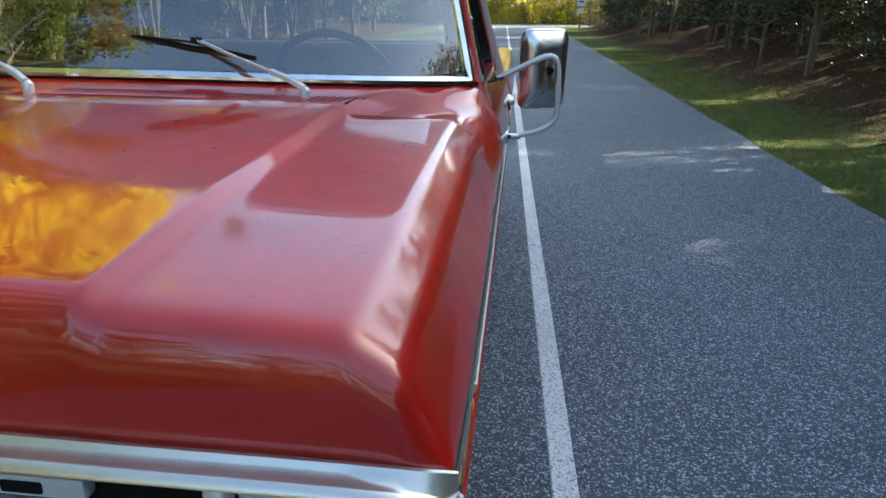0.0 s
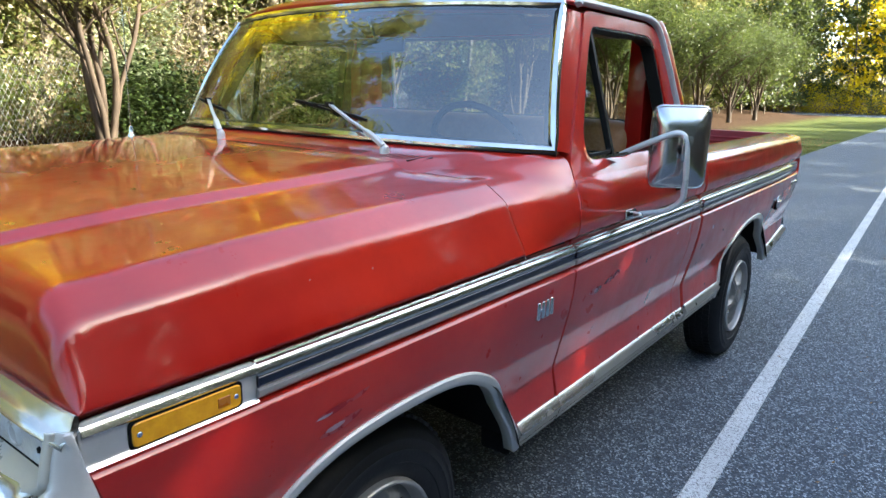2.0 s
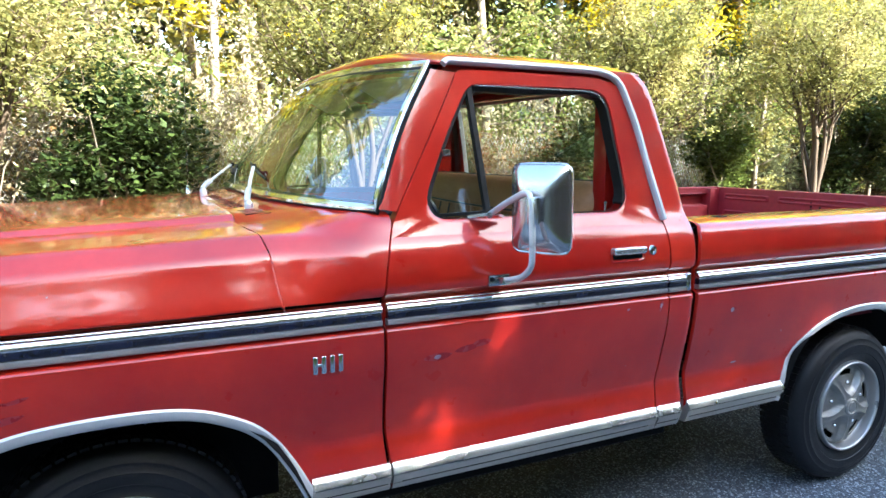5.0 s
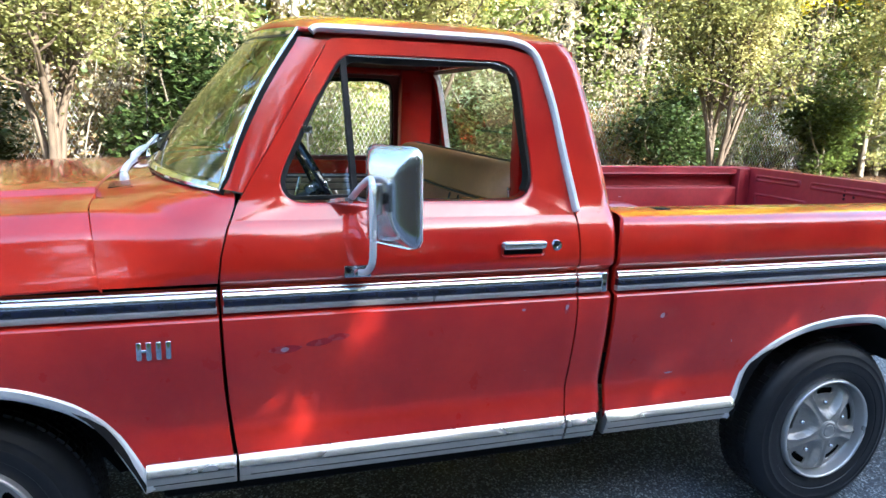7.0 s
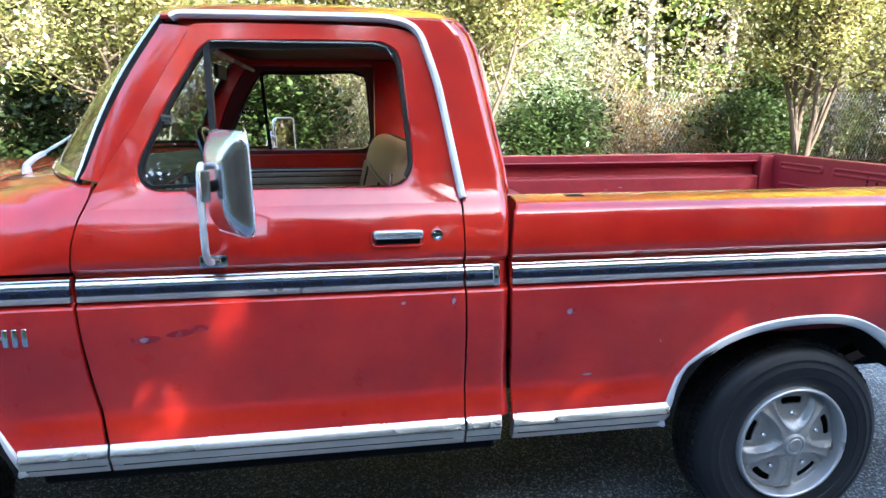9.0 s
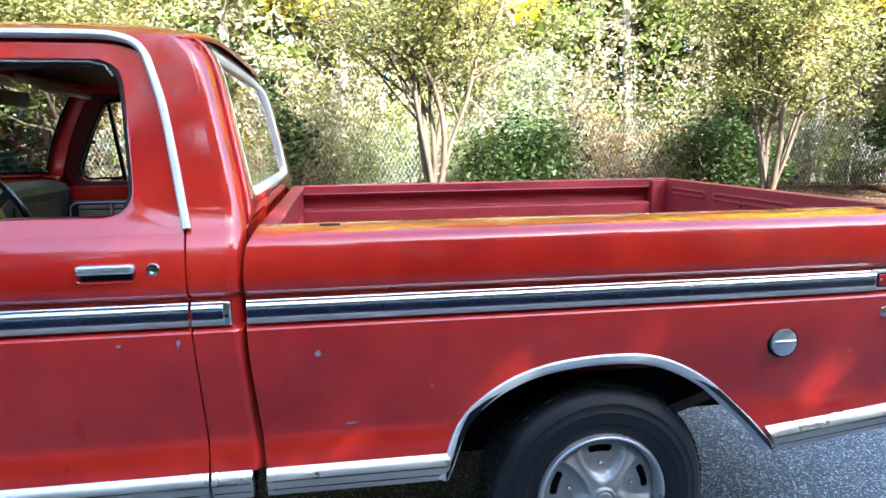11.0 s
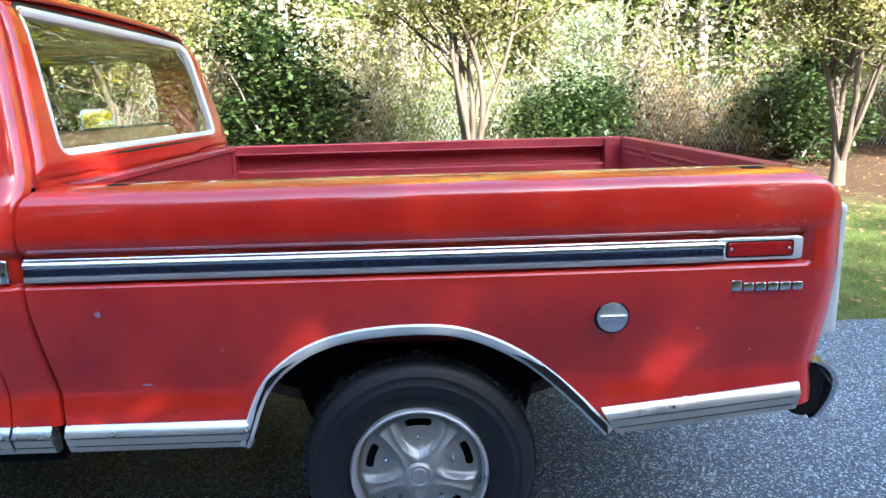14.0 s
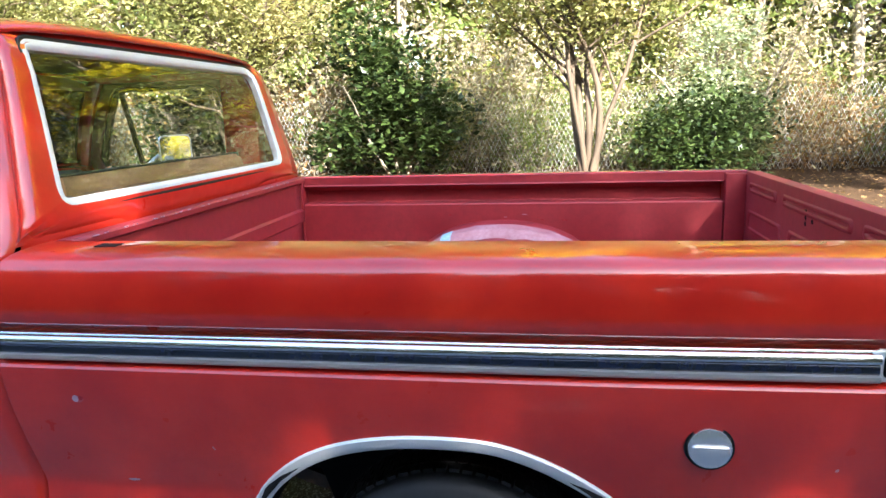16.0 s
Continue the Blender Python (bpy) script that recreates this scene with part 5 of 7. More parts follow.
# side marker lamps
def marker(y0, y1, z0, z1, lens, xo, s, housing, frame_y0, frame_y1, zt, zb):
    def plate(a, b, c, d, x0, x1, r):
        pts = rounded([(0, a, c), (0, b, c), (0, b, d), (0, a, d)], r, 4)
        cy, cz = (a + b) / 2, (c + d) / 2
        rows = [[Vector((s * (x0 - taper(p.y)), p.y, p.z)) for p in pts], [Vector((s * (x1 - 0.002 - taper(p.y)), p.y, p.z)) for p in pts],
                [Vector((s * (x1 - taper(p.y)), p.y + (cy - p.y) * 0.02, p.z + (cz - p.z) * 0.08)) for p in pts]]
        bm = grid(rows, close_v=True)
        bm.verts.ensure_lookup_table()
        bm.faces.new(bm.verts[-len(pts):])
        bmesh.ops.recalc_face_normals(bm, faces=bm.faces[:])
        return bm
    ml = part("marker_lamp", plate(frame_y0, frame_y1, zb, zt, 0.968, xo, 0.012), housing, truck, "side marker lamp in a bright housing")
    part("bezel", plate(y0 - 0.004, y1 + 0.004, z0 - 0.004, z1 + 0.004, 0.97, xo + 0.003, 0.010), DARK, ml)
    part("lens", plate(y0, y1, z0, z1, 0.97, xo + 0.005, 0.010), lens, ml, "ribbed coloured lens")
    for y in (y0 + 0.010, y1 - 0.010):
        part("screw", lathe([(0, 0.0), (0.0012, 0.0), (0.0012, 0.0035), (0, 0.0045)], 10, "X", (s * (xo + 0.0052 - taper(y)) - (0.0012 if s < 0 else 0), y, (z0 + z1) / 2)), STEEL, ml)
    return ml


for s in (1, -1):
    m1 = marker(-0.524, -0.349, 0.966, 1.002, AMBER, 0.989, s, SILVER, -0.590, -0.316, 1.0275, 0.956)
    m2 = marker(3.832, 4.010, 0.979, 1.016, REDLENS, 0.988, s, ALUMINIUM, 3.806, 4.040, 1.028, 0.966)
    for prof in ([(0.972, 1.0065), (0.9935, 1.0072), (0.9955, 1.0100), (0.9942, 1.0140), (0.9908, 1.0190), (0.9860, 1.0240), (0.9815, 1.0275), (0.972, 1.0285)],
                 [(0.978, 0.955), (0.993, 0.957), (0.9955, 0.960), (0.990, 0.965), (0.978, 0.966)]):
        part("housing_rib", moulding(-0.588, -0.3165, prof, s), MOULD, m1)
    part("reflector", box(*sorted((s * 0.9935, s * 0.9955)), -0.392, -0.370, 0.976, 0.992, 0.0008, 1), surface("dark_amber", (0.42, 0.12, 0.005), (0.5, 0.16, 0.008), 30, (0.2, 0.3)) if s > 0 else AMBER, m1)


# badges: plain raised blocks
def badge(y0, y1, z0, z1, n, xo, name, wide=0.62):
    bd = None
    step = (y1 - y0) / n
    for k in range(n):
        a = y0 + k * step
        zt = z1 if k == 0 or n < 5 else z1 - 0.24 * (z1 - z0)
        b = box(xo - 0.012, xo + 0.006, a, a + step * wide, z0, zt, 0.0055, 4)
        if bd is None:
            bd = part(name, b, CHROME, truck, "raised chrome badge blocks")
        else:
            part("block", b, CHROME, bd)
    if n == 4:
        part("bar", box(xo - 0.012, xo + 0.004, y0 + step * 0.55, y0 + step * 1.02, (z0 + z1) / 2 - 0.004, (z0 + z1) / 2 + 0.004, 0.001, 1), CHROME, bd)


for s in (1,):
    badge(0.582, 0.676, 0.853, 0.903, 4, 0.992, "fender_badge")
    badge(3.846, 4.045, 0.884, 0.915, 6, 0.982, "bed_badge", 0.84)

# door fittings
for s, dr in ((1, door_l), (-1, door_r)):
    def bx(x0, x1, *r, **k):
        return box(*sorted((s * x0, s * x1)), *r, **k)
    # recess, handle bar, lock
    pts = rounded([(0, 1.566, 1.088), (0, 1.716, 1.088), (0, 1.716, 1.140), (0, 1.566, 1.140)], 0.018, 5)
    rows = [[Vector((s * (flank(DOORSIDE, p.y, p.z) + 0.0035), p.y, p.z)) for p in pts]]
    rows.append([Vector((s * (flank(DOORSIDE, p.y, p.z) + 0.0045), p.y + (1.641 - p.y) * 0.05, p.z + (1.114 - p.z) * 0.12)) for p in pts])
    rows.append([Vector((s * (flank(DOORSIDE, p.y, p.z) + 0.0012), p.y + (1.641 - p.y) * 0.10, p.z + (1.114 - p.z) * 0.25)) for p in pts])
    bm = grid(rows, close_v=True)
    bm.verts.ensure_lookup_table()
    bm.faces.new(bm.verts[-len(pts):])
    part("handle_recess", bm, RED, dr, hint=Vector((s, 0, 0)))
    part("handle_shadow_gap", bx(0.990, 1.0005, 1.580, 1.704, 1.096, 1.116, bevel=0.003), DARK, dr)
    part("door_handle", bx(0.988, 1.0185, 1.574, 1.711, 1.114, 1.137, bevel=0.009, seg=3), ENAMEL, dr, "chrome door handle")
    part("door_lock", lathe([(0, 0.0), (0.006, 0.0), (0.005, 0.006), (0.009, 0.008), (0.008, 0.015), (0.0, 0.018)], 24, "X", (s * 0.992 - (0.0 if s > 0 else 0.008), 1.752, 1.119)), CHROME, dr)
    # window channel, vent window with its bar
    inner = [Vector((s * (p.x - 0.022), p.y, p.z)) for p in door_hole]
    c = Vector((0, 1.33, 1.45))
    rows = []
    for k, p in enumerate(inner):
        d = (c - Vector((0, p.y, p.z))).normalized()
        big = 0.028 if p.z > 1.638 else 0.014 if p.z > 1.27 else 0.006
        rows.append([p + Vector((s * 0.017, 0, 0)), p + d * big + Vector((s * 0.016, 0, 0)), p + d * big + Vector((-s * 0.03, 0, 0)), p + Vector((-s * 0.03, 0, 0))])
    bm = grid(rows, close_u=True, close_v=True)
    bmesh.ops.recalc_face_normals(bm, faces=bm.faces[:])
    part("window_channel", bm, BLACK, dr, "black rubber window channel")
    top = [Vector((s * (win_x(1.647) + 0.001), 1.152 + 0.044 * k, 1.6470)) for k in range(11)] + [Vector((s * (win_x(1.637) + 0.001), 1.633, 1.6365)), Vector((s * (win_x(1.61) + 0.001), 1.650, 1.610))]
    part("window_top_trim", sweep(top, [(-0.002, -0.0024), (-0.002, 0.0024), (0.002, 0.0024), (0.002, -0.0024)]), ENAMEL, dr, "bright window trim")
    bar = [Vector((s * (win_x(z) - 0.016), y, z)) for y, z in ((1.137, 1.648), (1.147, 1.45), (1.158, 1.250))]
    part("vent_bar", sweep(bar, [(-0.0085, -0.010), (-0.0085, 0.010), (0.0085, 0.010), (0.0085, -0.010)], up=(s, 0, 0)), BLACK, dr, "black vent window bar")
    vent = [(0.985, 1.258), (0.966, 1.276), (0.961, 1.300), (0.975, 1.342), (1.046, 1.49), (1.118, 1.618), (1.134, 1.634), (1.144, 1.45), (1.152, 1.262)]
    bm = bmesh.new()
    bm.faces.new([bm.verts.new((s * (win_x(z) - 0.02), y, z)) for y, z in vent])
    part("vent_window", bm, WINDOW, dr, "triangular vent window", hint=Vector((s, 0, 0)))
    loop = rounded([(s * (win_x(z) - 0.014), y, z) for y, z in vent], 0.02, 4)
    part("vent_frame", sweep(loop, [(-0.005, -0.006), (-0.005, 0.006), (0.005, 0.006), (0.005, -0.006)], closed=True, up=(s, 0, 0)), BLACK, dr)
    part("vent_latch", box(*sorted((s * 0.862, s * 0.885)), 1.018, 1.045, 1.432, 1.452, 0.004), STEEL, dr)
    part("lock_knob", lathe([(1.235, 0.004), (1.27, 0.004), (1.272, 0.006), (1.28, 0.006), (1.282, 0.0)], 12, "Z", (s * 0.885, 1.635, 0)), CHROME, dr)
    # ring added round the window inside, its dark red standing for cab shade
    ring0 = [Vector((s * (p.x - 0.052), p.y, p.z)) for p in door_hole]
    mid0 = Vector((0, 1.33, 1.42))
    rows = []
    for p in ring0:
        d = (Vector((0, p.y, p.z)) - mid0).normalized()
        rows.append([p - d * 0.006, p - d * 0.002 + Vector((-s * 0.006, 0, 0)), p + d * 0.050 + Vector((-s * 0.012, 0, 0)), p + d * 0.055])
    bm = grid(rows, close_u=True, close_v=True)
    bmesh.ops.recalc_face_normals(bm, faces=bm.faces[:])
    part("window_garnish", bm, FRAME_SHADE, dr, "added inner window frame, dark red for the cab's shade")
    # inner door card
    card = part("door_card", bx(0.845, 0.872, 0.86, 1.80, 0.58, 1.225, bevel=0.008), RED, dr, "red inner door panel with black trim")
    part("card_pad", bx(0.832, 0.848, 0.90, 1.68, 0.86, 1.155, bevel=0.012, seg=3), DASH, dr, "black vinyl door pad")
    loop = rounded([(s * 0.834, 0.91, 1.145), (s * 0.834, 1.67, 1.145), (s * 0.834, 1.67, 0.87), (s * 0.834, 0.91, 0.87)], 0.04, 4)
    part("pad_piping", tube(loop, 0.005, 6, True, (1, 0, 0)), ALUMINIUM, dr)
    for z, h in ((1.122, 0.010), (1.090, 0.016), (1.048, 0.020)):
        part("pad_rib", bx(0.826, 0.836, 0.95, 1.63, z - h, z + h, bevel=0.005), TAUPE, dr, "pale taupe vinyl strip")
    part("arm_rest", bx(0.775, 0.84, 1.10, 1.50, 0.93, 0.985, bevel=0.02, seg=3), DASH, dr)


# mirrors on tubular arms
def build_mirror(s):
    mr = thing("side_mirror", "", "")
    for k in list(mr.keys()):
        del mr[k]
    mr.parent = truck
    mr["label"] = "stainless steel truck mirror on a bent tube arm"
    c = Vector((s * 1.118, 1.210, 1.285))
    rot = Matrix.Rotation(radians(33 * s), 4, "Z") @ Matrix.Rotation(radians(2), 4, "X")
    w, h = 0.090, 0.130

    def ringat(k, y, r, kz=None, dz=0.0):
        kz = kz or k
        pts = rounded([(-w * k, 0, -h * kz), (w * k, 0, -h * kz), (w * k, 0, h * kz), (-w * k, 0, h * kz)], r, 5)
        return [c + rot @ Vector((p.x, y, p.z + dz)) for p in resample(pts, 48)]
    back = grid([ringat(0.99, 0.020, 0.030), ringat(1.0, 0.016, 0.030), ringat(1.0, 0.006, 0.030), ringat(0.97, 0.002, 0.028), ringat(0.955, 0.003, 0.028), ringat(0.93, -0.002, 0.026), ringat(0.86, -0.010, 0.024), ringat(0.72, -0.022, 0.020), ringat(0.60, -0.029, 0.016), ringat(0.45, -0.033, 0.012), ringat(0.2, -0.035, 0.008)], close_v=True)
    back.verts.ensure_lookup_table()
    back.faces.new(back.verts[-48:])
    bmesh.ops.recalc_face_normals(back, faces=back.faces[:])
    part("mirror_shell", back, BRUSHED, mr, "polished steel mirror back", sharp=50)
    rim = grid([ringat(0.99, 0.020, 0.030), ringat(0.985, 0.024, 0.030), ringat(0.95, 0.024, 0.028), ringat(0.93, 0.019, 0.028)], close_v=True)
    part("rim", rim, ALUMINIUM, mr, hint=Vector((0, 1, 0)))
    bm = bmesh.new()
    bm.faces.new([bm.verts.new(p) for p in ringat(0.94, 0.0195, 0.028)])
    part("mirror_glass", bm, MIRROR, mr, hint=Vector((0, 1, 0)))
    arm = smooth_path([(s * 0.958, 1.136, 1.256), (s * 1.02, 1.142, 1.288), (s * 1.095, 1.152, 1.322), (s * 1.133, 1.156, 1.331), (s * 1.154, 1.156, 1.312), (s * 1.161, 1.156, 1.25), (s * 1.163, 1.157, 1.17), (s * 1.155, 1.157, 1.126), (s * 1.11, 1.154, 1.092), (s * 1.03, 1.150, 1.070)], 6)
    part("arm", tube(arm, 0.0092, 12), ALUMINIUM, mr, "bent steel tube arm")
    fork = [(s * 1.160, 1.156, 1.288), (s * 1.132, 1.185, 1.280)]
    part("pivot", tube(fork, 0.014, 12), DARK, mr)
    clamp = turn(box(-0.016, 0.016, -0.012, 0.012, -0.038, 0.038, 0.006, 2), pose(s * 1.157, 1.163, 1.285, 0, 0, 30 * s))
    part("pivot_clamp", clamp, STEEL, mr)
    # triangular foot under the window sill
    tri = [(0.93, 1.080), (0.955, 1.190), (0.985, 1.153), (0.985, 1.117)]
    bm = grid([[Vector((s * x, y, 1.246 + (0.012 if x > 0.97 else 0.0) + dz)) for x, y in tri] for dz in (0.0, 0.010)], close_v=True)
    bm.verts.ensure_lookup_table()
    bm.faces.new(bm.verts[:4])
    bm.faces.new(bm.verts[4:])
    bmesh.ops.recalc_face_normals(bm, faces=bm.faces[:])
    part("upper_bracket", bm, STEEL, mr)
    for y in (1.113, 1.159):
        part("bracket_screw", lathe([(0, 0.0), (0.014, 0.0), (0.014, 0.005), (0, 0.006)], 10, "Z", (s * 0.957, y, 1.252)), DARK, mr)
    part("lower_bracket", box(*sorted((s * 1.000, s * 1.046)), 1.134, 1.166, 1.060, 1.078, 0.005), STEEL, mr)
    part("bracket_foot", box(*sorted((s * 0.994, s * 1.006)), 1.112, 1.186, 1.050, 1.084, 0.004), STEEL, mr)
    for y in (1.123, 1.175):
        part("bracket_screw", lathe([(0, 0.0), (0.006, 0.0), (0.005, 0.007), (0, 0.008)], 8, "X", (s * 1.006 - (0.006 if s < 0 else 0), y, 1.072)), DARK, mr)


build_mirror(1)
build_mirror(-1)

# wipers
def on_screen(x, v, d):
    """A point at a distance d before the windscreen's glass."""
    return ws_point(x / (0.898 - 0.11 * v), v) + Vector((0, -0.78, 0.62)) * d


def wiper(px, py, pz, mid):
    a, b = Vector((px, py, pz)), on_screen(mid + 0.02, 0.165, 0.026)
    flat = [(-0.0045, -0.0022), (-0.0045, 0.0022), (0.0045, 0.0022), (0.0045, -0.0022)]
    w = part("wiper", lathe([(-0.03, 0.0), (-0.03, 0.015), (0.004, 0.014), (0.011, 0.012), (0.016, 0.008), (0.018, 0.0)], 16, "Z", a), ALUMINIUM, truck, "windscreen wiper with a grey metal arm")
    d = (b - a).normalized()
    m1 = a + d * 0.10 + Vector((0, -0.004, 0.014))
    part("arm_base", sweep(smooth_path([a + Vector((0, -0.004, 0.014)), a + d * 0.05 + Vector((0, -0.006, 0.018)), m1], 4), [(-0.010, -0.006), (-0.0085, 0.004), (-0.005, 0.0065), (0.005, 0.0065), (0.0085, 0.004), (0.010, -0.006)]), ALUMINIUM, w)
    part("arm", sweep([m1, a.lerp(b, 0.6) + Vector((0, -0.004, 0.006)), b], [(-0.0055, -0.003), (-0.0055, 0.003), (0.0055, 0.003), (0.0055, -0.003)]), ALUMINIUM, w)
    part("arm_clip", box(b.x - 0.014, b.x + 0.014, b.y - 0.007, b.y + 0.007, b.z - 0.010, b.z + 0.006, 0.003), BLACK, w)
    low, high = (mid + 0.17, 0.105), (mid - 0.17, 0.205)

    def along(k, d):
        return on_screen(low[0] + (high[0] - low[0]) * k, low[1] + (high[1] - low[1]) * k, d)

    part("blade_bridge", sweep(smooth_path([along(0.24, 0.011), along(0.38, 0.020), along(0.5, 0.024), along(0.62, 0.020), along(0.76, 0.011)], 4), flat), BLACK, w)
    for k in (0.24, 0.76):
        part("blade_claw", sweep(smooth_path([along(k - 0.20, 0.007), along(k - 0.08, 0.012), along(k, 0.013), along(k + 0.08, 0.012), along(k + 0.20, 0.007)], 4), flat), BLACK, w)
    part("blade", sweep([along(0.1 * k, 0.004) for k in range(11)], [(-0.0035, -0.004), (-0.0035, 0.003), (0.0035, 0.003), (0.0035, -0.004)]), BLACK, w, "black wiper blade")


wiper(0.506, 0.520, 1.272, 0.18)
wiper(-0.196, 0.470, 1.278, -0.52)

# cowl vents: rows of dark slots in the panel before the windscreen
def cowl_at(x, f):
    """A point on the cowl panel, a share f of the way from the hood to the screen's foot."""
    u = x / (0.715 + 0.16 * f)
    hx = 0.715 * u
    h = Vector((hx, 0.515 - 0.055 * (1 - min(1, abs(hx) / 0.993) ** 6), hood_z(hx, 0.505) - 0.0015))
    w = ws_point(0.975 * u, 0.0) + Vector((0, -0.004, -0.012))
    m = Vector(((hx + w.x) / 2, (h.y - 0.007 + w.y) / 2, max(h.z - 0.0025, (h.z + 0.0015 + w.z) / 2 - 0.004)))
    return h.lerp(m, 2 * f) if f < 0.5 else m.lerp(w, 2 * f - 1)


for x0, x1 in ((-0.62, -0.25), (-0.13, 0.46), (0.53, 0.66)):
    n = int((x1 - x0) / 0.0165)
    for k in range(n):
        x = x0 + (x1 - x0) * k / n
        a, b = cowl_at(x - 0.008, 0.12), cowl_at(x + 0.008, 0.44)
        part("vent_slot", sweep([a + Vector((0, 0, -0.0005)), b + Vector((0, 0, -0.0005))], [(-0.0030, -0.004), (-0.0030, 0.0009), (0.0030, 0.0009), (0.0030, -0.004)]), SLOT, truck)
# aerial on the far fender
ae = part("aerial", tube([(-0.78, 0.47, 1.22), (-0.782, 0.475, 1.6), (-0.786, 0.485, 2.06)], 0.0022, 6), STEEL, truck, "thin whip aerial")
part("aerial_base", lathe([(1.215, 0.022), (1.235, 0.020), (1.25, 0.010), (1.275, 0.007), (1.28, 0.0)], 14, "Z", (-0.78, 0.47, 0)), CHROME, ae)

# front end: bright header, lamp housings, grille, headlamps, bumper
hd = [(0.002, 0.002), (-0.004, 0.0055), (-0.009, 0.0055), (-0.014, -0.001), (-0.024, -0.0045), (-0.030, -0.0035), (-0.036, -0.005), (-0.041, -0.010), (-0.042, -0.014), (-0.036, -0.018), (0.0, -0.018)]
xs = [-0.994, -0.990, -0.982, -0.970, -0.955, -0.935, -0.91] + [-0.88 + 0.08 * k for k in range(23)] + [0.91, 0.935, 0.955, 0.970, 0.982, 0.990, 0.994]
rows = []
for x in xs:
    t = max(0, (abs(x) - 0.90) / 0.094)
    ze = hood_z(min(abs(x), 0.993), -0.600)
    rows.append([Vector((x, -0.600 + dy * (1 - 0.45 * t ** 3) + 0.008 * t ** 2, ze + dz - (0.007 + 0.016 * (dy < -0.02)) * t ** 2.5 * min(1.0, max(0.0, -dy / 0.03)))) for dy, dz in hd])
gs = part("grille_surround", grid(rows, close_v=True), TARNISHED, truck, "tarnished bright metal grille surround")
HOUSING_FACE = curve([(0.63, -0.668), (0.66, -0.686), (0.72, -0.694), (0.80, -0.686), (0.87, -0.670), (0.93, -0.656), (0.95, -0.645), (0.958, -0.632), (0.964, -0.619), (1.03, -0.617)])
HOUSING_CORNER = curve([(0.63, -0.625), (0.66, -0.640), (0.72, -0.650), (0.80, -0.652), (0.87, -0.652), (0.93, -0.647), (0.98, -0.638), (1.03, -0.626)])
for s in (1, -1):
    # the lamp housing wraps round the corner onto the fender as a flat grey panel with a rounded foot
    r2, r3 = [], []
    foot = [(1.026, -0.602), (1.015, -0.598), (0.98, -0.591), (0.93, -0.578), (0.87, -0.561), (0.82, -0.545), (0.77, -0.529), (0.73, -0.516), (0.70, -0.508), (0.678, -0.508), (0.662, -0.516), (0.650, -0.533), (0.642, -0.56)]
    run = smooth_path([(0, y, z) for z, y in foot], 4)
    for q3 in run:
        z, ye = q3.z, q3.y
        yf = HOUSING_FACE(z)
        yc = HOUSING_CORNER(z)
        x = flank(SIDE, ye, min(z, 0.95))
        k = max(0.0, min(1.0, (z - 0.92) / 0.04))
        k = k * k * (3 - 2 * k)
        lo = [(0.765, yf), (0.86, yf), (0.905, yf + 0.004), (0.935, yf + 0.014), (0.952, yf + 0.032), (0.960, yf + 0.060)]
        hi = [(0.765, yf), (0.88, yf), (0.964, yf + 0.001), (0.969, yc + 0.004), (0.976, yc + 0.002), (0.985, yc + 0.010)]
        r2.append([Vector((s * (p[0] + (q[0] - p[0]) * k), p[1] + (q[1] - p[1]) * k, z)) for p, q in zip(lo, hi)])
        lo = [(x - 0.035, ye - 0.078), (x - 0.016, ye - 0.090), (x - 0.004, ye - 0.084), (x + 0.005, ye - 0.040), (x + 0.006, ye - 0.004), (x + 0.001, ye), (x - 0.02, ye)]
        hi = [(0.984, yc + 0.010), (x - 0.004, yc + 0.014), (x + 0.001, yc + 0.024), (x + 0.004, ye - 0.012), (x + 0.006, ye - 0.004), (x + 0.001, ye), (x - 0.02, ye)]
        r3.append([Vector((s * (p[0] + (q[0] - p[0]) * k), p[1] + (q[1] - p[1]) * k, z)) for p, q in zip(lo, hi)])
    lh = part("lamp_housing", grid(r2), HOUSING, truck, "bright headlamp housing", hint=Vector((s, -1, 0)), solid=0.004, sharp=70)
    part("side_plate", grid(r3), ALUMINIUM, lh, "dull grey side plate", hint=Vector((s, -0.3, 0)), solid=0.004, sharp=70)
    part("housing_core", box(*sorted((s * 0.70, s * 0.957)), -0.655, -0.52, 0.60, 0.952, 0.03, 4), TARNISHED, lh)
    pl = part("parking_lamp", box(*sorted((s * 0.775, s * 0.962)), -0.6235, -0.605, 0.968, 1.024, 0.004), LAMPLENS, truck, "clear ribbed parking lamp")
    part("lens_boss", lathe([(-0.6275, 0.0), (-0.6275, 0.010), (-0.6255, 0.012), (-0.6275, 0.015), (-0.6255, 0.018), (-0.6225, 0.020)], 24, "Y", (s * 0.880, 0, 0.995)), LAMPLENS, pl)
    loop = rounded([(s * 0.772, -0.6215, 0.966), (s * 0.964, -0.6215, 0.966), (s * 0.964, -0.6215, 1.026), (s * 0.772, -0.6215, 1.026)], 0.010, 4)
    part("lamp_bezel", tube(loop, 0.0018, 8, True, (0, 1, 0)), DARK, pl)
    for x in (0.781, 0.953):
        part("screw", lathe([(-0.6265, 0.0), (-0.6265, 0.004), (-0.6215, 0.005)], 10, "Y", (s * x, 0, 0.996)), DARK, pl)
    hl = part("headlamp", lathe([(-0.660, 0.0), (-0.658, 0.03), (-0.650, 0.06), (-0.636, 0.082), (-0.62, 0.088)], 32, "Y", (s * 0.84, 0, 0.83)), LAMPLENS, truck, "round sealed beam headlamp")
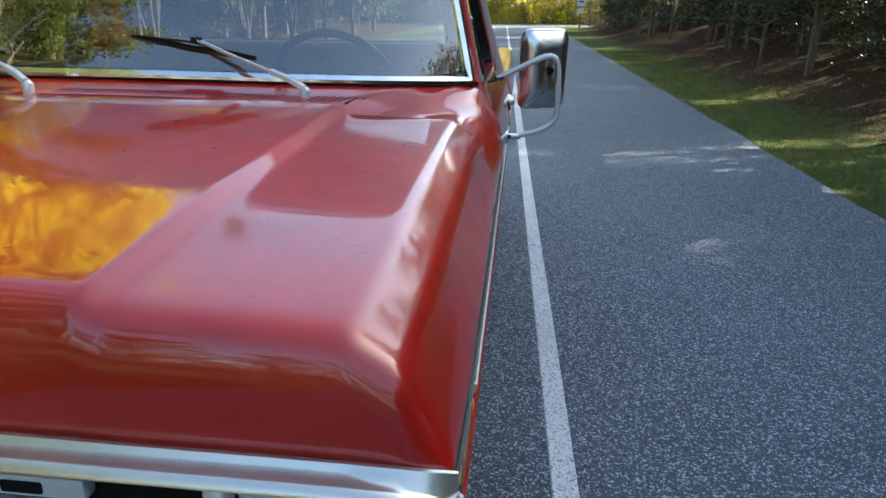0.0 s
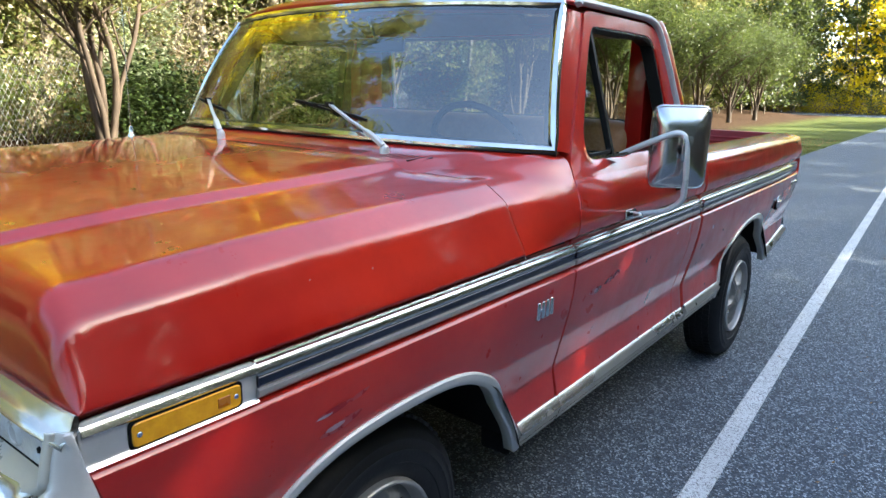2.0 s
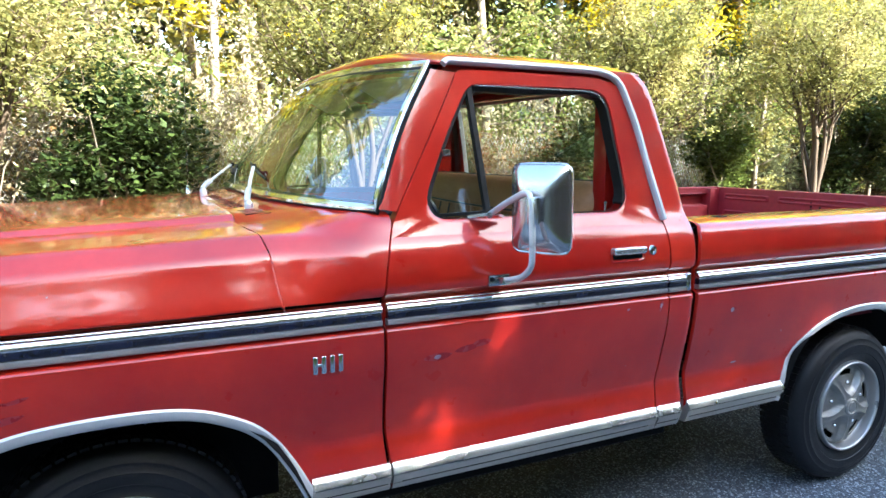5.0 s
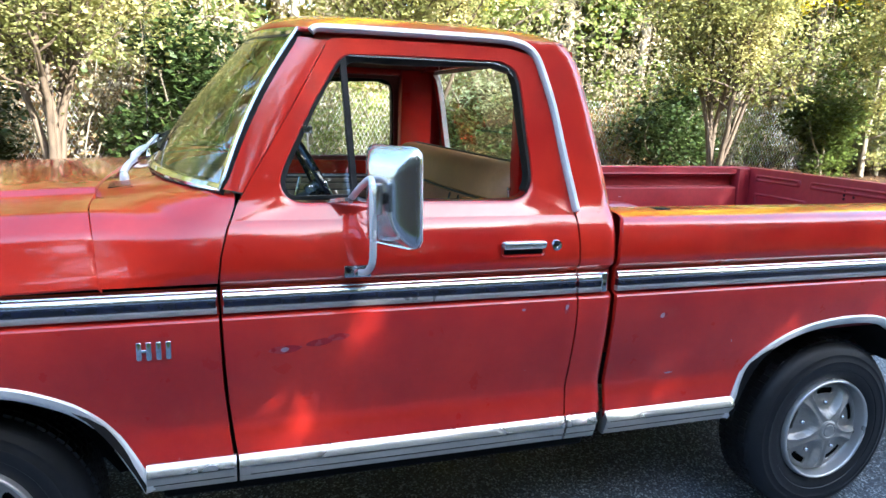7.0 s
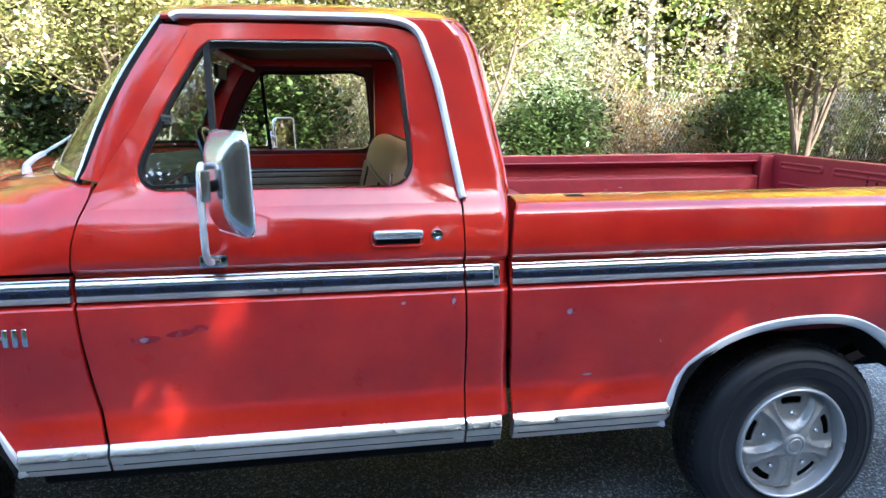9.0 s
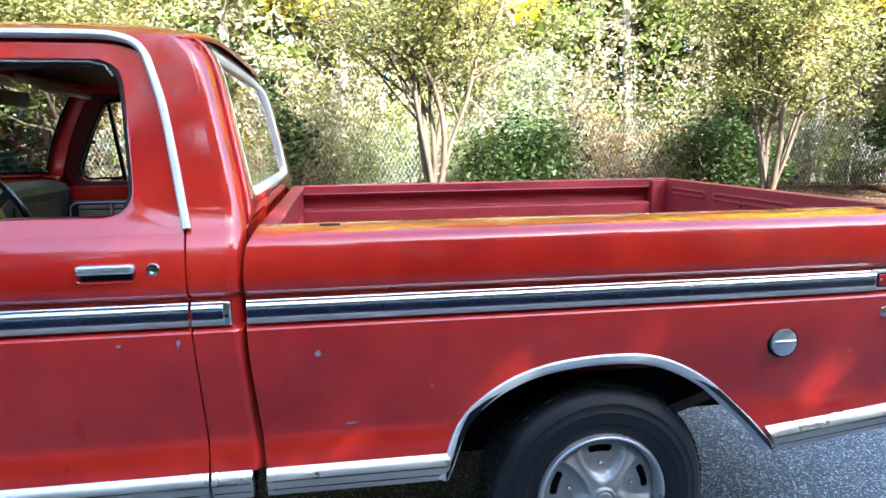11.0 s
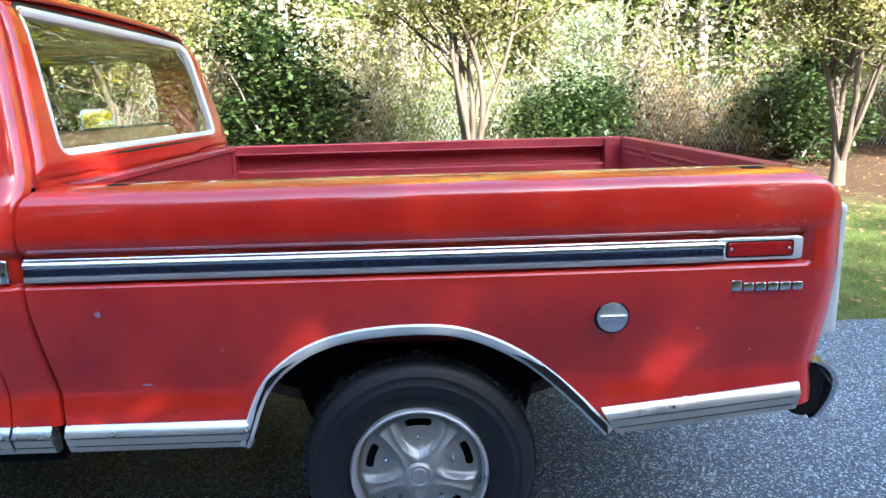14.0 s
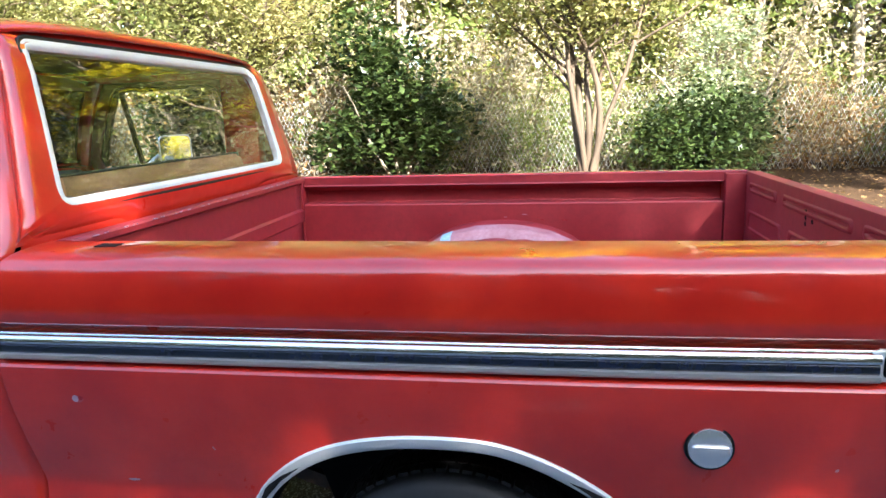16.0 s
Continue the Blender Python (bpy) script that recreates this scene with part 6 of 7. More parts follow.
    part("headlamp_ring", lathe([(-0.668, 0.094), (-0.672, 0.102), (-0.677, 0.115), (-0.645, 0.118), (-0.645, 0.090), (-0.66, 0.090)], 32, "Y", (s * 0.84, 0, 0.83), close=True), CHROME, hl)
part("grille_bar", box(-0.768, 0.768, -0.662, -0.600, 0.925, 0.986, 0.022, 5), SILVER, gs, "silver horizontal grille bar")
for s in (1, -1):
    part("grille_upright", box(*sorted((s * 0.742, s * 0.771)), -0.640, -0.59, 0.950, 1.034, 0.012, 4), SILVER, gs)
part("latch_plate", box(0.46, 0.62, -0.638, -0.618, 1.004, 1.030, 0.005), SILVER, gs, "hood latch plate")
part("latch_hole", box(0.53, 0.575, -0.641, -0.634, 1.010, 1.024, 0.003), DARK, gs)
part("grille_back", box(-0.90, 0.90, -0.617, -0.59, 0.66, 1.030, 0.004), DARK, truck)
for k in range(6):
    z = 0.685 + 0.042 * k
    part("grille_slat", box(-0.62, 0.62, -0.655, -0.620, z, z + 0.014, 0.003, 1), ALUMINIUM, gs)
for k in range(3):
    x = -0.31 + 0.31 * k
    part("grille_upright", box(x - 0.012, x + 0.012, -0.662, -0.620, 0.66, 0.935, 0.004, 1), ALUMINIUM, gs)
path = smooth_path([(-0.97, -0.56, 0.55), (-0.955, -0.70, 0.55), (-0.85, -0.765, 0.55), (-0.4, -0.79, 0.55), (0, -0.795, 0.55), (0.4, -0.79, 0.55), (0.85, -0.765, 0.55), (0.955, -0.70, 0.55), (0.97, -0.56, 0.55)], 5)
fb = part("front_bumper", sweep(path, [(0.012, -0.09), (-0.010, -0.095), (-0.03, -0.05), (-0.034, 0.0), (-0.03, 0.05), (-0.010, 0.095), (0.012, 0.09), (-0.012, 0.0)]), CHROME, truck, "chrome front bumper with upright guards")
# upright guards: a chrome horn with a saddle behind it, edged in black rubber
GF = [(-0.860, 0.842), (-0.878, 0.832), (-0.886, 0.815), (-0.884, 0.73), (-0.872, 0.60), (-0.848, 0.50), (-0.81, 0.46)]
GB = [(-0.850, 0.836), (-0.842, 0.81), (-0.822, 0.775), (-0.795, 0.738), (-0.765, 0.710), (-0.735, 0.697), (-0.700, 0.692)]
for s in (1, -1):
    front = resample([(0, y, z) for y, z in GF], 14, False)
    back = resample([(0, y, z) for y, z in GB], 14, False)
    rows = []
    for p, q in zip(front, back):
        m = p.lerp(q, 0.5)
        w = 0.026
        rows.append([Vector((s * 0.42 + dx, c.y, c.z)) for dx, c in ((-w * 0.8, q), (-w, m), (-w * 0.9, p.lerp(q, 0.04)), (0, p), (w * 0.9, p.lerp(q, 0.04)), (w, m), (w * 0.8, q))])
    bm = grid(rows, close_v=True)
    bmesh.ops.recalc_face_normals(bm, faces=bm.faces[:])
    part("bumper_guard", bm, CHROME, fb, "chrome bumper guard")
    part("guard_rubber", sweep([Vector((s * 0.42, p.y - 0.004, p.z)) for p in front], [(-0.026, -0.008), (-0.022, 0.006), (0.022, 0.006), (0.026, -0.008)], up=(0, -1, 0.2)), BLACK, fb, "black rubber guard face")
    part("guard_rubber", sweep([Vector((s * 0.42, q.y + 0.003, q.z + 0.003)) for q in back], circle(0.011, 8)), BLACK, fb)

# cab interior
part("headliner", grid([[Vector((u * 0.76, y, 1.700 + 0.03 * (1 - u * u))) for y in (1.0, 1.2, 1.5, 1.8)] for u in [-1 + k / 6 for k in range(13)]]), MAROON, truck, "dark maroon headliner", hint=Vector((0, 0, -1)), solid=0.004)
for s in (1, -1):
    part("inner_pillar", box(*sorted((s * 0.725, s * 0.80)), 1.70, 1.87, 1.20, 1.70, 0.015), RED, truck, "red inner cab pillar")
    part("roof_rail", box(*sorted((s * 0.745, s * 0.79)), 1.06, 1.80, 1.668, 1.708, 0.012), RED, truck)
    part("lower_quarter", box(*sorted((s * 0.80, s * 0.90)), 1.72, 1.90, 0.56, 1.22, 0.02), RED, truck)
part("rear_header", box(-0.74, 0.74, 1.80, 1.865, 1.685, 1.715, 0.01), RED, truck)
part("screen_header", sweep([Vector((x, 0.975 + 0.112 * (abs(x) / 0.788) ** 3.0, 1.705 - 0.018 * (x / 0.788) ** 2)) for x in [-0.72 + 0.12 * k for k in range(13)]], [(-0.03, -0.012), (-0.03, 0.010), (0.05, 0.012), (0.05, -0.012)]), RED, truck)
part("cab_inner_back", box(-0.80, 0.80, 1.88, 1.915, 0.60, 1.275, 0.01), RED, truck)
part("parcel_shelf", box(-0.74, 0.74, 1.84, 1.905, 1.262, 1.285, 0.006), TAN, truck)
seat = part("bench_seat", box(-0.72, 0.72, 1.20, 1.78, 0.78, 0.95, 0.05, 4), TAN, truck, "tan vinyl bench seat")
BACK = [(1.600, 0.90), (1.612, 1.02), (1.630, 1.12), (1.643, 1.185), (1.648, 1.207), (1.658, 1.215), (1.651, 1.223), (1.660, 1.255), (1.674, 1.288), (1.694, 1.316), (1.718, 1.332), (1.745, 1.337), (1.770, 1.333), (1.792, 1.316), (1.806, 1.28), (1.80, 0.90)]


def back_point(u, k):
    """A point of the backrest's skin: station k of its section, the ends drawn in and rounded."""
    e = math.sqrt(max(0.0, 1 - max(0.0, (abs(u) - 0.655) / 0.09) ** 2.4))
    y, z = BACK[k]
    scoop = 0.016 * (1 - (u / 0.745) ** 2) if 3 <= k <= 7 else 0.0
    return Vector((u, 1.715 + (y - 1.715) * (0.30 + 0.70 * e), 0.90 + (z - scoop - 0.90) * (0.90 + 0.10 * e)))


us = [-0.7445, -0.743, -0.738, -0.73, -0.718, -0.70, -0.68, -0.655] + [-0.60 + 0.1 * k for k in range(13)] + [0.655, 0.68, 0.70, 0.718, 0.73, 0.738, 0.743, 0.7445]
backrest = part("backrest", grid([[back_point(u, k) for k in range(len(BACK))] for u in us], close_v=True), TAN, truck, "tan vinyl bench backrest with stitched ribs", hint=None)
part("backrest_core", box(-0.70, 0.70, 1.66, 1.79, 0.88, 1.24, 0.02), TAN, backrest)
for k, dy, dz in ((5, -0.006, 0.0), (12, 0.004, 0.003)):
    part("piping", tube([back_point(u, k) + Vector((0, dy, dz)) for u in us[2:-2]], 0.0045, 8), DASH, backrest, "dark seam piping")
for x in (-0.40, -0.30, 0.30, 0.40):
    part("piping", tube([back_point(x, k) + Vector((0, -0.006, 0)) for k in (1, 2, 3, 4)], 0.0040, 8), DASH, backrest, "dark seam piping")
for k in range(46):
    x = -0.675 + 0.03 * k
    if 0.29 < abs(x) < 0.41:
        continue
    part("rib", tube([back_point(x, q) + Vector((0, 0.004, -0.002)) for q in (0, 1, 2, 3, 4)], 0.0135, 8), TAN, backrest)
dash = part("dashboard", grid([[Vector((x, y, z)) for y, z in ((0.605 + 0.232 * (abs(x) / 0.898) ** 2.2, 1.258), (max(0.72, 0.64 + 0.232 * (abs(x) / 0.898) ** 2.2), 1.262), (max(0.86, 0.66 + 0.232 * (abs(x) / 0.898) ** 2.2), 1.258), (0.905, 1.245), (0.92, 1.215), (0.905, 1.10), (0.87, 1.02), (0.80, 0.96), (0.66, 0.94))] for x in [-0.82 + 0.0911 * k for k in range(19)]]), DASH, truck, "black vinyl dashboard", hint=Vector((0, 0.5, 1)))
part("instrument_hood", box(0.18, 0.70, 0.84, 0.945, 1.13, 1.262, 0.02, 3), DASH, dash)
part("gauge_panel", box(0.22, 0.66, 0.940, 0.952, 1.15, 1.235, 0.006), GLOSSBLACK, dash)
for x in (0.30, 0.44, 0.57):
    part("gauge", lathe([(0.951, 0.036), (0.957, 0.036), (0.957, 0.030), (0.953, 0.028), (0.953, 0.0)], 24, "Y", (x, 0, 1.192)), ALUMINIUM, dash)
part("glove_box", box(-0.68, -0.22, 0.912, 0.925, 1.04, 1.18, 0.006), DASH, dash)
# steering wheel, tilted on its column
sw_m = Matrix.Translation((0.42, 1.135, 1.215)) @ Matrix.Rotation(radians(-62), 4, "X")
rim = [(0.205 * math.cos(2 * math.pi * k / 40), 0.205 * math.sin(2 * math.pi * k / 40), 0) for k in range(40)]
sw = part("steering_wheel", turn(tube(rim, 0.0125, 10, True), sw_m), GLOSSBLACK, truck, "thin black steering wheel")
for a in (200, 340, 90):
    c, s_ = math.cos(radians(a)), math.sin(radians(a))
    part("spoke", turn(sweep([(0.03 * c, 0.03 * s_, -0.02), (0.2 * c, 0.2 * s_, 0)], [(-0.014, -0.004), (-0.014, 0.004), (0.014, 0.004), (0.014, -0.004)]), sw_m), GLOSSBLACK, sw)
part("hub", turn(lathe([(-0.05, 0.045), (0.0, 0.05), (0.012, 0.04), (0.014, 0.0)], 24, "Z"), sw_m), GLOSSBLACK, sw)
part("steering_column", tube([sw_m @ Vector((0, 0, -0.03)), sw_m @ Vector((0, 0, -0.42))], 0.032, 14), DASH, truck)
part("shift_lever", tube(smooth_path([(0.38, 1.03, 1.13), (0.28, 1.06, 1.19), (0.21, 1.08, 1.24)], 4), 0.006, 8), CHROME, truck)
vm = part("rear_view_mirror", box(-0.12, 0.12, 1.045, 1.065, 1.575, 1.63, 0.012, 3), DASH, truck, "black interior mirror")
part("mirror_stem", tube([(0, 1.04, 1.61), (0, 0.985, 1.70)], 0.006, 8), CHROME, vm)
for s in (1, -1):
    part("sun_visor", turn(box(-0.24, 0.24, -0.008, 0.008, -0.075, 0.075, 0.006, 2), pose(s * 0.38, 1.06, 1.672, 62, 0, 0)), CREAM, truck, "cream sun visor")

# scuffs and chips in the paint of the left flank
off = [0.0]


def scuff(y, z, w, h, mat, tilt=0.0, tab=SIDE):
    pts = rounded([(0, -w, -h * 0.2), (0, -w * 0.2, -h), (0, w * 0.6, -h * 0.5), (0, w, h * 0.5), (0, w * 0.1, h), (0, -w * 0.7, h * 0.6)], 0.02, 3)
    bm = bmesh.new()
    c, s_ = math.cos(tilt), math.sin(tilt)
    vs = []
    for p in pts:
        yy, zz = y + p.y * c - p.z * s_, z + p.y * s_ + p.z * c
        vs.append(bm.verts.new((flank(tab, yy, zz) + 0.0012 + off[0], yy, zz)))
    bm.faces.new(vs)
    part("paint_scuff", bm, mat, truck, "patch of scuffed paint", hint=OUT)
    off[0] += 0.00002


for y, z, w, h, tl in ((-0.130, 0.843, 0.060, 0.012, 0.12), (-0.155, 0.882, 0.050, 0.008, 0.10), (-0.090, 0.890, 0.03, 0.006, 0.2), (0.955, 0.853, 0.050, 0.014, 0.0), (1.05, 0.868, 0.045, 0.012, 0.1), (1.10, 0.880, 0.035, 0.012, 0.0), (1.800, 0.922, 0.010, 0.024, 0.0), (2.16, 0.874, 0.014, 0.010, 0.0)):
    scuff(y, z, w, h, SMEAR, tl)
off[0] = 0.0006
scuff(-0.147, 0.844, 0.027, 0.007, PRIMER, 0.05)
scuff(-0.178, 0.878, 0.021, 0.0035, PRIMER, 0.03)
scuff(0.953, 0.853, 0.013, 0.008, PRIMER)
scuff(1.800, 0.925, 0.006, 0.010, PRIMER)
scuff(1.655, 0.925, 0.007, 0.005, PRIMER)
scuff(2.152, 0.875, 0.010, 0.010, PRIMER, 0.4)
scuff(2.235, 0.650, 0.018, 0.004, PRIMER)
scuff(3.77, 0.775, 0.005, 0.004, WORNRED, 0.5)
scuff(3.93, 0.70, 0.005, 0.0035, WORNRED, -0.4)
for k in range(7):
    scuff(3.90 + 0.022 * k + random.uniform(-0.014, 0.014), 1.066 + random.uniform(-0.006, 0.006), random.uniform(0.0015, 0.0055), random.uniform(0.0008, 0.0024), WORNRED, random.uniform(-0.4, 0.4))

# ---- plants ----
def mesh_from(name, verts, faces, mat, smooth=False):
    me = bpy.data.meshes.new(name)
    v = np.asarray(verts, dtype=np.float32).reshape(-1, 3)
    f = np.asarray(faces, dtype=np.int32)
    me.vertices.add(len(v))
    me.vertices.foreach_set("co", v.ravel())
    me.loops.add(f.size)
    me.loops.foreach_set("vertex_index", f.ravel())
    me.polygons.add(len(f))
    me.polygons.foreach_set("loop_start", np.arange(0, f.size, f.shape[1], dtype=np.int32))
    me.update(calc_edges=True)
    me.validate()
    me.materials.append(mat)
    if smooth:
        me.polygons.foreach_set("use_smooth", [True] * len(me.polygons))
    return me


def leaf_quads(centres, size, rng, up=0.35, aspect=0.55, droop=0.15):
    """Folded rhombic leaves at the given centres: vertices and faces."""
    n = len(centres)
    nrm = rng.normal(size=(n, 3))
    nrm[:, 2] = np.abs(nrm[:, 2]) + up
    nrm /= np.linalg.norm(nrm, axis=1)[:, None]
    a = rng.normal(size=(n, 3))
    a -= nrm * np.sum(a * nrm, axis=1)[:, None]
    a /= np.linalg.norm(a, axis=1)[:, None] + 1e-9
    b = np.cross(nrm, a)
    s = size * rng.uniform(0.6, 1.35, size=(n, 1))
    v = np.stack([centres - a * s * 0.5, centres + b * s * aspect * 0.5 - nrm * s * droop, centres + a * s * 0.5 - nrm * s * droop * 0.6, centres - b * s * aspect * 0.5 - nrm * s * droop], axis=1)
    f = np.arange(n * 4).reshape(n, 4)
    return v.reshape(-1, 3), f


def limb_mesh(limbs, sides=7):
    """Tapered limbs: each a list of (point, radius)."""
    V, F = [], []
    for limb in limbs:
        base = len(V)
        m = len(limb)
        for i, (p, r) in enumerate(limb):
            a = limb[max(i - 1, 0)][0]
            b = limb[min(i + 1, m - 1)][0]
            d = (Vector(b) - Vector(a)).normalized()
            u = d.cross(Vector((0.3, 0.9, 0.1))).normalized()
            w = d.cross(u)
            for k in range(sides):
                t = 2 * math.pi * k / sides
                q = Vector(p) + (u * math.cos(t) + w * math.sin(t)) * r
                V.append(tuple(q))
        for i in range(m - 1):
            for k in range(sides):
                F.append((base + i * sides + k, base + i * sides + (k + 1) % sides, base + (i + 1) * sides + (k + 1) % sides, base + (i + 1) * sides + k))
    return V, F


def grow(start, heading, length, r0, r1, steps, wobble, rng, lift=0.0):
    p, h = Vector(start), Vector(heading).normalized()
    out = [(p.copy(), r0)]
    for k in range(steps):
        h = (h + Vector(rng.normal(size=3)) * wobble + Vector((0, 0, lift))).normalized()
        p = p + h * (length / steps)
        out.append((p.copy(), r0 + (r1 - r0) * (k + 1) / steps))
    return out


def plant(name, label, category, limbs, centres, size, bark, leaf, rng, group="", up=0.35, aspect=0.55):
    t = thing(name, label, category, group)
    if limbs:
        V, F = limb_mesh(limbs)
        o = new("trunk", mesh_from("trunk", V, F, bark, True))
        o.parent = t
    v, f = leaf_quads(np.asarray(centres), size, rng, up, aspect)
    c = new("crown", mesh_from("crown", v, f, leaf))
    c.parent = t
    return t


def clumps(points, per, spread, rng, flat=0.7):
    c = []
    for p in points:
        k = max(3, int(per * rng.uniform(0.5, 1.5)))
        s = spread * rng.uniform(0.6, 1.3)
        c.append(np.asarray(p) + rng.normal(size=(k, 3)) * np.array([s, s, s * flat]))
    return np.concatenate(c)


def crape_myrtle(seed, height=4.6, leaf=LEAF_MYRTLE, n_leaf=58, label="multi-stemmed crape myrtle with smooth brown bark", stems=7):
    rng = np.random.default_rng(seed)
    limbs, tips = [[(Vector((0, 0, -0.1)), 0.15), (Vector((0, 0, 0.05)), 0.12), (Vector((0.01, 0, 0.25)), 0.11), (Vector((0, 0.01, 0.46)), 0.10), (Vector((0, 0, 0.54)), 0.03)]], []
    for k in range(stems):
        a = 2 * math.pi * k / stems + rng.uniform(-0.4, 0.4)
        st = grow((0.055 * math.cos(a), 0.055 * math.sin(a), 0.35), (0.13 * math.cos(a), 0.13 * math.sin(a), 1), height * rng.uniform(0.50, 0.62), 0.046 * rng.uniform(0.7, 1.3), 0.028, 8, 0.09, rng)
        limbs.append(st)
        for q in (4, 5, 6, 7, 8, 8):
            p, r = st[q]
            b = rng.uniform(0, 2 * math.pi)
            br = grow(p, (math.cos(b), math.sin(b), rng.uniform(0.5, 1.5)), height * rng.uniform(0.22, 0.42), r * 0.6, 0.006, 6, 0.16, rng, 0.03)
            limbs.append(br)
            for z in (3, 4, 5, 6):
                tips.append(br[z][0])
                tw = grow(br[z][0], rng.normal(size=3) + np.array([0, 0, 0.5]), 0.5, 0.007, 0.003, 3, 0.2, rng)
                limbs.append(tw)
                tips.append(tw[-1][0])
    return plant("crape_myrtle", label, "tree", limbs, clumps([tuple(t) for t in tips], n_leaf, 0.18, rng), 0.072, BARK_TAN, leaf, rng, "trees along the fence", up=0.8)


def evergreen_bush(seed, w=1.3, h=2.3, n=6500, leaf=LEAF_DARK, size=0.115, label="dense dark evergreen bush", name="evergreen_bush"):
    rng = np.random.default_rng(seed)
    lobes = []
    for k in range(16):
        a, r, z = rng.uniform(0, 6.28), w * rng.uniform(0.1, 0.72), h * rng.uniform(0.12, 0.86)
        r *= math.sqrt(max(0.08, 1 - (z / h) ** 2 * 0.85))
        lobes.append((r * math.cos(a), r * math.sin(a), z, rng.uniform(0.25, 0.48) * w))
    c = []
    per = n // len(lobes)
    for x, y, z, r in lobes:
        d = rng.normal(size=(per, 3))
        d /= np.linalg.norm(d, axis=1)[:, None]
        q = np.array([x, y, z]) + d * r * rng.uniform(0.55, 1.12, size=(per, 1)) * np.array([1, 1, 0.9])
        c.append(q[q[:, 2] > 0.02])
    limbs = [grow((0, 0, -0.1), (rng.uniform(-0.5, 0.5), rng.uniform(-0.5, 0.5), 1), h * 0.8, 0.03, 0.008, 5, 0.15, rng) for _ in range(6)]
    return plant(name, label, "bush", limbs, np.concatenate(c), size, BARK_GREY, leaf, rng, "bushes by the fence", up=1.1, aspect=0.55)


def woodland_tree(seed, height=12.0, leaf=LEAF_GREEN, n_leaf=38, low=0.22, size=0.15, spread=2.2, label="tall slim woodland tree", name="woodland_tree", girth=0.12):
    rng = np.random.default_rng(seed)
    tr = grow((0, 0, -0.2), (rng.uniform(-0.06, 0.06), rng.uniform(-0.06, 0.06), 1), height, girth, 0.02, 14, 0.035, rng)
    limbs, tips = [tr], []
    for k in range(46):
        s = rng.uniform(low, 1.0) ** 0.9
        i = min(13, int(s * 14))
        p, r = tr[i]
        a = rng.uniform(0, 6.28)
        ln = spread * (1.15 - 0.75 * s) * rng.uniform(0.5, 1.2)
        br = grow(p, (math.cos(a), math.sin(a), rng.uniform(0.1, 0.9)), ln, min(r * 0.5, 0.04), 0.006, 5, 0.14, rng)
        limbs.append(br)
        tips += [br[2][0], br[3][0], br[4][0], br[5][0]]
    return plant(name, label, "tree", limbs, clumps([tuple(t) for t in tips], n_leaf, 0.27, rng), size, BARK_GREY, leaf, rng, "woodland trees", up=0.8)


def tree_mass(name, label, spots, protos, seed):
    """Far woods as one thing: low-detail trees, each turned and scaled, joined by material."""
    rng = np.random.default_rng(seed)
    kinds = []
    for height, leaf, low, spread, size, n_leaf, girth in protos:
        tr = grow((0, 0, -0.2), (0.03, 0.02, 1), height, girth, 0.02, 9, 0.04, rng)
        limbs, tips = [tr], []
        for k in range(34):
            q = rng.uniform(low, 1.0) ** 0.9
            p, r = tr[min(8, int(q * 9))]
            a = rng.uniform(0, 6.28)
            br = grow(p, (math.cos(a), math.sin(a), rng.uniform(0.1, 0.9)), spread * (1.15 - 0.75 * q) * rng.uniform(0.5, 1.2), min(r * 0.5, 0.04), 0.008, 3, 0.16, rng)
            limbs.append(br)
            tips += [tuple(br[1][0]), tuple(br[2][0]), tuple(br[3][0])]
        V, F = limb_mesh(limbs, 4)
        v, f = leaf_quads(clumps(tips, n_leaf, 0.32, rng), size, rng)
        kinds.append((np.array(V), np.array(F), v, f, leaf))
    mass = thing(name, label, "woods", kind="stuff")
    wood, crowns = [], {}
    for x, y, k, s in spots:
        a = rng.uniform(0, 6.28)
        R = np.array([[math.cos(a), -math.sin(a), 0], [math.sin(a), math.cos(a), 0], [0, 0, 1]]).T * s
        at = np.array([x, y, ground_height(x, y)])
        V, F, v, f, leaf = kinds[k]
        wood.append((V @ R + at, F))
        crowns.setdefault(leaf.name, []).append((v @ R + at, f, leaf))
    def merged(parts):
        off, vs, fs = 0, [], []
        for p in parts:
            vs.append(p[0])
            fs.append(p[1] + off)
            off += len(p[0])
        return np.concatenate(vs), np.concatenate(fs)
    o = new("trunks", mesh_from("trunks", *merged(wood), BARK_GREY, True))
    o.parent = mass
    for group in crowns.values():
        o = new("crowns", mesh_from("crowns", *merged(group), group[0][2]))
        o.parent = mass


def thicket(seed, w=2.2, h=1.8, n=3600, leaf=LEAF_GREEN, size=0.085, label="tangled green undergrowth", name="undergrowth"):
    rng = np.random.default_rng(seed)
    limbs, tips = [], []
    for k in range(26):
        x, y = rng.uniform(-w, w), rng.uniform(-w * 0.5, w * 0.5)
        st = grow((x, y, -0.1), (rng.uniform(-0.5, 0.5), rng.uniform(-0.5, 0.5), 1), h * rng.uniform(0.6, 1.2), 0.012, 0.004, 6, 0.16, rng)
        limbs.append(st)
        tips += [q[0] for q in st[1:]]
    return plant(name, label, "shrub", limbs, clumps([tuple(t) for t in tips], n / len(tips), 0.20, rng), size, BARK_GREY, leaf, rng, "undergrowth along the fence")


def put(proto, x, y, turn_deg, k=1.0, kz=None):
    z = ground_height(x, y) + 0.02
    o = copy_thing(proto, pose(x, y, z, 0, 0, turn_deg))
    o.scale = (k, k, kz or k)
    return o


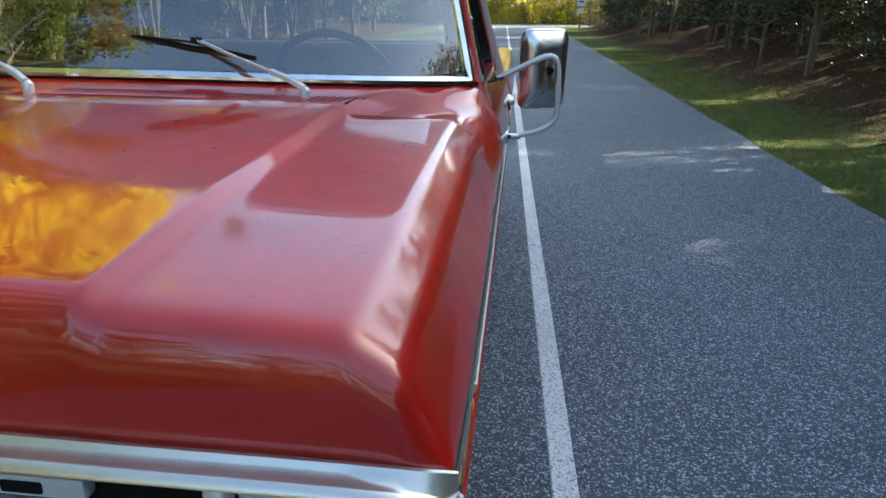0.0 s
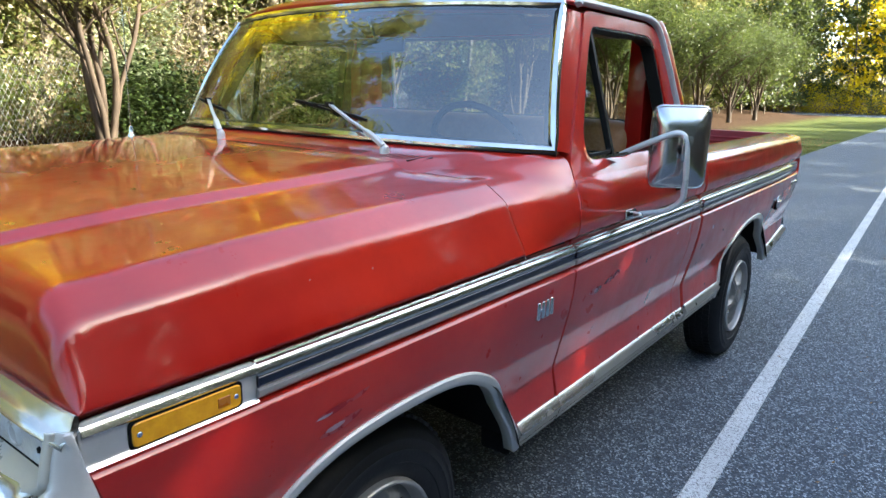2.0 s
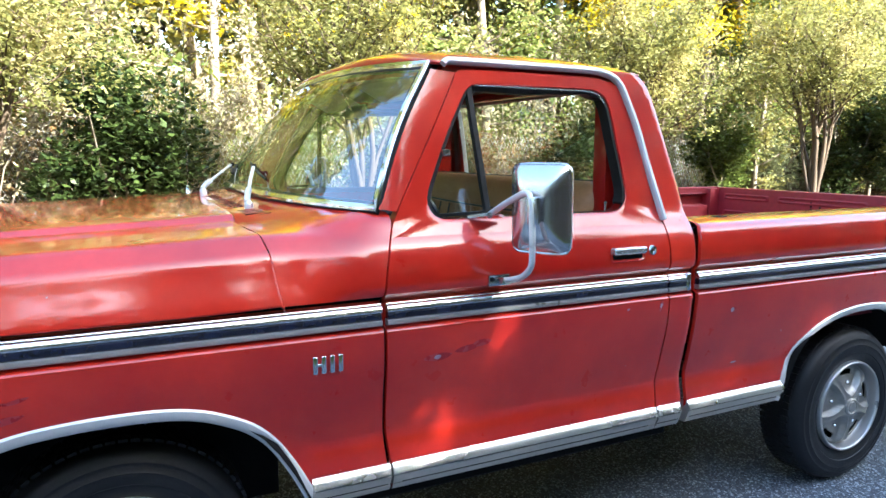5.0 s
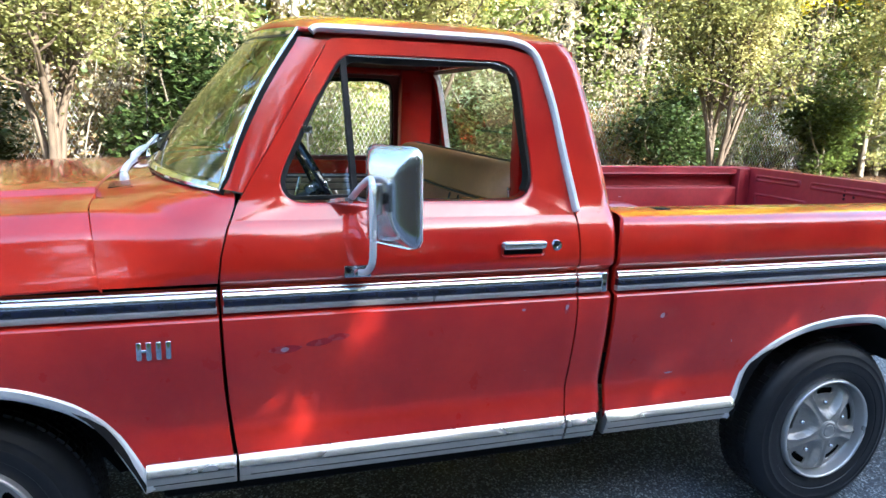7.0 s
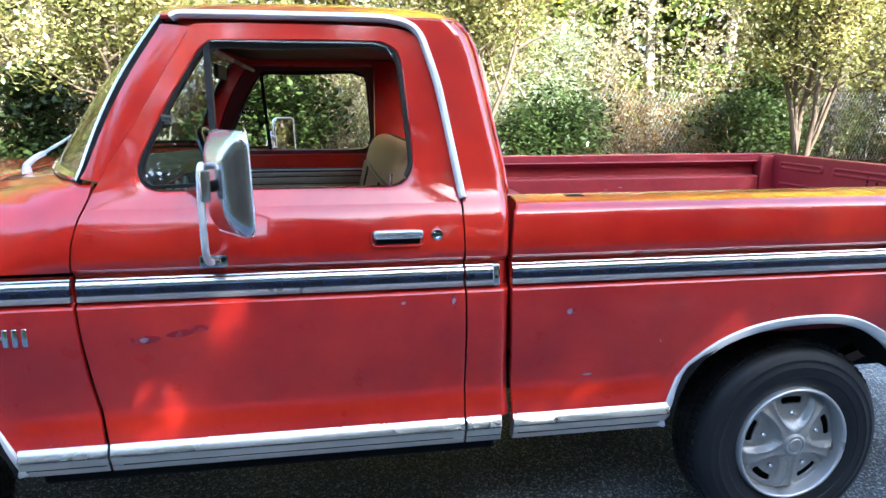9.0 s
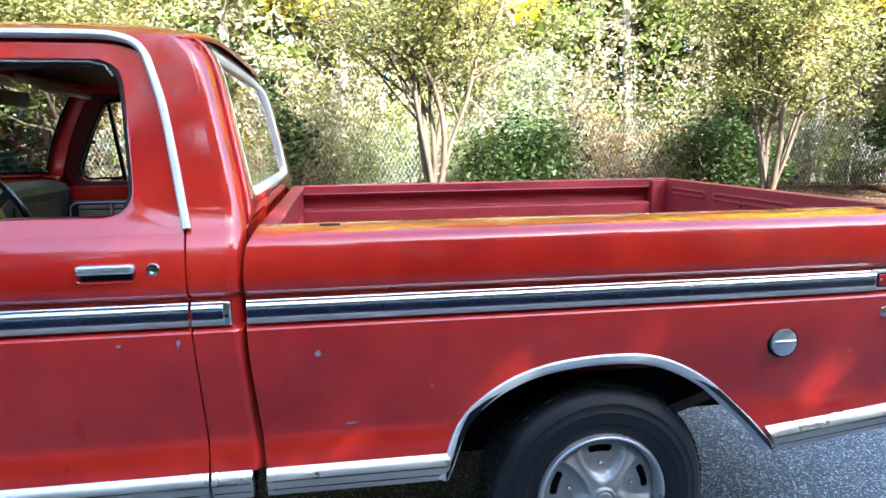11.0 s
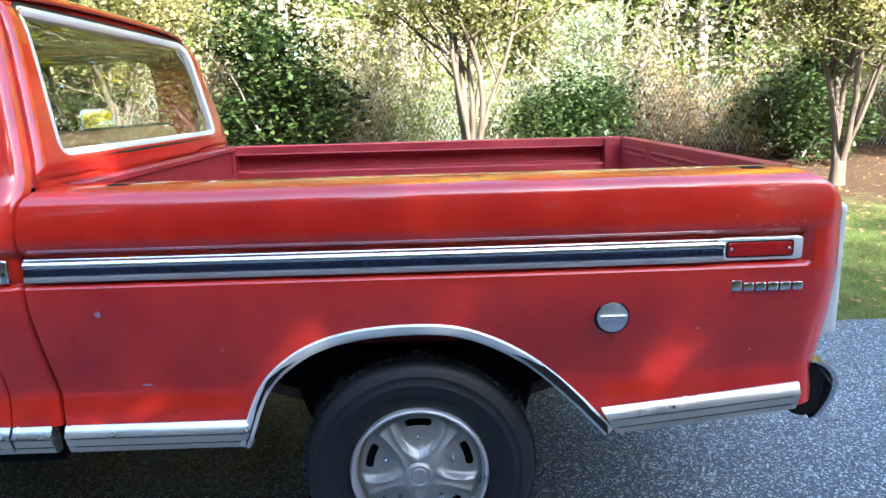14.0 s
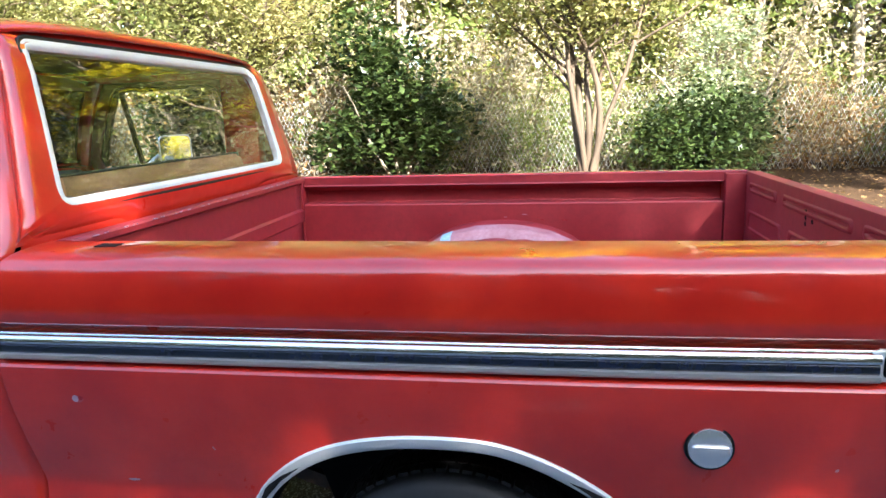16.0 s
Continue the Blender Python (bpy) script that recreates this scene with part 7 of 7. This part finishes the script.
def build_left_woods():
    """The side that the truck is seen against: crape myrtles, evergreens, a chain-link fence, and woods behind."""
    rng = random.Random(11)
    cm = [crape_myrtle(21), crape_myrtle(22, 5.0), crape_myrtle(23, 4.4), crape_myrtle(24, 4.9, LEAF_GREEN, 95, "leafy dark green crape myrtle on the verge")]
    spots = [(-7.4, 9.15, 0, 1.0, 0), (-7.3, 3.65, 1, 1.0, 40), (-6.7, -1.15, 2, 1.0, 80), (-7.2, -5.5, 0, 1.0, 160), (-7.2, -10, 1, 1.0, 10), (-7.4, 14.4, 1, 1.05, 120), (-7.4, 20.0, 3, 1.05, 200), (-7.4, 24.5, 3, 1.1, 300), (-7.4, 29, 3, 1.0, 0), (-7.4, 34, 3, 1.0, 90), (-7.4, 39, 3, 1.1, 160)]
    used = set()
    for x, y, k, s, a in spots:
        if k not in used:
            used.add(k)
            cm[k].matrix_basis = pose(x, y, ground_height(x, y), 0, 0, a)
            cm[k].scale = (s, s, s)
        else:
            put(cm[k], x, y, a, s)
    eb = [evergreen_bush(31, leaf=LEAF_HOLLY, label="leafy green bush with glossy leaves"), evergreen_bush(32, 1.5, 2.6, 8500), evergreen_bush(33, 1.1, 1.9, 5500)]
    spots = [(-9.6, 0.55, 1, 1.18, 0), (-9.0, -3.0, 2, 1.15, 10), (-10.1, 10.0, 1, 0.95, 140), (-9.8, 14.2, 0, 1.0, 20), (-9.6, -6.6, 0, 1.2, 200), (-9.6, 18.9, 1, 1.05, 70), (-10.2, 24.4, 0, 1.2, 150), (-10.0, -10, 1, 1.1, 30)]
    used = set()
    for x, y, k, s, a in spots:
        if k not in used:
            used.add(k)
            eb[k].matrix_basis = pose(x, y, ground_height(x, y), 0, 0, a)
            eb[k].scale = (s, s, s)
        else:
            put(eb[k], x, y, a, s)
    low = evergreen_bush(37, 1.75, 1.45, 7500, LEAF_DARK, 0.10, "low spreading dark evergreen bush", "evergreen_bush")
    low.matrix_basis = pose(-9.5, 5.75, ground_height(-9.5, 5.75), 0, 0, 90)
    ps = evergreen_bush(36, 1.2, 3.2, 6500, LEAF_PALE, 0.085, "tall loose shrub with pale green leaves", "pale_shrub")
    ps.matrix_basis = pose(-10.3, 6.0, ground_height(-10.3, 6.0), 0, 0, 0)
    put(ps, -10.4, 16.6, 80, 0.9)
    th = [thicket(41, leaf=LEAF_MID), thicket(42, leaf=LEAF_DRY, label="dry brown undergrowth", size=0.09), thicket(43, 2.4, 2.2, 4200, LEAF_MYRTLE), thicket(44, 2.2, 2.6, 4200, LEAF_SUN, 0.10), thicket(45, 2.2, 2.4, 4200, LEAF_YELLOW, 0.10, "yellow autumn undergrowth")]
    vine = thicket(47, 2.0, 3.6, 5200, LEAF_VINE, 0.095, "tall tangle of dry tan vines behind the fence", "dry_vines")
    vine.matrix_basis = pose(-11.9, 3.0, ground_height(-11.9, 3.0), 0, 0, 90)
    for y, a, s in ((-3.6, 80, 1.0), (0.0, 100, 1.15), (7.9, 95, 1.05), (12.6, 85, 1.1), (-7.4, 90, 1.1), (17.5, 100, 0.95), (-11.0, 85, 1.15)):
        put(vine, -12.0 + 0.3 * math.sin(y), y, a, s)
    first = [True] * 5
    for row, (x0, step) in enumerate(((-12.3, 2.3), (-14.2, 2.6), (-17.0, 3.2))):
        y = -20.0
        while y < 44:
            k = rng.choice((0, 1, 1, 2, 3) if row else (0, 1, 1, 1, 2))
            x = x0 + rng.uniform(-0.6, 0.6)
            a, s = rng.uniform(-30, 30) + 90, rng.uniform(0.85, 1.25) * (1 + 0.25 * row)
            if first[k]:
                first[k] = False
                th[k].matrix_basis = pose(x, y, ground_height(x, y), 0, 0, a)
                th[k].scale = (s, s, s)
            else:
                put(th[k], x, y, a, s)
            y += step * rng.uniform(0.7, 1.3)
    wt = [woodland_tree(51, leaf=LEAF_MID, n_leaf=40, low=0.12, size=0.17), woodland_tree(52, 14, LEAF_SUN, 40, 0.12, 0.17), woodland_tree(53, 11, LEAF_MYRTLE, 42, 0.10, 0.16), woodland_tree(54, 13, LEAF_LIGHT, 36, 0.14, 0.17, label="tall woodland tree with light green leaves"), woodland_tree(55, 15, LEAF_GREEN, 16, 0.45, girth=0.17, label="tall bare-trunked woodland tree")]
    first = [True] * 5
    for x0, step in ((-13.5, 3.2), (-16.5, 3.0)):
        y = -26.0
        while y < 60:
            k = rng.choice((0, 0, 1, 2, 3, 4, 4))
            x = x0 + rng.uniform(-1.4, 1.4)
            a, s = rng.uniform(0, 360), rng.uniform(1.0, 1.4)
            if first[k]:
                first[k] = False
                wt[k].matrix_basis = pose(x, y, ground_height(x, y), 0, 0, a)
                wt[k].scale = (s, s, s)
            else:
                put(wt[k], x, y, a, s)
            y += step * rng.uniform(0.6, 1.4)
    y = -6.0
    while y < 30:
        put(wt[4], -15.4 + rng.uniform(-2.0, 2.4), y, rng.uniform(0, 360), rng.uniform(0.75, 1.1), rng.uniform(1.0, 1.3))
        y += rng.uniform(1.0, 2.2)
    far = [(x0 + rng.uniform(-1.6, 1.6), y + rng.uniform(-1.2, 1.2), rng.choice((0, 0, 1, 2)), rng.uniform(1.1, 1.5)) for x0 in (-20, -23.5, -27.5, -32) for y in range(-26, 62, 3)]
    tree_mass("woods_behind_fence", "dense light and dark green woods behind the fence", far, [(12, LEAF_MID, 0.08, 2.6, 0.30, 20, 0.12), (13, LEAF_LIGHT, 0.08, 2.6, 0.30, 20, 0.12), (14, LEAF_MYRTLE, 0.08, 2.6, 0.30, 20, 0.14)], 81)
    return cm, eb, th, wt


MYRTLES, BUSHES, THICKETS, TREES = build_left_woods()


def sunny_gap(x, y):
    """Gaps in the bank's trees through which the low sun reaches the road."""
    for px, py, w in ((2.6, 6.3, 0.7), (1.5, 17.5, 0.7), (1.5, 26.0, 0.9), (1.5, 36.0, 1.2), (1.5, 46.0, 1.5)):
        if abs((x - px) * SUN.y - (y - py) * SUN.x) / math.hypot(SUN.x, SUN.y) < w:
            return True
    return False


def build_right_woods():
    """The wooded bank across the road, which shades the truck, and the yellowing trees at the road's far end."""
    rng = random.Random(5)
    pine = woodland_tree(61, 13, LEAF_GREEN, 25, 0.26, 0.145, 2.7, "slim woodland tree on the bank", girth=0.10)
    # young trees, brush and far woods here take the dark leaf as bank shade
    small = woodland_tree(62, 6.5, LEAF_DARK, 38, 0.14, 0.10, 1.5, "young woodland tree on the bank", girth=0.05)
    first = {id(pine): True, id(small): True}
    for x0, step, proto, low in ((6.9, 3.4, small, 0.85), (7.6, 2.6, small, 0.9), (8.8, 2.8, pine, 0.66), (11.0, 2.6, pine, 0.74), (13.2, 2.3, pine, 0.82)):
        y = -22.0
        while y < 56:
            x = x0 + rng.uniform(-0.9, 0.9)
            a, s = rng.uniform(0, 360), rng.uniform(0.9, 1.1) * low
            if sunny_gap(x, y):
                y += 0.8
                continue
            if first[id(proto)]:
                first[id(proto)] = False
                proto.matrix_basis = pose(x, y, ground_height(x, y), 0, 0, a)
                proto.scale = (s, s, s)
            else:
                put(proto, x, y, a, s)
            y += step * rng.uniform(0.7, 1.4)
    # extra unseen trees set in the sun's path to keep the truck shaded
    for x, y, a, s in ((11.4, 8.9, 20, 0.8), (9.3, 7.5, 250, 0.7), (11.0, 4.8, 200, 0.76), (9.4, 4.1, 310, 0.7), (12.8, 4.5, 160, 0.82), (9.2, 2.9, 60, 0.68), (9.0, 6.9, 120, 0.72), (10.2, 6.0, 20, 0.75), (8.8, 5.6, 75, 0.70), (10.4, 7.8, 330, 0.8), (11.3, 8.0, 140, 0.84), (9.7, 7.3, 215, 0.78), (9.8, 3.4, 190, 0.74), (9.5, 9.6, 40, 0.95), (11.0, 10.4, 170, 0.95), (10.2, 11.2, 260, 0.95)):
        put(pine, x, y, a, s)
    # a leafy screen further along the bank
    for k in range(22):
        put(pine, 7.3 + rng.uniform(-0.5, 1.6), 17 + 1.8 * k, rng.uniform(0, 360), rng.uniform(0.5, 0.72))
    # tall trees at the fence, ahead of the truck's left
    for x, y, k, a, s in ((-12.2, -1.0, 1, 20, 1.3), (-11.9, -4.0, 0, 80, 1.5), (-12.4, -6.8, 1, 150, 1.45), (-11.8, -9.6, 1, 240, 1.4), (-13.6, -5.2, 0, 300, 1.6), (-13.4, -8.6, 1, 10, 1.4), (-12.0, -12.4, 0, 100, 1.5), (-13.8, -2.2, 1, 200, 1.35)):
        put(TREES[k], x, y, a, s)
    gold = woodland_tree(56, 13.5, LEAF_YELLOW, 52, 0.30, 0.20, 3.2, "tall golden autumn tree behind the fence", girth=0.14)
    gold.matrix_basis = pose(-12.3, 13.6, ground_height(-12.3, 13.6), 0, 0, 0)
    for x, y, a, s in ((-12.9, 16.2, 60, 1.2), (-12.0, 18.6, 130, 1.2), (-12.4, 21.4, 210, 1.15), (-12.0, 24.0, 100, 0.95), (-14.4, 14.6, 280, 1.25), (-14.2, 18.2, 340, 1.25), (-13.4, 11.2, 20, 1.15), (-14.6, 7.6, 150, 1.1), (-14.2, 3.6, 250, 1.05), (-14.8, -0.6, 30, 1.1), (-14.4, -5.0, 110, 1.05)):
        put(gold, x, y, a, s)
    for k in range(13):
        put(TREES[rng.choice((0, 1, 2))], -9.8 + rng.uniform(-1.0, 1.2), 15.5 + 2.1 * k, rng.uniform(0, 360), rng.uniform(0.5, 0.72))
    bank = [(x0 + rng.uniform(-1.4, 1.4), y + rng.uniform(-1.4, 1.4), rng.choice((0, 0, 1)), rng.uniform(0.85, 1.05)) for x0 in (15.5, 18, 21, 25) for y in range(-22, 60, 2)]
    bank = [b for b in bank if not sunny_gap(b[0], b[1])]
    # two unseen rows added to shut out the bright sky behind the bank
    bank += [(x0 + rng.uniform(-1, 1), y + rng.uniform(-1, 1), rng.choice((0, 1)), rng.uniform(0.75, 0.95)) for x0 in (29, 32) for y in range(-24, 62, 3)]
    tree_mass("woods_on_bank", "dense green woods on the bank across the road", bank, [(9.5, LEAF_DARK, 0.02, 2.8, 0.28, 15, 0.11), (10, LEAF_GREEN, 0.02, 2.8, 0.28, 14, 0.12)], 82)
    end = [(x + rng.uniform(-1.2, 1.2), y + rng.uniform(-1.5, 1.5), rng.choice((0, 1, 1)) if x < -9 else rng.choice((0, 0, 0, 0, 1)), rng.uniform(1.1, 1.5)) for y, x1 in ((66, 14), (71, 10), (78, 4)) for x in range(-28, x1, 3)]
    end += [(x + rng.uniform(-1, 1), y + rng.uniform(-1, 1), 1, rng.uniform(0.6, 0.9)) for x in (-9.5, -12.5) for y in range(40, 64, 3)]
    tree_mass("woods_at_road_end", "yellow autumn trees where the road bends", end, [(12, LEAF_YELLOW, 0.02, 3.4, 0.34, 21, 0.06), (12, LEAF_GREEN, 0.02, 3.2, 0.32, 24, 0.06)], 83)
    verge = [(x + rng.uniform(-0.8, 0.8), y + rng.uniform(-0.9, 0.9), rng.choice((0, 0, 1)), rng.uniform(0.5, 0.72)) for x in (-10.6, -12.6) for y in range(17, 48, 2)]
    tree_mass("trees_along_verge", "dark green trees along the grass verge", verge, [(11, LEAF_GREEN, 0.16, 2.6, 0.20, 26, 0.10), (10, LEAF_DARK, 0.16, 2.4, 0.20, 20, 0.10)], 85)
    ahead = [(x + rng.uniform(-1.5, 1.5), y + rng.uniform(-2, 2), rng.choice((0, 1)), rng.uniform(0.8, 1.1)) for y in (-27, -30.5, -34) for x in range(-22, 30, 4)]
    tree_mass("woods_ahead_of_truck", "green woods ahead of the truck", ahead, [(12, LEAF_GREEN, 0.1, 2.6, 0.28, 13, 0.12), (13, LEAF_MYRTLE, 0.12, 2.6, 0.28, 13, 0.12)], 84)
    THICKETS[4].matrix_basis = pose(0.5, 64.2, ground_height(0.5, 64.2), 0, 0, 10)
    for k in range(26):
        put(THICKETS[rng.choice((0, 3, 4, 4))], -30 + 2.5 * k + rng.uniform(-0.6, 0.6), 64.5 + rng.uniform(-0.8, 0.8), rng.uniform(-20, 20), rng.uniform(1.2, 1.7))
    brush = thicket(48, 2.2, 1.9, 3200, LEAF_DARK, 0.10, "low brush on the bank with leaves darkened for its shade", "bank_brush")
    brush.matrix_basis = pose(8.2, 6.0, ground_height(8.2, 6.0), 0, 0, 80)
    for k in range(34):
        put(brush, 8.6 + rng.uniform(-1.4, 3.5), -8 + 1.9 * k, rng.uniform(60, 120), rng.uniform(0.5, 0.9))


build_right_woods()


# small openings in the bank's canopy, each (point that the sun reaches, width)
OPENINGS = [(0.975, 1.14, 0.93, 0.075), (0.970, 1.115, 0.87, 0.085), (0.965, 1.085, 0.79, 0.09), (0.960, 1.055, 0.72, 0.095), (0.950, 1.025, 0.65, 0.095), (0.945, 0.995, 0.59, 0.085),
            (0.98, 2.57, 0.82, 0.05), (0.97, 2.67, 0.75, 0.055), (0.975, 2.47, 0.75, 0.05), (0.97, 2.53, 0.70, 0.04), (0.96, 2.25, 0.70, 0.07), (0.955, 2.23, 0.62, 0.075), (0.98, 3.08, 0.80, 0.065), (0.965, 3.68, 0.70, 0.07), (0.955, 3.78, 0.66, 0.065), (0.96, 4.05, 0.69, 0.075),
            (0.985, -0.43, 0.85, 0.07), (0.97, -0.44, 0.76, 0.07),
            (0.80, 1.97, 1.24, 0.10), (0.50, 1.97, 1.23, 0.08), (0.76, 1.95, 1.48, 0.08), (0.60, 1.90, 1.73, 0.10),
            (0.41, 4.08, 0.0, 0.11), (2.12, 5.64, 0.0, 0.045), (3.10, 5.60, 0.0, 0.05), (3.71, 6.93, 0.0, 0.10), (3.95, 5.03, 0.0, 0.16), (4.43, 11.2, 0.0, 0.3), (3.94, 19.8, 0.0, 0.4), (0.1, 13.8, 0.0, 0.22)]


def open_canopy():
    """Take out the leaves that stand in the openings; a crown that loses some gets a mesh of its own."""
    bpy.context.view_layer.update()
    rng = np.random.default_rng(19)
    d = np.array(SUN)
    starts = np.array([o[:3] for o in OPENINGS])
    for ob in list(scene.objects):
        if ob.type != "MESH" or not ob.name.startswith("crown"):
            continue
        m = np.array(ob.matrix_world)
        if m[0, 3] < 3 and not ob.name.startswith("crowns"):
            continue
        n = len(ob.data.vertices)
        co = np.empty(n * 3, dtype=np.float32)
        ob.data.vertices.foreach_get("co", co)
        mid = co.reshape(-1, 4, 3).mean(axis=1) @ m[:3, :3].T + m[:3, 3]
        if mid[:, 0].max() < 4:
            continue
        lose = np.zeros(len(mid), dtype=bool)
        for q, (_, _, _, r) in zip(starts, OPENINGS):
            v = mid - q
            lose |= np.linalg.norm(v - np.outer(v @ d, d), axis=1) < r
        lose &= rng.random(len(mid)) < 0.87
        if lose.any():
            keep = co.reshape(-1, 4, 3)[~lose].reshape(-1, 3)
            ob.data = mesh_from(ob.name.split(".")[0], keep, np.arange(len(keep)).reshape(-1, 4), ob.data.materials[0])


open_canopy()


# ---- chain-link fence ----
def build_fence():
    x, y0, y1, h = -11.2, -14.0, 26.0, 1.65
    fence = thing("chain_link_fence", "sagging galvanised chain-link fence in front of the woods", "fence", at=(x, y0, 0.25))
    bm = bmesh.new()
    pitch, r = 0.085, 0.0034
    V, F = [], []

    def strand(points):
        b = len(V)
        for px, py, pz in points:
            for k in range(3):
                t = 2 * math.pi * k / 3
                V.append((px + r * math.cos(t), py + r * math.sin(t), pz))
        for i in range(len(points) - 1):
            for k in range(3):
                F.append((b + i * 3 + k, b + i * 3 + (k + 1) % 3, b + (i + 1) * 3 + (k + 1) % 3, b + (i + 1) * 3 + k))
    n = int((y1 - y0) / pitch)
    steps = int(h / pitch)
    for k in range(n):
        for sgn in (1, -1):
            pts = []
            for j in range(0, steps + 1, 2):
                yy = k * pitch + sgn * j * pitch * 0.5
                pts.append((0.01 * sgn, yy, 0.02 + j * pitch))
            strand(pts)
    mesh = new("mesh", mesh_from("mesh", V, F, GALV))
    mesh.parent = fence
    bm.free()
    tall = (1.918 - y0, 7.84 - y0)
    k = 0
    for py in [3.0 * i for i in range(14)] + list(tall):
        top = 3.4 if abs(py - tall[1]) < 0.01 else 1.75
        post = finish("post", tube([(0, py, -0.4), (0, py, top)], 0.028 if top < 3 else 0.034, 10), GALV, fence)
        finish("cap", lathe([(top, 0.034), (top + 0.02, 0.03), (top + 0.035, 0.0)], 10, "Z", (0, py, 0)), GALV, fence)


build_fence()


# ---- ground litter and grass ----
def build_litter():
    rng = np.random.default_rng(3)
    n = 26000
    x = np.concatenate([rng.uniform(-14, -4.5, n // 2), rng.uniform(5.5, 13, n // 4), rng.uniform(-6, -1.5, n // 4)])
    y = rng.uniform(-12, 26, len(x))
    c = np.array([(a, b, ground_height(a, b) + 0.012) for a, b in zip(x, y)])
    v, f = leaf_quads(c, 0.07, rng, up=2.5, aspect=0.6)
    o = new("fallen_leaves", mesh_from("fallen_leaves", v, f, LEAF_DRY))
    tagged(o, "scattered dry brown leaves under the trees", "leaf litter", kind="stuff")
    # grass blades
    n = 90000
    x = np.concatenate([rng.uniform(-5.0, -1.33, n * 2 // 3), rng.uniform(3.86, 6.0, n // 3)])
    y = np.concatenate([rng.uniform(-8, 22, n * 2 // 3), rng.uniform(2, 26, n // 3)])
    keep = np.array([noise.noise((a * 0.9, b * 0.9, 7)) > -0.35 + 0.12 * max(0, -2 - a) for a, b in zip(x, y)])
    x, y = x[keep], y[keep]
    z = np.array([ground_height(a, b) for a, b in zip(x, y)])
    h = rng.uniform(0.02, 0.075, len(x))
    a = rng.uniform(0, 6.28, len(x))
    lean = rng.normal(size=(len(x), 2)) * 0.025
    w = 0.0035
    base = np.stack([x, y, z], 1)
    dx = np.stack([np.cos(a) * w, np.sin(a) * w, np.zeros_like(a)], 1)
    tip = base + np.stack([lean[:, 0], lean[:, 1], h], 1)
    v = np.stack([base - dx, base + dx, tip], 1).reshape(-1, 3)
    f = np.arange(len(v)).reshape(-1, 3)
    o = new("grass", mesh_from("grass", v, f, GRASS_MAT))
    tagged(o, "short green grass along the road edge", "grass", kind="stuff")
    # bits on the asphalt
    n = 500
    x, y = rng.uniform(1.0, 3.8, n), rng.uniform(-1, 30, n)
    v, f = leaf_quads(np.stack([x, y, np.full(n, 0.006)], 1), 0.022, rng, up=3.0)
    o = new("road_debris", mesh_from("road_debris", v, f, LEAF_DRY))
    tagged(o, "small dry leaf scraps on the asphalt", "debris", kind="stuff")


build_litter()

# ---- road sign far down the road ----
sign = thing("road_sign", "small white road sign on a wooden post", "sign", at=(5.0, 50, 0))
finish("post", box(-0.05, 0.05, -0.05, 0.05, -0.2, 2.1, 0.006, 1), WOOD, sign)
finish("upper_plate", box(-0.30, 0.30, -0.075, -0.055, 1.55, 2.15, 0.006, 1), SIGNWHITE, sign)
finish("lower_plate", box(-0.22, 0.22, -0.075, -0.055, 1.05, 1.42, 0.006, 1), SIGNWHITE, sign)
finish("bar", box(-0.20, 0.20, -0.080, -0.074, 1.80, 1.90, 0.002, 1), DARK, sign)
